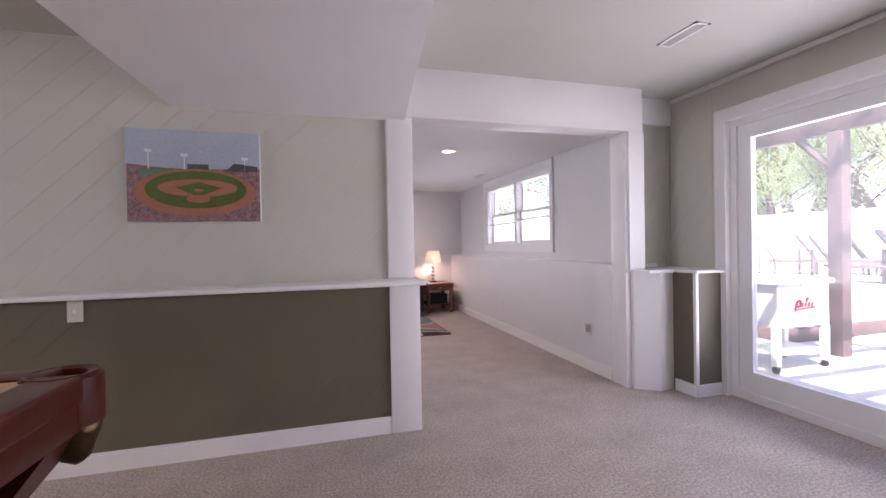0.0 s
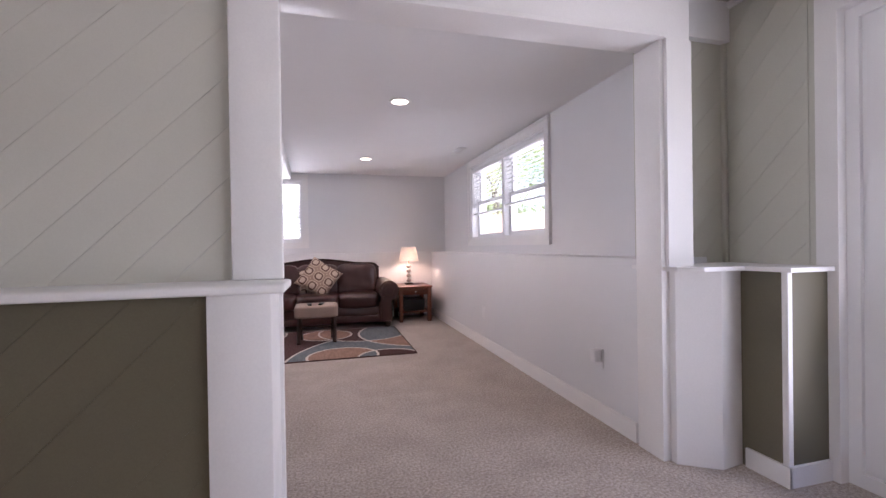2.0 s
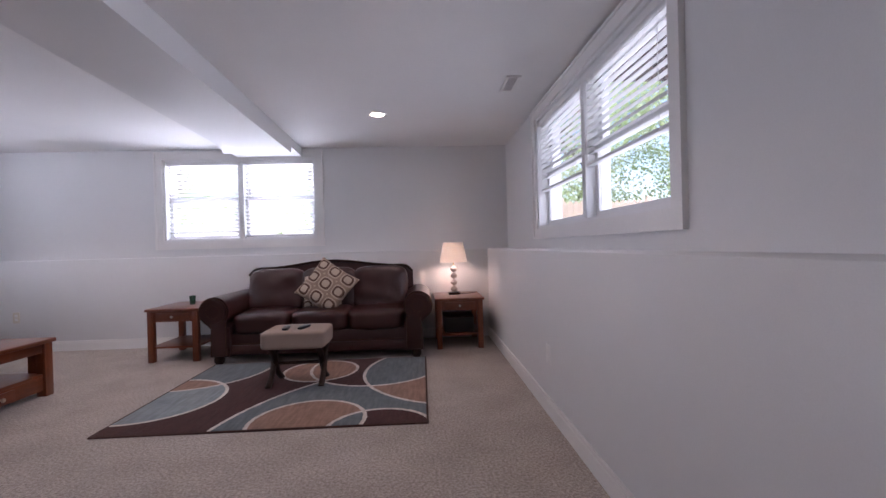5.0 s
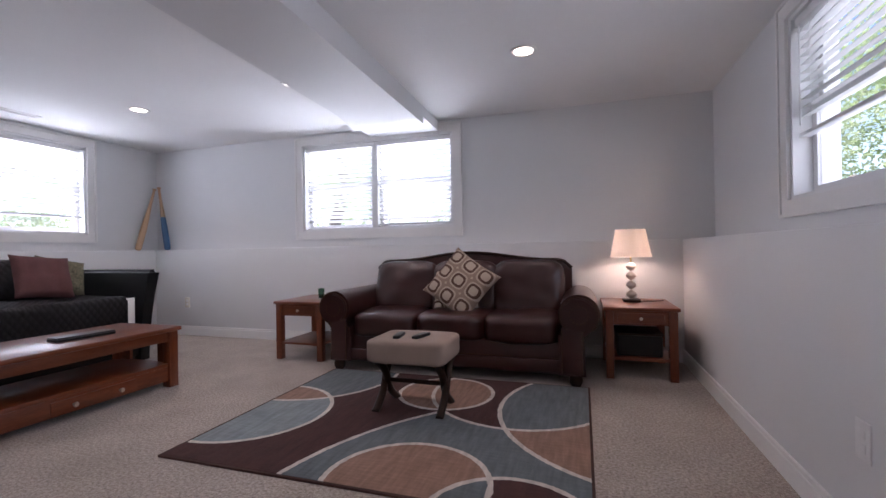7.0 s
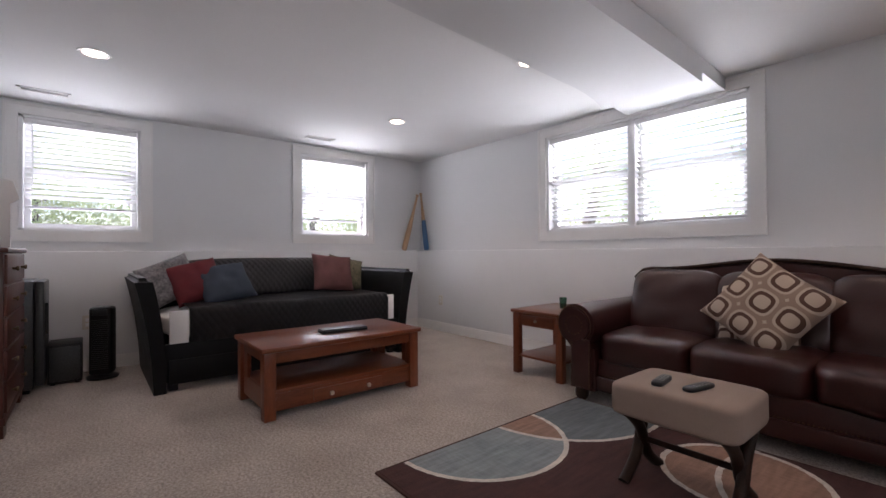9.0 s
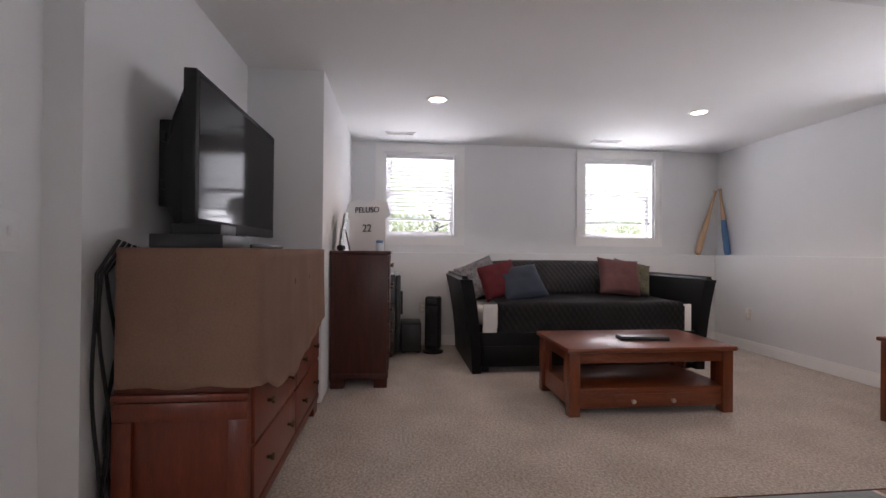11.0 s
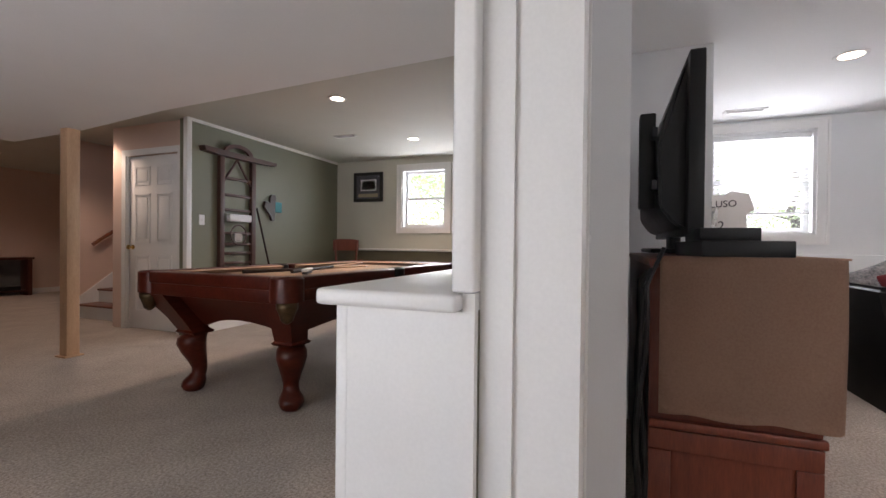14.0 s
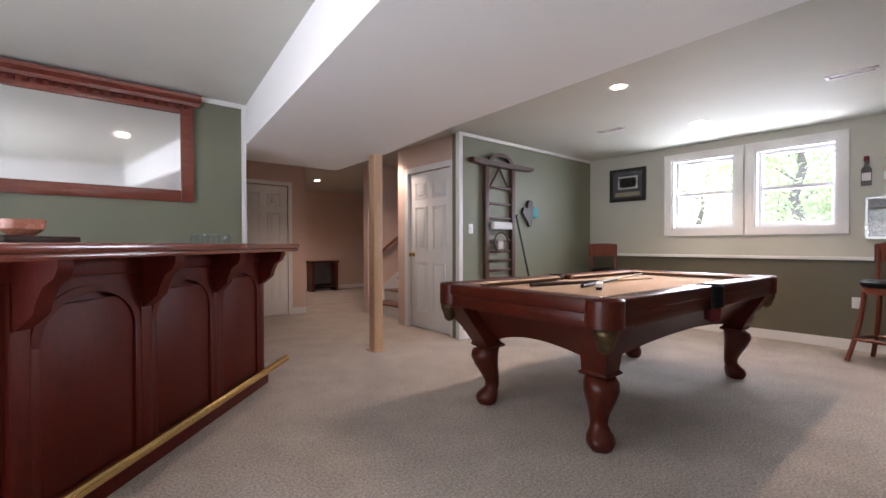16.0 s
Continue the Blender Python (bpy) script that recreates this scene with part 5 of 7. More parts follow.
# ---------------------------------------------------------------- games room: pool table
def pool_table():
    root = thing("pool_table", "dark mahogany pool table with tan cloth and claw feet", "pool table", pose(-1.59, 1.21, 0, 0, 0, -2.0))
    L, W, H = 1.265, 0.645, 0.84
    part("bed_cloth", bx(-L + 0.10, L - 0.10, -W + 0.10, W - 0.10, 0.775, 0.80, 0.002), FELT, root, "tan billiard cloth")
    part("slate", bx(-L + 0.06, L - 0.06, -W + 0.06, W - 0.06, 0.74, 0.774, 0.002), DARK_WOOD, root)
    # rails and cushions, broken at the six pockets
    p = 0.10
    for s in (-1, 1):
        for x0, x1 in ((-L + p, -0.065), (0.065, L - p)):
            a, b = sorted((s * (W - 0.125), s * W))
            part("rail", bx(x0, x1, a, b, 0.765, H, 0.012, 3), MAHOGANY, root)
            q = [(s * (W - 0.125), 0.80), (s * (W - 0.125), H - 0.004), (s * (W - 0.175), H - 0.012), (s * (W - 0.165), 0.825)]
            part("cushion", prism(bmesh.new(), q, x0 + 0.03, x1 - 0.03, "x"), FELT, root, "tan cloth cushion")
            part("rail_skirt", bx(x0 - 0.02, x1 + 0.02, *sorted((s * (W - 0.035), s * (W - 0.008))), 0.69, 0.766, 0.005), MAHOGANY, root)
            me = mesh_of("sight", bx(-0.006, 0.006, -0.006, 0.006, 0, 0.0015), PLATE)
            for k in (0.25, 0.5, 0.75):
                part("sight", me, None, root, at=pose(x0 + (x1 - x0) * k, s * (W - 0.07), H) @ pose(0, 0, 0, 0, 0, 45))
        a, b = sorted((s * (L - 0.125), s * L))
        part("rail", bx(a, b, -W + p, W - p, 0.765, H, 0.012, 3), MAHOGANY, root)
        q = [(s * (L - 0.125), 0.80), (s * (L - 0.125), H - 0.004), (s * (L - 0.175), H - 0.012), (s * (L - 0.165), 0.825)]
        part("cushion", prism(bmesh.new(), q, -W + p + 0.03, W - p - 0.03, "y"), FELT, root, "tan cloth cushion")
        part("rail_skirt", bx(*sorted((s * (L - 0.035), s * (L - 0.008))), -W + p - 0.02, W - p + 0.02, 0.69, 0.766, 0.005), MAHOGANY, root)
    # pockets
    for x, y in ((-1, -1), (-1, 1), (1, -1), (1, 1), (0, -1), (0, 1)):
        cx = x * (L - 0.075)
        cy = y * (W - (0.075 if x else 0.035))
        bm = bmesh.new()
        seg, R, r = 24, 0.095 if x else 0.075, 0.058
        rings = [[bm.verts.new((cx + rr * math.cos(2 * math.pi * i / seg), cy + rr * math.sin(2 * math.pi * i / seg), z)) for i in range(seg)] for rr, z in ((R, 0.70), (R, H - 0.008), (R - 0.012, H + 0.002), (r, H - 0.004), (r - 0.004, 0.74))]
        for a, b in zip(rings, rings[1:]):
            for i in range(seg):
                bm.faces.new((a[i], a[(i + 1) % seg], b[(i + 1) % seg], b[i]))
        pk = part("pocket", bm, LEATHER_BLACK if x == 0 else MAHOGANY, root, "dark leather-lined pocket", smooth=0.8)
        part("pocket_cup", lathe(bmesh.new(), [(0.02, 0.665), (0.05, 0.69), (0.056, 0.745)], cx, cy, 16), LEATHER_BLACK, pk)
        if x:
            bm = lathe(bmesh.new(), [(0.012, 0.575), (0.035, 0.595), (0.045, 0.63), (0.06, 0.665), (0.062, 0.70)], cx + x * 0.02, cy + y * 0.02, 14)
            for v in bm.verts:
                v.co += Vector((0.006, 0.006, 0.004)) * noise.noise(v.co * 40)
            part("pocket_shield", bm, BRONZE, pk, "ornate bronze pocket shield", smooth=2)
        else:
            part("pocket_net", lathe(bmesh.new(), [(0.015, 0.60), (0.045, 0.615), (0.05, 0.69)], cx, cy + y * 0.01, 12), RED_CLOTH, pk, "red leather pocket net")
    # cabinet with arched aprons, sloping inwards
    for s in (-1, 1):
        n = 20
        arch = [(1.02 - 2.04 * i / n, 0.435 + 0.085 * max(0, math.sin(math.pi * (0.08 + 0.84 * i / n)) - 0.25) / 0.75) for i in range(n + 1)]
        bm = prism(bmesh.new(), [(-1.14, 0.70), (1.14, 0.70), *arch], 0, 0.03, "y")
        for v in bm.verts:
            v.co.y = s * (W - 0.085 - v.co.y - 0.16 * (0.70 - v.co.z) / 0.265)
        bmesh.ops.recalc_face_normals(bm, faces=bm.faces[:])
        part("side_apron", bm, MAHOGANY, root)
        arch = [(0.44 - 0.88 * i / n, 0.435 + 0.085 * max(0, math.sin(math.pi * (0.08 + 0.84 * i / n)) - 0.25) / 0.75) for i in range(n + 1)]
        bm = prism(bmesh.new(), [(-0.52, 0.70), (0.52, 0.70), *arch], 0, 0.03, "x")
        for v in bm.verts:
            v.co.x = s * (L - 0.115 - v.co.x - 0.20 * (0.70 - v.co.z) / 0.265)
            v.co.y *= 1 - 0.06 * (0.70 - v.co.z) / 0.265
        bmesh.ops.recalc_face_normals(bm, faces=bm.faces[:])
        part("end_apron", bm, MAHOGANY, root)
    part("underframe", bx(-0.98, 0.98, -0.36, 0.36, 0.60, 0.735, 0.004), DARK_WOOD, root)
    for sx in (-1, 1):
        for sy in (-1, 1):
            # corner block and cabriole leg with a claw foot
            lx, ly = sx * 0.99, sy * 0.425
            block = [(0.075, 0.40), (0.085, 0.415), (0.07, 0.43), (0.075, 0.52), (0.095, 0.62), (0.11, 0.70)]
            bm = bmesh.new()
            rings = []
            for r, z in block:
                o = (z - 0.40) * 0.5
                rings.append([bm.verts.new((lx + sx * o + r * a, ly + sy * o * 0.7 + r * b, z)) for a, b in ((-1, -1), (1, -1), (1, 1), (-1, 1))])
            for a, b in zip(rings, rings[1:]):
                for i in range(4):
                    bm.faces.new((a[i], a[(i + 1) % 4], b[(i + 1) % 4], b[i]))
            bm.faces.new(rings[0][::-1])
            bm.faces.new(rings[-1])
            bmesh.ops.recalc_face_normals(bm, faces=bm.faces[:])
            part("corner_block", bm, MAHOGANY, root)
            prof = [(0.0, 0.075, 0.40), (0.018, 0.092, 0.37), (0.022, 0.094, 0.33), (0.012, 0.080, 0.27), (-0.004, 0.062, 0.21), (-0.014, 0.050, 0.16), (-0.014, 0.048, 0.125), (-0.004, 0.055, 0.10), (0.008, 0.068, 0.07), (0.014, 0.072, 0.04), (0.012, 0.062, 0.012), (0.012, 0.05, 0.0)]
            bm = bmesh.new()
            rings = []
            seg = 20
            for o, r, z in prof:
                ring = []
                for i in range(seg):
                    a = 2 * math.pi * i / seg
                    rr = r * (1 + (0.10 * abs(math.cos(2.5 * a)) if z < 0.09 else 0))
                    ring.append(bm.verts.new((lx + sx * o + rr * math.cos(a), ly + sy * o + rr * math.sin(a), z)))
                rings.append(ring)
            for a, b in zip(rings, rings[1:]):
                for i in range(seg):
                    bm.faces.new((a[i], a[(i + 1) % seg], b[(i + 1) % seg], b[i]))
            bm.faces.new(rings[0])
            bm.faces.new(rings[-1][::-1])
            bmesh.ops.recalc_face_normals(bm, faces=bm.faces[:])
            part("leg", bm, MAHOGANY, root, smooth=1.4)
    return root


pool_table()


def cue(p0, p1, label):
    root = thing("pool_cue", label, "pool cue", lean(p0, p1), "cues on the pool table")
    n = (Vector(p1) - Vector(p0)).length
    part("butt", rod(bmesh.new(), (0, 0, 0), (0, 0, n * 0.38), 0.0145, 0.012, 12), DARK_WOOD, root)
    part("wrap", rod(bmesh.new(), (0, 0, n * 0.38), (0, 0, n * 0.5), 0.0122, 0.0115, 12), BLACK, root)
    part("shaft", rod(bmesh.new(), (0, 0, n * 0.5), (0, 0, n * 0.985), 0.011, 0.0065, 12), PINE, root)
    part("tip", rod(bmesh.new(), (0, 0, n * 0.985), (0, 0, n), 0.0065, 0.006, 12), PAPER, root)


cue((-0.86, 0.92, 0.818), (-2.22, 1.16, 0.810), "dark-butted pool cue lying on the cloth")
cue((-1.06, 1.20, 0.818), (-2.42, 0.98, 0.835), "pool cue lying across another cue")
root = thing("table_brush", "wooden table brush on the cloth", "brush", pose(-1.14, 1.28, 0.801, 0, 0, 28))
part("back", bx(-0.13, 0.13, -0.022, 0.022, 0.02, 0.042, 0.008), PAPER, root)
part("bristles", bx(-0.11, 0.11, -0.018, 0.018, 0.0, 0.02), BLACK, root)


# ---------------------------------------------------------------- bar with brass foot rail
def bar():
    d = math.degrees(math.atan2(0.73, 0.68))
    root = thing("bar_counter", "dark mahogany bar with arched panels and brass foot rail", "bar", pose(0.42, -0.72, 0, 0, 0, d))
    # local: x along the front, y = 0 the front face, the room side at +y
    n = 2.2
    part("body", bx(0.0, n, -0.50, -0.03, 0.0, 1.07, 0.004), BAR_WOOD, root)
    part("plinth", bx(-0.02, n, -0.03, 0.022, 0, 0.105, 0.006), BAR_WOOD, root)
    part("frieze", bx(0.0, n, -0.03, 0.012, 0.975, 1.07, 0.003), BAR_WOOD, root)
    top = bx(-0.20, n, -0.55, 0.215, 1.075, 1.112, 0.012, 3)
    part("bar_top", top, BAR_TOP, root, "polished red-brown bar top")
    rim = bx(-0.195, n, 0.17, 0.205, 1.050, 1.076, 0.008)
    part("top_moulding", rim, BAR_TOP, root)
    step, x = 0.62, 0.02
    while x + 0.08 < n:
        part("stile", bx(x, x + 0.075, -0.03, 0.006, 0.105, 0.975, 0.003), BAR_WOOD, root)
        # curved bracket below the overhang
        out = [(0.0, 1.05), (0.165, 1.05), (0.165, 1.02), (0.15, 0.985), (0.11, 0.955), (0.085, 0.90), (0.075, 0.86), (0.03, 0.82), (0.0, 0.80)]
        part("corbel", prism(bmesh.new(), [(0.012 + a, z) for a, z in out], x + 0.004, x + 0.071, "x"), BAR_WOOD, root, smooth=0.6)
        if x + step < n:
            # arched frame round a recessed panel
            x0, x1 = x + 0.075, x + step
            cx, r = (x0 + x1) / 2, (x1 - x0) / 2 - 0.035
            zs = 0.72
            outer, inner = [], []
            for k in range(17):
                a = math.pi * k / 16
                outer.append((cx - (r + 0.035) * math.cos(a), zs + (0.215) * math.sin(a) ** 0.8))
                inner.append((cx - r * math.cos(a), zs + 0.185 * math.sin(a)))
            part("arch", prism(bmesh.new(), outer + inner[::-1], -0.028, 0.004, "y"), BAR_WOOD, root)
            bm = prism(bmesh.new(), [(x0, 0.972), (x1, 0.972), *[(a, z) for a, z in reversed(outer)]], -0.028, -0.002, "y")
            part("spandrel", bm, BAR_WOOD, root)
            part("arch_jamb", bx(x0, x0 + 0.035, -0.028, 0.004, 0.105, zs, 0.002), BAR_WOOD, root)
            part("arch_jamb", bx(x1 - 0.035, x1, -0.028, 0.004, 0.105, zs, 0.002), BAR_WOOD, root)
            part("panel", bx(x0 + 0.04, x1 - 0.04, -0.03, -0.006, 0.13, zs + 0.15, 0.003), BAR_WOOD, root)
        x += step
    rail = rod(bmesh.new(), (-0.15, 0.115, 0.165), (n, 0.115, 0.165), 0.026, seg=18)
    part("foot_rail", rail, BRASS, root, "polished brass foot rail")
    x = 0.03
    while x < n:
        bm = rod(bmesh.new(), (x, 0.02, 0.10), (x, 0.10, 0.155), 0.012, seg=10)
        part("rail_bracket", bm, BRASS, root)
        x += 0.93


bar()

# wall behind the bar, mirror, glasses
built("wall_bar", bx(0.36, 3.31, -1.62, -1.47, 0, CP), PAINT_GREEN, "sage green wall behind the bar", "wall")
bm = bx(0.335, 0.375, -1.64, -1.455, 0, CP, 0.004)
box(bm, 0.375, 3.31, -1.47, -1.455, CP - 0.04, CP)
built("trim_bar_corner", bm, PAINT_TRIM, "white corner board and crown strip", "trim")


def bar_mirror():
    root = thing("bar_mirror", "large framed mirror in red-brown wood on the wall", "mirror", pose(0.77, -1.47, 1.47))
    w, h = 1.75, 0.83
    part("mirror_glass", bx(0.09, w - 0.09, 0.012, 0.018, 0.09, h - 0.06), MIRROR, root)
    for name, a in (("side_frame", (0, 0.10, 0.0, h)), ("side_frame", (w - 0.10, w, 0.0, h)), ("bottom_frame", (0.10, w - 0.10, 0.0, 0.10)), ("top_frame", (0.10, w - 0.10, h - 0.08, h))):
        part(name, bx(a[0], a[1], 0.0, 0.035, a[2], a[3], 0.008), BAR_TOP, root)
    part("crown", prism(bmesh.new(), [(0.0, h), (0.045, h), (0.05, h + 0.03), (0.085, h + 0.055), (0.09, h + 0.085), (0.0, h + 0.085)], -0.05, w + 0.05, "x"), BAR_TOP, root)
    me = mesh_of("dentil", bx(-0.02, 0.02, 0.036, 0.052, h - 0.035, h, 0.006), BAR_WOOD)
    for i in range(24):
        part("dentil", me, None, root, at=pose(0.06 + i * 0.071, 0, 0))


bar_mirror()
BARM = pose(0.42, -0.72, 0, 0, 0, math.degrees(math.atan2(0.73, 0.68)))
root = tagged(new("back_shelf"), "narrow dark shelf behind the bar", "shelf")
root.matrix_basis = pose(0, 0, 0)
part("board", bx(0.45, 2.8, -1.455, -1.25, 1.02, 1.05, 0.004), BAR_WOOD, root)
part("cabinet", bx(0.50, 2.8, -1.455, -1.28, 0.0, 1.02, 0.004), BAR_WOOD, root)
for i in range(4):
    root = thing("beer_glass", "clear drinking glass behind the bar", "glass", pose(0.53 + 0.085 * i, -1.36, 1.05), "clear glasses behind the bar")
    part("cup", lathe(bmesh.new(), [(0.026, 0), (0.028, 0.01), (0.036, 0.15), (0.034, 0.15), (0.026, 0.014)], 0, 0, 18), CLEAR, root)
root = thing("tray", "dark serving tray on the bar with a copper bowl", "tray", BARM @ pose(1.62, -0.30, 1.112))
part("plate", bx(-0.17, 0.17, -0.11, 0.11, 0, 0.03, 0.008), DARK_WOOD, root)
root = thing("bowl", "copper-red glass bowl on the tray", "bowl", BARM @ pose(1.62, -0.30, 1.142))
part("shell", lathe(bmesh.new(), [(0.04, 0), (0.075, 0.03), (0.08, 0.07), (0.074, 0.07), (0.066, 0.03), (0.02, 0.01)], 0, 0, 24), surface("copper_glaze", (0.32, 0.10, 0.06), (0.55, 0.24, 0.16), 0.25, 12, 90, 0.1), root)


# ---------------------------------------------------------------- post, hall, stairs, doors
root = thing("support_post", "square bare pine support post under the soffit", "post", pose(-0.83, -1.07, 0))
part("shaft", bx(-0.052, 0.052, -0.052, 0.052, 0.0, 2.036, 0.006), PINE, root)
part("base_shim", bx(-0.075, 0.075, -0.075, 0.075, 0, 0.012, 0.002), PINE, root)

HX = -1.88
D1 = (-1.93, -1.07, 0.0, 2.05)
bm = holed(bmesh.new(), "x", HX - 0.10, HX, -2.18, -0.86, 0, CP, [D1])
built("wall_door", bm, PAINT_PEACH, "cream wall with the closet door", "wall")
bm = bmesh.new()
for a in ((HX, HX + 0.018, D1[1], D1[1] + 0.07, 0, 2.12), (HX, HX + 0.018, D1[0] - 0.07, D1[0], 0, 2.12), (HX, HX + 0.018, D1[0], D1[1], 2.05, 2.12), (HX - 0.11, HX, D1[1] - 0.012, D1[1], 0, 2.05), (HX - 0.11, HX, D1[0], D1[0] + 0.012, 0, 2.05)):
    box(bm, *a)
built("trim_door", bm, PAINT_TRIM, "white door casing", "trim")


def panel_door(name, m, w, h, label, knob_x):
    """Six-panel door; x along the leaf, front towards -y."""
    root = tagged(thing(name, label, "door", m), kind="structure")
    part("leaf", bx(0, w, 0.0, 0.035, 0.012, h, 0.002), PAINT_TRIM, root)
    pw = (w - 0.33) / 2
    for i in (0, 1):
        x0 = 0.11 + i * (pw + 0.11)
        for z0, z1 in ((0.22, 0.88), (1.02, 1.60), (1.70, h - 0.12)):
            bm = bmesh.new()
            for a in ((x0, x0 + pw, z0, z0 + 0.018), (x0, x0 + pw, z1 - 0.018, z1), (x0, x0 + 0.018, z0, z1), (x0 + pw - 0.018, x0 + pw, z0, z1)):
                box(bm, a[0], a[1], -0.007, 0.0, a[2], a[3])
            part("moulding", bm, PAINT_TRIM, root)
            part("panel", bx(x0 + 0.045, x0 + pw - 0.045, -0.006, 0.0, z0 + 0.045, z1 - 0.045, 0.005), PAINT_TRIM, root)
    part("door_handle", lathe(bmesh.new(), [(0.028, 0), (0.028, 0.006), (0.01, 0.012), (0.01, 0.035), (0.026, 0.045), (0.026, 0.062), (0.012, 0.07)], seg=18), BRASS, root, "brass door knob", pose(knob_x, 0, 0.97, 90))
    return root


panel_door("door_1", pose(HX - 0.02, D1[0] + 0.014, 0, 0, 0, 90), D1[1] - D1[0] - 0.028, 2.04, "white six-panel door with a brass knob, closed", 0.07)

# stairs rising behind the door wall
SY0, SY1 = -3.28, -2.20
built("wall_stair_near", bx(-4.7, HX - 0.10, -2.30, -2.18, 0, CP), PAINT_PEACH, "peach stair wall", "wall")
built("wall_stair_far", bx(-4.7, -2.05, -3.42, -3.28, 0, CP), PAINT_PEACH, "peach stair wall with the handrail", "wall")
stair = tagged(thing("stairs", "carpeted stairs with wooden treads and white risers", "stairs"), kind="structure")
for i in range(8):
    x = -2.12 - i * 0.25
    part("riser", bx(x - 0.02, x, SY0, -2.30, i * 0.185, (i + 1) * 0.185 - 0.025, 0.001), PAINT_TRIM, stair)
    part("tread", bx(x - 0.27, x + 0.025, SY0 + 0.02, -2.302, (i + 1) * 0.185 - 0.025, (i + 1) * 0.185, 0.006), CHERRY, stair)
bm = prism(bmesh.new(), [(-2.10, 0.0), (-2.10, 0.26), (-4.2, 1.81), (-4.2, 1.4), (-2.35, 0.0)], SY0, SY0 + 0.018, "y")
part("skirt_board", bm, PAINT_TRIM, stair)
root = thing("handrail", "reddish wooden handrail on the stair wall", "handrail")
a, b = Vector((-2.26, SY0 + 0.07, 0.99)), Vector((-4.2, SY0 + 0.07, 2.40))
b = a + (b - a) * 0.9
part("rail", rod(bmesh.new(), a, b, 0.024, seg=14), CHERRY, root)
for u in (0.08, 0.6):
    p = a + (b - a) * u
    part("bracket", rod(bmesh.new(), p, (p.x, SY0, p.z - 0.06), 0.008, seg=8), BRASS, root)

# hall past the stairs
built("wall_hall_end", bx(-5.0, 3.4, -7.35, -7.15, 0, CP), PAINT_PEACH, "peach wall at the end of the hall", "wall")
D2 = (-1.02, -0.27, 0.0, 2.03)
bm = holed(bmesh.new(), "y", -4.10, -3.98, -1.30, 3.31, 0, CP, [D2])
built("wall_hall_side", bm, PAINT_PEACH, "peach hall wall with a white door", "wall")
built("wall_hall_return", bx(-1.30, -1.18, -7.15, -4.10, 0, CP), PAINT_PEACH, "peach hall wall", "wall")
built("wall_hall_west", bx(-5.0, -4.85, -7.15, -3.42, 0, CP), PAINT_PEACH, "peach hall wall", "wall")
built("wall_west_outer", bx(-4.85, -4.7, -3.42, -0.95, 0, CP), PAINT_PEACH, "peach outer wall", "wall")
panel_door("door_2", pose(D2[0] + 0.01, -3.99, 0, 0, 0, 180) @ pose(-0.73, -0.01, 0), 0.73, 2.02, "white six-panel door in the hall, closed", 0.66)
bm = bmesh.new()
for a in ((D2[0] - 0.06, D2[0], -3.98, -3.965, 0, 2.09), (D2[1], D2[1] + 0.06, -3.98, -3.965, 0, 2.09), (D2[0], D2[1], -3.98, -3.965, 2.03, 2.09)):
    box(bm, *a)
built("trim_door_hall", bm, PAINT_TRIM, "white door casing", "trim")
bm = bx(-4.85, -1.30, -7.15, -7.134, 0, 0.10)
box(bm, -1.318, -1.302, -7.13, -4.0, 0, 0.10)
box(bm, -1.30, -1.085, -3.98, -3.966, 0, 0.10)
built("baseboard_hall", bm, PAINT_TRIM, "white baseboard in the hall", "baseboard")

root = thing("small_cabinet", "small dark wooden stand against the hall wall", "stand", pose(-3.0, -7.0, 0))
for x in (-0.30, 0.30):
    part("side_panel", bx(x - 0.035, x + 0.035, -0.12, 0.16, 0, 0.68, 0.004), CHEST_WOOD, root)
part("top", bx(-0.36, 0.36, -0.13, 0.18, 0.68, 0.72, 0.005), CHEST_WOOD, root)
part("back_panel", bx(-0.265, 0.265, -0.11, -0.09, 0.04, 0.68), surface("grey_screen_cloth", (0.10, 0.10, 0.11), (0.16, 0.16, 0.17), 0.8), root)
part("shelf", bx(-0.265, 0.265, -0.10, 0.14, 0.08, 0.10, 0.003), CHEST_WOOD, root)
part("grate", bx(-0.2, 0.2, -0.05, 0.10, 0.10, 0.18, 0.02), BLACK, root)


# ---------------------------------------------------------------- things on the games room walls
def picture(name, m, w, h, frame_w, frame_mat, label, art):
    """A framed picture on a wall; front towards -y, origin at its lower left corner."""
    root = thing(name, label, "picture", m, "")
    if frame_w:
        bm = bmesh.new()
        for a in ((0, w, 0, frame_w), (0, w, h - frame_w, h), (0, frame_w, frame_w, h - frame_w), (w - frame_w, w, frame_w, h - frame_w)):
            box(bm, a[0], a[1], -0.028, 0, a[2], a[3])
        part("picture_frame", bm, frame_mat, root)
    art(root, w, h, frame_w)
    return root


SKY_PRINT = surface("sky_print", (0.34, 0.40, 0.50), (0.48, 0.53, 0.60), 0.5, 5, 60, 0.05)
GRASS_PRINT = surface("grass_print", (0.075, 0.115, 0.022), (0.12, 0.165, 0.04), 0.5, 12, 60, 0.05)
CLAY_PRINT = surface("clay_print", (0.36, 0.14, 0.08), (0.46, 0.19, 0.115), 0.5, 12, 60, 0.05)
CROWD_PRINT = surface("speckled_stand_print", (0.06, 0.045, 0.055), (0.46, 0.27, 0.27), 0.5, 38, 130, 0.05)
DARK_PRINT = surface("dark_print", (0.05, 0.055, 0.07), (0.13, 0.12, 0.13), 0.5, 30, 90, 0.05)


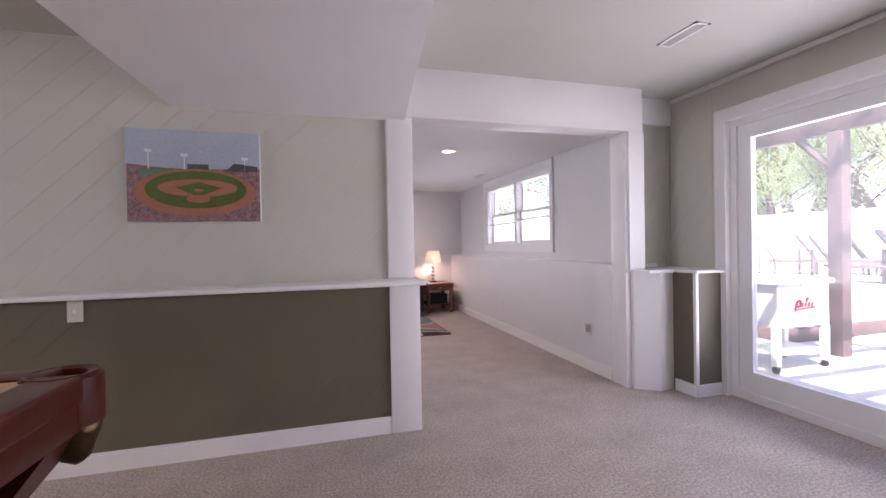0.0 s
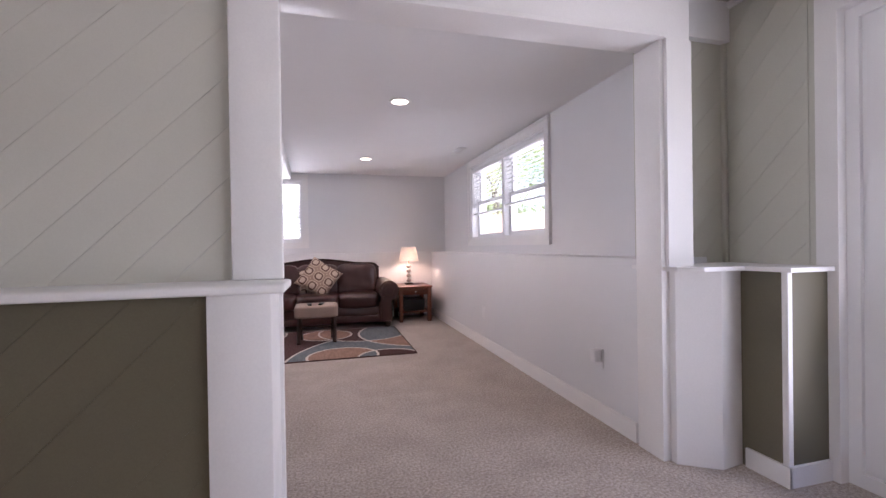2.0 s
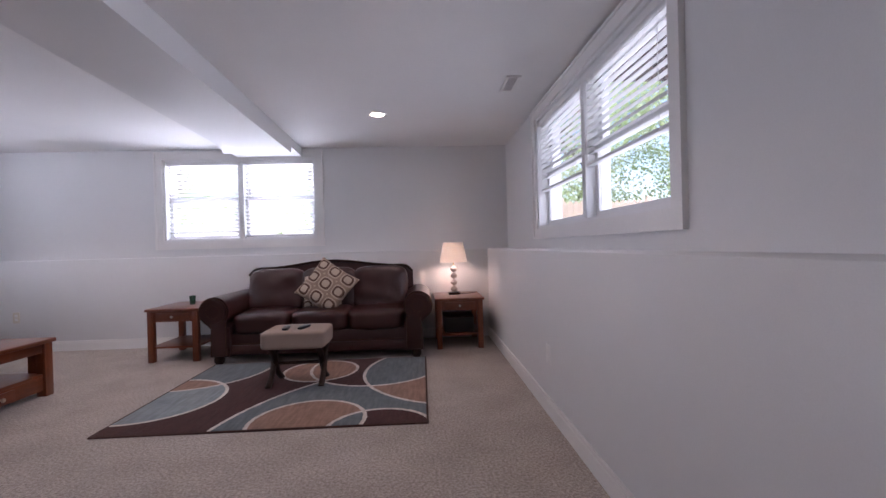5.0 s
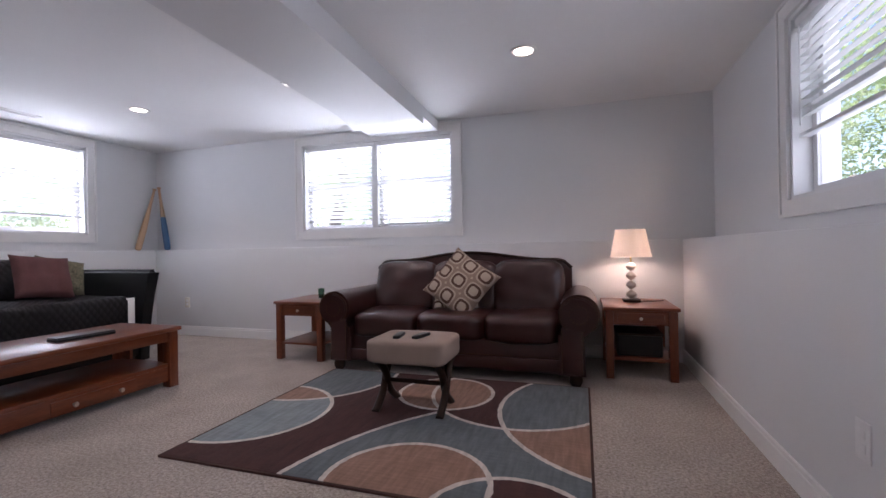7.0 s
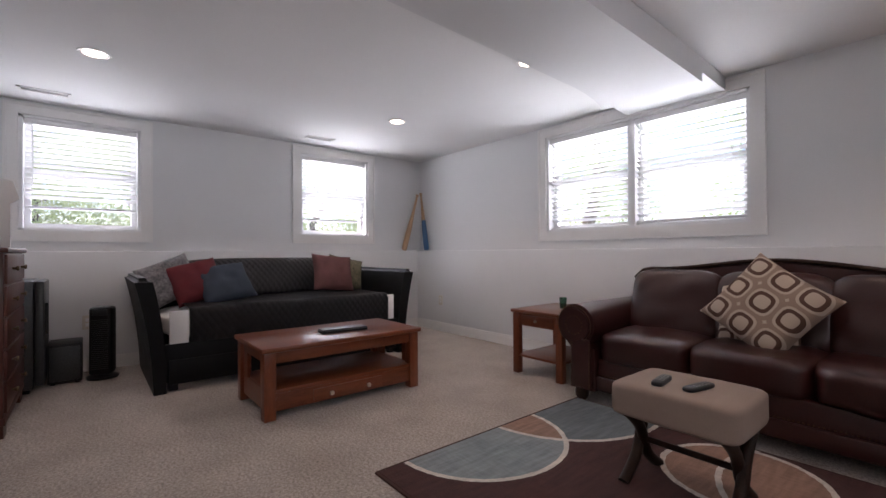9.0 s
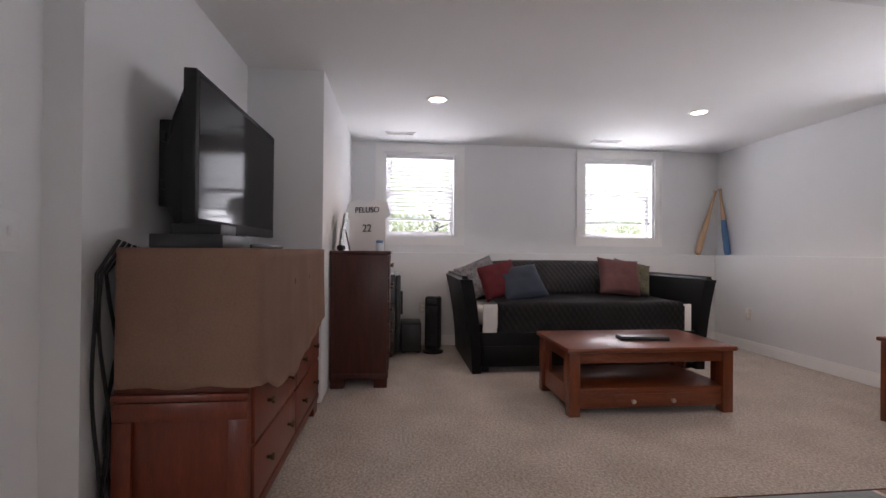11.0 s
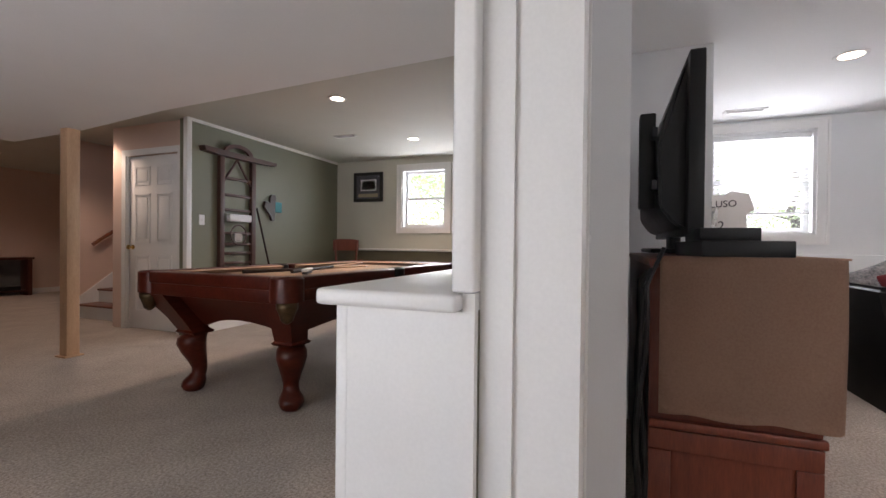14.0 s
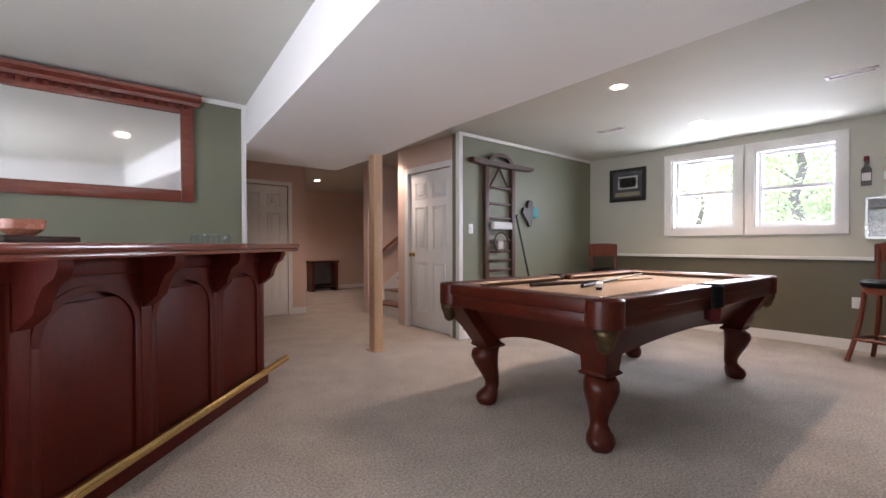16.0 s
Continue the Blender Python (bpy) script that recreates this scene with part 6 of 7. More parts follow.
def ballpark(root, w, h, fw):
    """Canvas print of an empty baseball field."""
    part("canvas", bx(0, w, -0.035, 0, 0, h, 0.004), PAPER, root)
    y = -0.0356
    def flat(name, pts, mat, lift):
        bm = prism(bmesh.new(), [(a * w, b * h) for a, b in pts], y - lift, y - lift + 0.0004, "y")
        part(name, bm, mat, root)
    def ell(cx, cy, rx, ry, a0=0, a1=360, n=40):
        return [(cx + rx * math.cos(radians(a0 + (a1 - a0) * i / n)), cy + ry * math.sin(radians(a0 + (a1 - a0) * i / n))) for i in range(n + (a1 - a0 < 360))]
    flat("sky", [(0.004, 0.58), (0.996, 0.58), (0.996, 0.997), (0.004, 0.997)], SKY_PRINT, 0.0)
    flat("grandstand", [(0.004, 0.003), (0.996, 0.003), (0.996, 0.60), (0.75, 0.585), (0.5, 0.575), (0.25, 0.585), (0.004, 0.62)], CROWD_PRINT, 0.0005)
    flat("outfield_wall", [(0.10, 0.50), (0.10, 0.565), (0.42, 0.565), (0.42, 0.50)], surface("green_wall_print", (0.10, 0.19, 0.15), (0.15, 0.26, 0.2), 0.5), 0.001)
    flat("scoreboard", [(0.44, 0.56), (0.60, 0.56), (0.60, 0.63), (0.44, 0.63)], DARK_PRINT, 0.001)
    flat("press_box", [(0.72, 0.56), (0.98, 0.56), (0.98, 0.62), (0.80, 0.65)], DARK_PRINT, 0.0012)
    flat("warning_track", ell(0.51, 0.32, 0.455, 0.255), CLAY_PRINT, 0.0015)
    flat("grass", ell(0.51, 0.352, 0.38, 0.205), GRASS_PRINT, 0.002)
    flat("infield", ell(0.52, 0.37, 0.30, 0.095), CLAY_PRINT, 0.0025)
    flat("infield_grass", [(0.52, 0.27), (0.70, 0.375), (0.53, 0.435), (0.35, 0.375)], GRASS_PRINT, 0.003)
    flat("mound", ell(0.525, 0.345, 0.035, 0.016), CLAY_PRINT, 0.0035)
    flat("plate_circle", ell(0.52, 0.25, 0.09, 0.042), CLAY_PRINT, 0.0035)
    for cx, top in ((0.16, 0.78), (0.42, 0.74), (0.88, 0.72)):
        flat("light_tower", [(cx - 0.004, 0.57), (cx + 0.004, 0.57), (cx + 0.004, top - 0.03), (cx + 0.025, top - 0.03), (cx + 0.025, top), (cx - 0.025, top), (cx - 0.025, top - 0.03), (cx - 0.004, top - 0.03)], PAPER, 0.0012)


picture("canvas_print", at_wall(-0.755, 3.245, 1.343, NORTH), 0.725, 0.55, 0, None, "canvas print of a baseball field on the wall", ballpark)


def matted(mat_col, blocks):
    def art(root, w, h, fw):
        part("mat_board", bx(fw, w - fw, -0.016, -0.004, fw, h - fw), mat_col, root)
        for (x0, x1, z0, z1), col in blocks:
            part("photo", bx(x0 * w, x1 * w, -0.0185, -0.0162, z0 * h, z1 * h), col, root)
        pane = part("pane", bx(fw, w - fw, -0.022, -0.020, fw, h - fw), GLASS, root)
        pane.visible_shadow = False
    return art


BLACK_FRAME = surface("black_frame", (0.014, 0.012, 0.010), (0.03, 0.026, 0.022), 0.35, 12, 90, 0.05)
SILVER_FRAME = surface("silver_frame", (0.42, 0.43, 0.43), (0.55, 0.56, 0.56), 0.3, 12, 90, 0.05, metal=0.8)
GOLD_PRINT = surface("tan_print", (0.30, 0.25, 0.16), (0.40, 0.34, 0.24), 0.5, 12, 60)
WW = -4.62
picture("framed_photo", at_wall(WW, -0.52, 1.73, WEST), 0.54, 0.48, 0.05, BLACK_FRAME, "black framed photograph with a dark mat", matted(DARK_PRINT, [((0.24, 0.78, 0.38, 0.76), PAPER), ((0.28, 0.74, 0.42, 0.72), GREY_PRINT), ((0.16, 0.84, 0.16, 0.28), GOLD_PRINT)]))
picture("framed_collage", at_wall(WW, 2.54, 1.70, WEST), 0.44, 0.53, 0.025, BLACK_FRAME, "black framed collage of photographs", matted(DARK_PRINT, [((0.10, 0.46, 0.55, 0.90), PAPER), ((0.54, 0.90, 0.62, 0.92), GREY_PRINT), ((0.54, 0.90, 0.10, 0.52), PAPER), ((0.10, 0.46, 0.32, 0.48), GREY_PRINT), ((0.10, 0.46, 0.10, 0.26), GOLD_PRINT)]))
picture("framed_poster", at_wall(WW, 2.26, 1.155, WEST), 0.54, 0.425, 0.02, SILVER_FRAME, "silver framed black-and-white stadium picture", matted(GREY_PRINT, [((0.06, 0.94, 0.60, 0.92), GREY_PRINT), ((0.10, 0.90, 0.70, 0.76), GOLD_PRINT), ((0.34, 0.66, 0.08, 0.34), PAPER), ((0.38, 0.62, 0.12, 0.28), DARK_PRINT)]))
for y, mat, label in ((2.225, surface("dark_bottle_print", (0.03, 0.03, 0.03), (0.10, 0.09, 0.08), 0.3), "dark bottle-shaped wall plaque"), (2.385, surface("pale_bottle_print", (0.50, 0.42, 0.40), (0.60, 0.52, 0.5), 0.3), "pale bottle-shaped wall plaque")):
    root = thing("bottle_plaque", label, "wall plaque", at_wall(WW, y, 1.70, WEST), "bottle plaques")
    part("bottle", prism(bmesh.new(), [(0, 0), (0.08, 0), (0.08, 0.17), (0.055, 0.205), (0.055, 0.25), (0.025, 0.25), (0.025, 0.205), (0, 0.17)], -0.02, 0, "y"), mat, root)
    part("cap", bx(0.02, 0.06, -0.021, 0, 0.25, 0.30, 0.004), RED_CLOTH, root)
    part("bottle_label", bx(0.006, 0.074, -0.0215, -0.0202, 0.05, 0.13), PAPER, root)


RACK_WOOD = wood_material("antique_red_brown_wood", (0.034, 0.012, 0.008), (0.085, 0.030, 0.018), (10, 10, 1.5), 0.5, 0.05)


def wall_rack():
    """Ladder-like antique rack with an arched crest, on the green wall."""
    root = thing("ladder_rack", "dark antique ladder-shaped rack hung on the green wall", "wall rack", at_wall(-2.20, -0.858, 0.45, SOUTH))
    w, h = 0.54, 1.72
    for x in (0.0, w - 0.055):
        part("stile", bx(x, x + 0.068, -0.055, -0.004, 0, h - 0.10, 0.006), RACK_WOOD, root)
    for z in (0.06, 0.24, 0.34, 0.46, 0.57, 0.70, 0.98, 1.16, 1.36):
        part("rung", bx(0.055, w - 0.055, -0.04, -0.015, z - 0.017, z + 0.017, 0.005), RACK_WOOD, root)
    bm = prism(bmesh.new(), [(-0.25, h - 0.05), (-0.23, h - 0.10), (-0.05, h - 0.115), (w + 0.05, h - 0.115), (w + 0.32, h - 0.10), (w + 0.34, h - 0.06)], -0.10, -0.004, "y")
    part("crest_shelf", bm, RACK_WOOD, root)
    arch = [(w / 2 - 0.22 * math.cos(radians(a)), h - 0.06 + 0.12 * math.sin(radians(a))) for a in range(0, 181, 12)]
    arch += [(w / 2 + 0.16 * math.cos(radians(a)), h - 0.06 + 0.075 * math.sin(radians(a))) for a in range(0, 181, 12)]
    part("arched_crest", prism(bmesh.new(), arch, -0.07, -0.03, "y"), CHEST_WOOD, root)
    for s in (0, 1):
        x0, x1 = (0.06, w / 2) if s == 0 else (w - 0.06, w / 2)
        part("brace", rod(bmesh.new(), (x0, -0.03, 1.30), (x1, -0.03, h - 0.12), 0.014, seg=8), RACK_WOOD, root)
    part("parcel", bx(0.10, 0.44, -0.10, -0.042, 0.84, 0.93, 0.01), PAPER, root, "pale folded parcel on a rung")
    bm = bmesh.new()
    for k in range(26):
        a0, a1 = 2 * math.pi * k / 26, 2 * math.pi * (k + 1) / 26
        rod(bm, (0.27 + 0.12 * math.cos(a0), -0.06, 0.68 + 0.12 * math.sin(a0)), (0.27 + 0.12 * math.cos(a1), -0.06, 0.68 + 0.12 * math.sin(a1)), 0.008, seg=6, caps=False)
    part("hoop", bm, RACK_WOOD, root, smooth=2)
    part("plaque", bx(0.20, 0.32, -0.07, -0.05, 0.60, 0.70, 0.02), surface("pale_pottery", (0.4, 0.36, 0.34), (0.55, 0.5, 0.48), 0.6), root, "pale round ornament in the hoop")


wall_rack()
root = thing("wooden_cane", "dark wooden stick leaning on the green wall", "stick", lean((-3.02, -0.62, 0.0), (-2.80, -0.84, 1.50)))
part("shaft", rod(bmesh.new(), (0, 0, 0), (0, 0, 1.5), 0.014, 0.011, 10), DARK_WOOD, root)
part("handle", rod(bmesh.new(), (-0.05, 0, 1.5), (0.07, 0, 1.505), 0.013, seg=10), DARK_WOOD, root)
root = thing("wall_ornament", "dark and turquoise hanging ornament on the green wall", "ornament", at_wall(-3.08, -0.858, 1.36, SOUTH))
part("body", prism(bmesh.new(), [(-0.05, 0.05), (-0.16, 0.16), (-0.14, 0.23), (-0.05, 0.22), (-0.05, 0.29), (-0.02, 0.33), (0.03, 0.33), (0.05, 0.29), (0.04, 0.22), (0.03, 0.05), (0.02, -0.02), (-0.02, -0.02)], -0.04, -0.004, "y"), DARK_WOOD, root)
part("banner", bx(0.03, 0.17, -0.035, -0.008, 0.10, 0.24, 0.006), surface("turquoise_cloth", (0.05, 0.24, 0.27), (0.09, 0.33, 0.36), 0.7), root, "turquoise cloth")


def bar_stool(m, label):
    root = thing("bar_stool", label, "bar stool", m, "bar stools")
    part("seat", lathe(bmesh.new(), [(0.17, 0.70), (0.195, 0.715), (0.20, 0.745), (0.18, 0.765), (0.08, 0.775)], seg=28), LEATHER_BLACK, root, "black padded round seat")
    part("seat_ring", lathe(bmesh.new(), [(0.175, 0.64), (0.18, 0.66), (0.18, 0.70), (0.16, 0.70)], seg=28), DRESSER_WOOD, root)
    for sx in (-1, 1):
        for sy in (-1, 1):
            pts = []
            for k in range(8):
                u = k / 7
                e = 0.125 + 0.085 * (1 - u) ** 1.6
                pts.append((sx * e, sy * e, 0.66 * u))
            bm = tube(bmesh.new(), pts, 0.021, 8)
            part("leg", bm, DRESSER_WOOD, root, smooth=1.2)
    for a, b in (((-1, -1), (1, -1)), ((1, -1), (1, 1)), ((1, 1), (-1, 1)), ((-1, 1), (-1, -1))):
        part("foot_rest", rod(bmesh.new(), (a[0] * 0.175, a[1] * 0.175, 0.21), (b[0] * 0.175, b[1] * 0.175, 0.21), 0.016, seg=10), DRESSER_WOOD, root)
    for s in (-1, 1):
        part("back_post", rod(bmesh.new(), (s * 0.15, 0.14, 0.66), (s * 0.17, 0.21, 1.09), 0.018, 0.016, 10), DRESSER_WOOD, root)
    part("top_rail", prism(bmesh.new(), [(-0.20, 0.93), (0.20, 0.93), (0.20, 1.10), (0.10, 1.115), (-0.10, 1.115), (-0.20, 1.10)], 0.195, 0.222, "y"), DRESSER_WOOD, root)


bar_stool(pose(-4.10, 2.47, 0, 0, 0, 70), "red-brown wooden bar stool with a black seat near the hearth")
bar_stool(pose(-4.15, -0.34, 0, 0, 0, 130), "red-brown wooden bar stool in the corner behind the pool table")


# ---------------------------------------------------------------- brick chimney breast and hearth
BX0, BX1, BY0 = -3.70, -2.04, 2.97
chim = tagged(thing("chimney_breast", "red brick chimney breast", "fireplace"), kind="structure")
part("core", bx(BX0 + 0.006, BX1 - 0.006, BY0 + 0.006, 3.25, 0, 2.31), MORTAR, chim)
built("trim_chimney", bx(BX0 - 0.03, BX1 + 0.03, BY0 - 0.03, 3.25, 2.31, CP), PAINT_TRIM, "white trim above the bricks", "trim")
hearth = thing("hearth", "raised brick hearth with a grey slab", "hearth")
part("core", bx(-3.74, -1.95, 2.66, 3.0, 0, 0.10), MORTAR, hearth)
part("slab", bx(-3.76, -1.935, 2.645, 2.998, 0.10, 0.145, 0.006), STONE, hearth)

# ---------------------------------------------------------------- patio door
def patio_door():
    m = pose(3.31, DOOR[1], 0, 0, 0, -90)
    root = tagged(thing("patio_door", "white sliding glass patio door", "door", m), kind="structure")
    w, h = DOOR[1] - DOOR[0], DOOR[3]
    bm = bmesh.new()
    for a in ((-0.09, 0.0, -0.05, 0.0, 0.0, h + 0.09), (w, w + 0.09, -0.05, 0.0, 0.0, h + 0.09), (0.0, w, -0.05, 0.0, h, h + 0.09)):
        box(bm, *a)
    part("casing", bm, PAINT_TRIM, root)
    bm = bmesh.new()
    for a in ((0.0, 0.05, 0.0, 0.15, 0.0, h), (w - 0.05, w, 0.0, 0.15, 0.0, h), (0.05, w - 0.05, 0.0, 0.15, h - 0.05, h), (0.05, w - 0.05, 0.0, 0.15, -0.02, 0.06)):
        box(bm, *a)
    part("door_frame", bm, SASH, root)
    half = (w - 0.10) / 2
    for i, y in ((0, 0.02), (1, 0.07)):
        x0 = 0.05 + i * (half - 0.04)
        x1 = x0 + half + 0.04
        bm = bmesh.new()
        for a in ((x0, x0 + 0.10, 0.06, h - 0.05), (x1 - 0.10, x1, 0.06, h - 0.05), (x0 + 0.10, x1 - 0.10, 0.06, 0.21), (x0 + 0.10, x1 - 0.10, h - 0.15, h - 0.05)):
            box(bm, a[0], a[1], y, y + 0.045, a[2], a[3])
        leaf = part("leaf", bm, SASH, root)
        pane = part("pane", bx(x0 + 0.10, x1 - 0.10, y + 0.018, y + 0.026, 0.21, h - 0.15), DOOR_GLASS, leaf)
        pane.visible_shadow = False


patio_door()
built("trim_crown_patio", bx(3.285, 3.31, -1.4, 3.44, CP - 0.035, CP, 0.004), PAINT_TRIM, "thin crown strip under the ceiling", "trim")
built("trim_recess_bead", bx(3.285, 3.31, 3.415, 3.44, CAP, CP - 0.035, 0.004), PAINT_SAGE, "painted corner bead", "trim")

# ---------------------------------------------------------------- outdoors
GRASS = surface("lawn_grass", (0.07, 0.115, 0.025), (0.15, 0.20, 0.06), 0.95, 3, 60, 0.6, dist=0.02)
CONCRETE = surface("pale_concrete", (0.50, 0.49, 0.47), (0.62, 0.61, 0.58), 0.9, 3, 90, 0.2)
LEAF = thin_material("green_leaves", (0.40, 0.52, 0.22), 0.55, 0.6)
LEAF2 = thin_material("light_green_leaves", (0.54, 0.63, 0.34), 0.55, 0.6)
BARK = surface("tree_bark", (0.07, 0.055, 0.042), (0.14, 0.11, 0.085), 0.95, 14, 80, 0.7)
FENCE_W = surface("pale_fence_boards", (0.55, 0.52, 0.47), (0.68, 0.65, 0.60), 0.7, 4, 60, 0.2)
FENCE_T = surface("weathered_fence", (0.34, 0.27, 0.20), (0.46, 0.38, 0.29), 0.85, 5, 60, 0.3)
WHITE_METAL = surface("white_enamel", (0.72, 0.72, 0.71), (0.80, 0.80, 0.79), 0.3, 6, 90, 0.03)
DARK_DECK = surface("brown_stained_timber", (0.075, 0.052, 0.048), (0.14, 0.10, 0.09), 0.7, 6, 60, 0.3, (1, 8, 8))
SLING = surface("blue_grey_slats", (0.10, 0.115, 0.14), (0.16, 0.18, 0.21), 0.7, 6, 200, 0.1)
LOGO_RED = surface("red_paint", (0.50, 0.03, 0.04), (0.60, 0.05, 0.06), 0.4, 6, 90, 0.0)


def ground_height(x, y):
    """Level with the patio on the east side, up at window-sill height behind and to the west."""
    up = 0.0
    if y > 8.4:
        up = 0.92
    if x < -3.2 and y > -1.2:
        up = 0.92
    if x > 3.3 and y > 8.4:
        up = max(0.0, min(0.92, (6.0 - x) * 0.4))
    return -0.10 + up


def ground():
    bm = bmesh.new()
    xs = sorted({-400, -150, -60, -30, -15, -9, -6, -4.85, -4.8, -4, -3.3, -3.2, -1, 1, 3.2, 3.45, 4, 5, 6, 7, 9, 12, 18, 30, 60, 150, 400})
    ys = sorted({-400, -150, -60, -30, -15, -8.3, -4, -1.3, -1.1, 1, 3, 5, 7, 8.3, 8.45, 9, 11, 14, 20, 35, 70, 150, 400})
    grid = []
    for y in ys:
        row = []
        for x in xs:
            inside = -4.9 < x < 3.4 and -8.4 < y < 8.4
            z = -0.4 if inside else ground_height(x, y)
            if -4.9 < x < -3.19 and 3.4 < y < 8.4:
                z = 0.82 if x < -3.21 else -0.4
            row.append(bm.verts.new((x, y, z)))
        grid.append(row)
    for j in range(len(ys) - 1):
        for i in range(len(xs) - 1):
            bm.faces.new((grid[j][i], grid[j][i + 1], grid[j + 1][i + 1], grid[j + 1][i]))
    built("ground", bm, GRASS, "green lawn round the house", "ground", smooth=0)


ground()
built("pavement_patio", bx(3.46, 16.9, -3.0, 16.0, -0.16, -0.075), CONCRETE, "pale sunlit concrete patio", "patio")


def board_fence(m, n, w, h, mat, label, point=0.0, gap=0.006, posts=8):
    root = thing("board_fence", label, "fence", m)
    out = [(0, 0), (w - gap, 0), (w - gap, h - point), ((w - gap) / 2, h), (0, h - point)] if point else [(0, 0), (w - gap, 0), (w - gap, h), (0, h)]
    me = mesh_of("board", prism(bmesh.new(), out, 0, 0.018, "y"), mat)
    for i in range(n):
        part("board", me, None, root, at=pose(i * w, 0, random.uniform(-0.006, 0.006)))
    for z in (0.3, h - 0.3):
        part("rail", bx(0, n * w, 0.018, 0.06, z, z + 0.08), mat, root)
    me = mesh_of("post", bx(-0.05, 0.05, -0.03, 0.07, 0, h + 0.06, 0.006), mat)
    for i in range(posts + 1):
        part("post", me, None, root, at=pose(i * n * w / posts, 0, 0))


board_fence(pose(17.0, 24.0, -0.1, 0, 0, -90), 165, 0.17, 2.2, FENCE_W, "pale board fence along the far side of the patio")
board_fence(pose(3.2, 13.6, 0.3, 0, 0, 0), 60, 0.145, 1.75, FENCE_T, "weathered picket fence behind the house", 0.09)


def leaf_clump(seed, r, n, size, mat_name, mat):
    """A ragged clump of small leaves, as one mesh."""
    rnd = random.Random(seed)
    verts, faces = [], []
    for i in range(n):
        while True:
            p = Vector((rnd.uniform(-1, 1), rnd.uniform(-1, 1), rnd.uniform(-0.75, 0.75)))
            if p.length < 1:
                break
        p *= r
        a = Vector((rnd.uniform(-1, 1), rnd.uniform(-1, 1), rnd.uniform(-0.5, 0.5))).normalized() * size * rnd.uniform(0.6, 1.3)
        b = a.cross(Vector((rnd.uniform(-1, 1), rnd.uniform(-1, 1), rnd.uniform(-1, 1)))).normalized() * size * 0.42
        k = len(verts)
        verts += [p - a, p + b, p + a, p - b]
        faces.append((k, k + 1, k + 2, k + 3))
    me = bpy.data.meshes.new(mat_name)
    me.from_pydata(verts, [], faces)
    me.materials.append(mat)
    return me


CLUMPS = [leaf_clump(s, 0.95, 430, 0.062, "leaves", m) for s, m in ((1, LEAF), (2, LEAF2), (3, LEAF), (4, LEAF2))]


def tree(x, y, h, r, seed, clumps=22, low=0.3):
    rnd = random.Random(seed)
    z0 = ground_height(x, y) - 0.05
    root = thing("tree", "leafy green deciduous tree beyond the fence", "tree", pose(x, y, z0), "trees round the garden")
    pts = [(rnd.uniform(-0.12, 0.12) * k, rnd.uniform(-0.12, 0.12) * k, h * 0.85 * k / 7) for k in range(8)]
    bm = tube(bmesh.new(), pts, [(0.05 + h * 0.018) * (1 - k / 8.2) for k in range(8)], 9)
    part("trunk", bm, BARK, root, smooth=2)
    for k in range(clumps):
        a = rnd.uniform(0, 2 * math.pi)
        u = rnd.uniform(low, 1.0)
        d = r * (0.35 + 0.65 * rnd.random()) * (1.05 - 0.55 * abs(u - 0.55))
        c = Vector((d * math.cos(a), d * math.sin(a), h * u))
        if k % 3 == 0:
            part("limb", rod(bmesh.new(), (0, 0, h * u * 0.72), c, 0.045, 0.012, 6, False), BARK, root, smooth=2)
        s = rnd.uniform(0.7, 1.35) * r / 2.2
        part("crown", CLUMPS[rnd.randrange(4)], None, root, at=pose(c.x, c.y, c.z, rnd.uniform(0, 360), 0, rnd.uniform(0, 360)) @ Matrix.Diagonal((s, s, s, 1)))


rt = random.Random(5)
for i in range(13):
    tree(19.5 + rt.uniform(0, 5), -4 + i * 2.3 + rt.uniform(-0.6, 0.6), rt.uniform(7, 10), rt.uniform(2.3, 3.2), 100 + i, 24, 0.22)
for i in range(6):
    tree(-8 + i * 3.2 + rt.uniform(-0.5, 0.5), 14.8 + rt.uniform(0, 4), rt.uniform(5.5, 8), rt.uniform(2.2, 3.0), 200 + i, 18, 0.12)
for i in range(9):
    tree(-13.5 - rt.uniform(0, 4.5), -3.2 + i * 1.75 + rt.uniform(-0.5, 0.5), rt.uniform(5, 8), rt.uniform(2.2, 3.0), 300 + i, 20, 0.06)
for i in range(22):
    tree(19.0 + rt.uniform(0, 9), 5.5 + i * 0.75 + rt.uniform(-0.4, 0.4), rt.uniform(8, 12), rt.uniform(1.2, 1.9), 500 + i, 11, 0.34)
# Two added trees, set here to keep the sun off the west windows.
tree(-6.2, 2.6, 7.5, 2.6, 410, 34, 0.45)
tree(-6.3, -0.9, 6.8, 2.3, 411, 40, 0.40)
tree(9.6, 15.2, 8.0, 2.4, 400, 26, 0.28)
tree(6.8, 16.4, 7.5, 2.3, 401, 26, 0.28)
tree(12.6, 16.6, 8.5, 2.5, 402, 26, 0.28)

# covered terrace outside the glass door
perg = thing("pergola", "brown stained timber pergola over the patio", "pergola")
for y in (3.55, 0.2):
    part("post", bx(5.55, 5.69, y - 0.07, y + 0.07, -0.076, 2.30, 0.008), DARK_DECK, perg)
part("front_beam", bx(5.57, 5.67, -1.2, 7.2, 2.30, 2.48, 0.006), DARK_DECK, perg)
part("ledger", bx(3.47, 3.55, -1.2, 7.2, 2.42, 2.58, 0.006), DARK_DECK, perg)
me = mesh_of("rafter", bx(3.55, 6.0, -0.025, 0.025, 2.48, 2.62, 0.004), DARK_DECK)
for i in range(18):
    part("rafter", me, None, perg, at=pose(0, -1.1 + i * 0.48, 0))
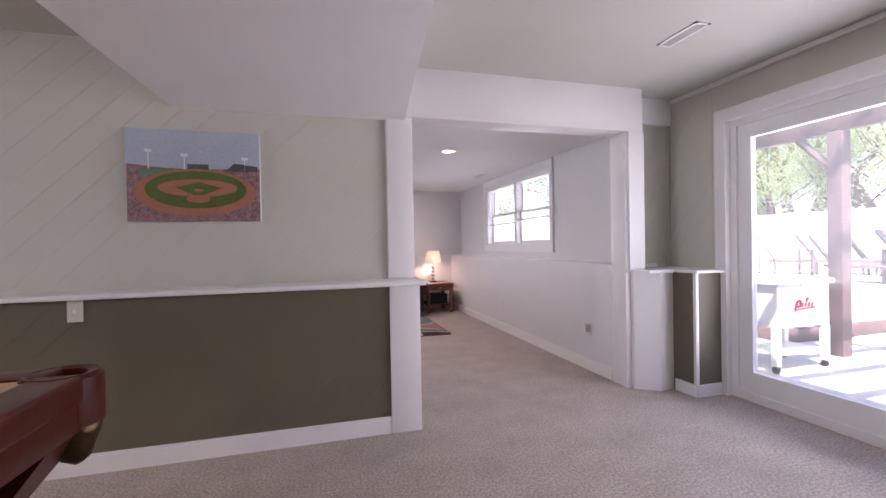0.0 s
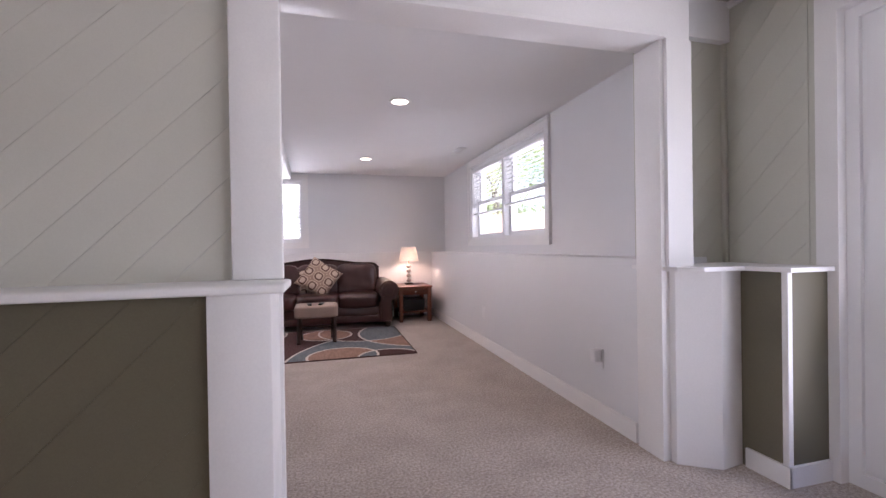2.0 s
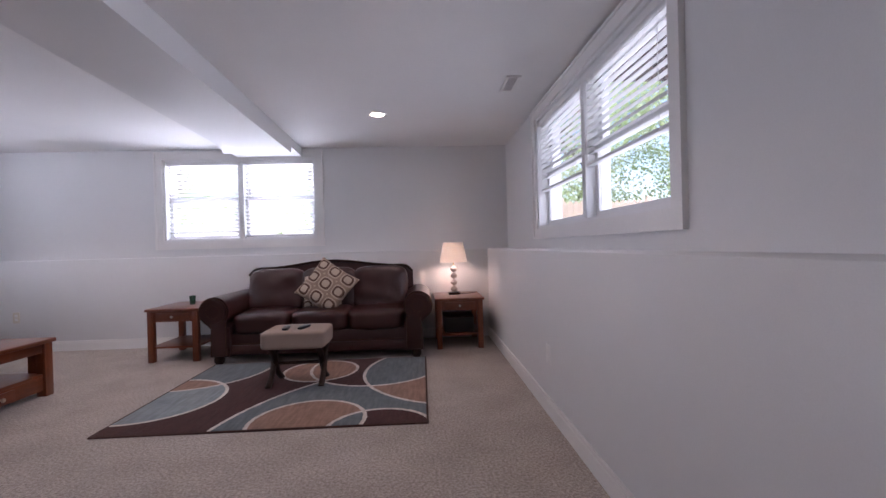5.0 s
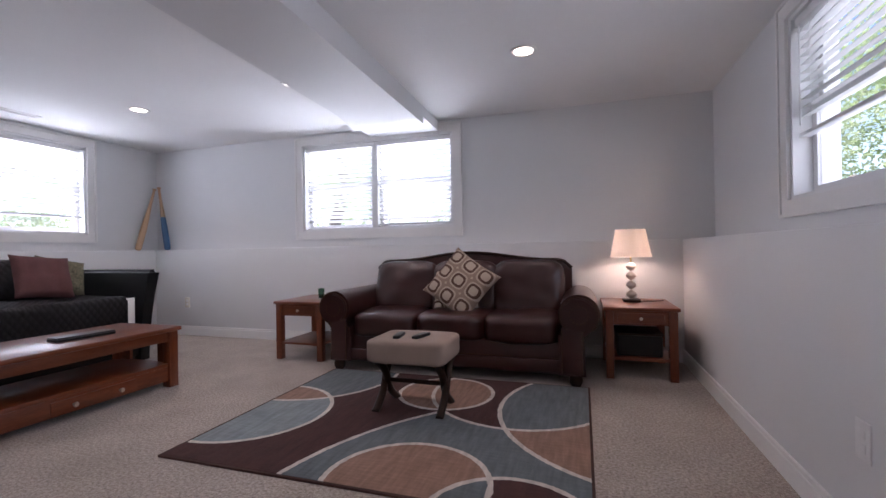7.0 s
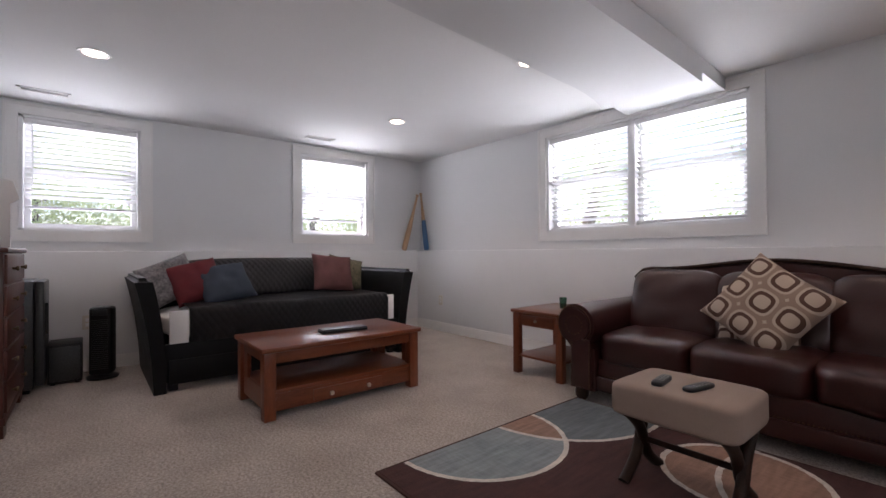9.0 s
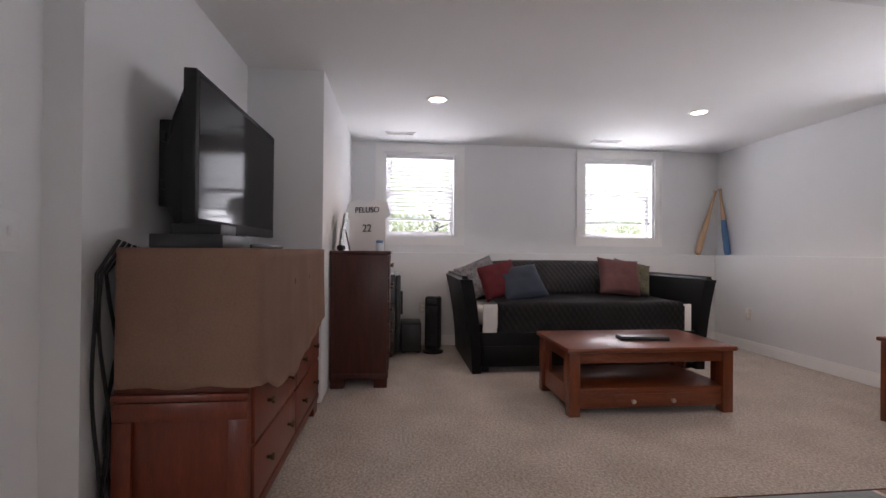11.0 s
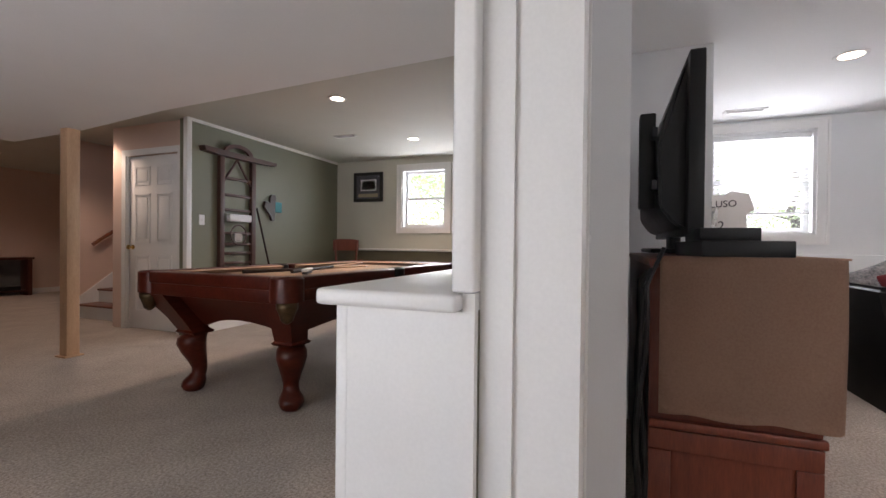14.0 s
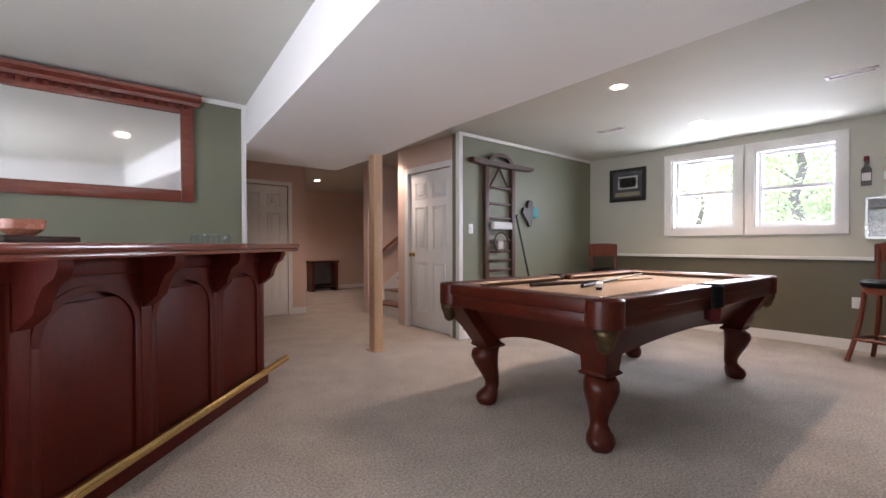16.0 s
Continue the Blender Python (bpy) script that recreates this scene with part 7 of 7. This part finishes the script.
me = mesh_of("lath", bx(-0.045, 0.045, 4.3, 7.2, 2.625, 2.66, 0.003), DARK_DECK)
for i in range(21):
    part("lath", me, None, perg, at=pose(3.65 + i * 0.115, 0, 0))
part("brace", rod(bmesh.new(), (5.62, 3.55, 1.85), (5.62, 3.95, 2.30), 0.04, seg=6), DARK_DECK, perg)


def cooler_cart():
    root = thing("cooler_cart", "white enamel cooler cart on castors with red lettering", "cooler", pose(4.70, 3.50, -0.075, 0, 0, 2))
    part("tub", bx(-0.36, 0.36, -0.22, 0.22, 0.42, 0.82, 0.02), WHITE_METAL, root)
    part("lid", bx(-0.39, 0.39, -0.25, 0.25, 0.82, 0.87, 0.015), WHITE_METAL, root)
    part("shelf", bx(-0.33, 0.33, -0.20, 0.20, 0.16, 0.18, 0.004), WHITE_METAL, root)
    part("lid_handle", rod(bmesh.new(), (-0.1, -0.255, 0.83), (0.1, -0.255, 0.83), 0.01, seg=8), CHROME, root)
    for x in (-0.33, 0.33):
        for y in (-0.19, 0.19):
            leg = part("leg", bx(x - 0.03, x + 0.03, y - 0.03, y + 0.03, 0.07, 0.42, 0.006), WHITE_METAL, root)
            part("castor", rod(bmesh.new(), (x - 0.012, y, 0.035), (x + 0.012, y, 0.035), 0.035, seg=14), BLACK, leg)
    # the maker's script is kept as plain strokes
    bm = bmesh.new()
    pts = [(-0.13, 0.57), (-0.10, 0.66), (-0.05, 0.67), (-0.06, 0.62), (-0.09, 0.61)]
    for a, b in zip(pts, pts[1:]):
        rod(bm, (a[0], -0.223, a[1]), (b[0], -0.223, b[1]), 0.010, seg=6)
    for i in range(4):
        rod(bm, (-0.04 + i * 0.045, -0.223, 0.61), (-0.02 + i * 0.045, -0.223, 0.645), 0.008, seg=6)
    rod(bm, (0.02, -0.223, 0.66), (0.05, -0.223, 0.69), 0.009, seg=6)
    rod(bm, (-0.12, -0.223, 0.585), (0.14, -0.223, 0.60), 0.007, seg=6)
    part("emblem", bm, LOGO_RED, root, "red script emblem")


cooler_cart()
edging = thing("timber_edging", "dark timber edging along the patio", "edging", pose(0, 0, 0))
part("beam", bx(5.72, 16.9, 4.12, 4.20, -0.076, 0.085, 0.01), DARK_DECK, edging)
part("end_beam", bx(5.64, 5.72, 4.12, 15.9, -0.076, 0.085, 0.01), DARK_DECK, edging)
built("pavement_terrace", bx(5.73, 16.85, 4.21, 15.9, -0.07, 0.10), surface("blue_grey_paving", (0.36, 0.40, 0.43), (0.46, 0.50, 0.53), 0.85, 3, 80, 0.2), "blue-grey raised terrace behind a timber edge", "terrace")


def lounger(m):
    root = thing("sun_lounger", "blue-grey slatted sun lounger with a raised back", "lounger", m, "sun loungers on the terrace")
    for x in (-0.33, 0.33):
        part("side_rail", bx(x - 0.025, x + 0.025, -0.95, 0.65, 0.36, 0.43, 0.01), DARK_DECK, root)
        for y in (-0.85, 0.5):
            part("leg", bx(x - 0.03, x + 0.03, y - 0.03, y + 0.03, 0, 0.36, 0.004), DARK_DECK, root)
        part("back_stile", bx(x - 0.03, x + 0.03, 0, 0.95, -0.02, 0.03, 0.008), DARK_DECK, root, at=pose(0, 0.5, 0.43, 58))
    me = mesh_of("seat_slat", bx(-0.31, 0.31, -0.045, 0.045, 0.43, 0.45, 0.004), SLING)
    for i in range(11):
        part("seat_slat", me, None, root, at=pose(0, -0.88 + i * 0.125, 0))
    me = mesh_of("back_slat", bx(-0.075, 0.075, 0.03, 0.96, 0.0, 0.022, 0.005), SLING)
    for i in range(4):
        part("back_slat", me, None, root, at=pose(-0.225 + i * 0.15, 0.5, 0.43, 58) @ pose(0, 0, 0.005))
    part("prop", bx(-0.30, 0.30, 0.86, 0.90, 0.0, 0.80, 0.006), DARK_DECK, root)


for x, y, turn in ((14.2, 10.0, 38), (14.9, 9.3, 38), (16.0, 8.7, 40), (12.6, 7.4, 38), (13.4, 6.4, 38)):
    lounger(pose(x, y, 0.10, 0, 0, turn))
root = thing("patio_table", "dark wooden patio table", "table", pose(15.4, 7.4, 0.10))
part("tabletop", bx(-0.5, 0.5, -0.9, 0.9, 0.70, 0.74, 0.01), DARK_DECK, root)
for x in (-0.42, 0.42):
    for y in (-0.8, 0.8):
        part("leg", bx(x - 0.035, x + 0.035, y - 0.035, y + 0.035, 0, 0.70, 0.004), DARK_DECK, root)


# ---------------------------------------------------------------- pieces of walls and hearth, last
def clip_poly(poly, x0, x1, z0, z1):
    """A convex polygon cut to a rectangle."""
    for axis, lim, keep_low in ((0, x0, False), (0, x1, True), (1, z0, False), (1, z1, True)):
        out = []
        for a, b in zip(poly, poly[1:] + poly[:1]):
            ia, ib = (a[axis] <= lim) == keep_low or a[axis] == lim, (b[axis] <= lim) == keep_low or b[axis] == lim
            if ia:
                out.append(a)
            if ia != ib:
                u = (lim - a[axis]) / (b[axis] - a[axis])
                out.append((a[0] + u * (b[0] - a[0]), a[1] + u * (b[1] - a[1])))
        poly = out
        if len(poly) < 3:
            return []
    return poly


def diagonal_boards(name, label, m, w, z0, z1, mat, pitch=0.135, thick=0.003, gap=0.0012):
    """Diagonal tongue-and-groove boards on a wall; front towards -y."""
    root = tagged(thing(name, label, "panelling", m), kind="structure")
    h = z1 - z0
    step = pitch * math.sqrt(2)
    c = -h
    while c < w:
        g = gap * math.sqrt(2)
        poly = clip_poly([(c, 0), (c + step - g, 0), (c + step - g + h, h), (c + h, h)], 0, w, 0, h)
        if len(poly) >= 3:
            area = abs(sum(a[0] * b[1] - b[0] * a[1] for a, b in zip(poly, poly[1:] + poly[:1]))) / 2
            if area > 1e-4:
                part("board", prism(bmesh.new(), [(a, z0 + b) for a, b in poly], -thick, 0, "y"), mat, root)
        c += step
    return root


diagonal_boards("panelling_partition", "pale sage diagonal board panelling", pose(-2.0, 3.249, 0), 2.765, CAP, 2.40, PAINT_SAGE)
diagonal_boards("panelling_partition_lower", "olive diagonal board panelling", pose(-1.95, 2.9995, 0), 2.683, 0.105, CAP - 0.03, PAINT_OLIVE)
diagonal_boards("panelling_recess", "pale sage diagonal board panelling", pose(2.84, 3.439, 0), 0.445, CAP, CP - 0.001, PAINT_SAGE)
diagonal_boards("panelling_patio", "pale sage diagonal board panelling", pose(3.309, 3.41, 0, 0, 0, -90), 0.42, CAP, CP - 0.036, PAINT_SAGE)


def brick_face(parent, m, w, z0, z1, bw=0.20, bh=0.062, joint=0.011, proud=0.012):
    """Running bond over a face; front towards -y."""
    meshes = {}
    rnd = random.Random(11)
    row, z = 0, z0
    while z + bh <= z1 + 0.002:
        x = -(bw + joint) / 2 * (row % 2)
        while x < w - 0.02:
            a, b = max(x, 0.0), min(x + bw, w)
            if b - a > 0.03:
                key = round(b - a, 3)
                if key not in meshes:
                    meshes[key] = mesh_of("brick", bx(0, b - a, -proud, 0, 0, bh, 0.003, 1), BRICK)
                part("brick", meshes[key], None, parent, at=m @ pose(a, rnd.uniform(-0.002, 0.002), z))
            x += bw + joint
        z += bh + joint
        row += 1


brick_face(chim, pose(BX1 - 0.006, BY0 + 0.006, 0, 0, 0, 90), 0.272, 0.15, 2.30)
brick_face(chim, pose(BX0, BY0 + 0.006, 0, 0, 0, 0), BX1 - BX0, 0.15, 2.30)
brick_face(hearth, pose(-1.95, 2.66, 0, 0, 0, 90), 0.33, 0.005, 0.10, bh=0.085)
brick_face(hearth, pose(-3.74, 2.66, 0, 0, 0, 0), 1.79, 0.005, 0.10, bh=0.085)
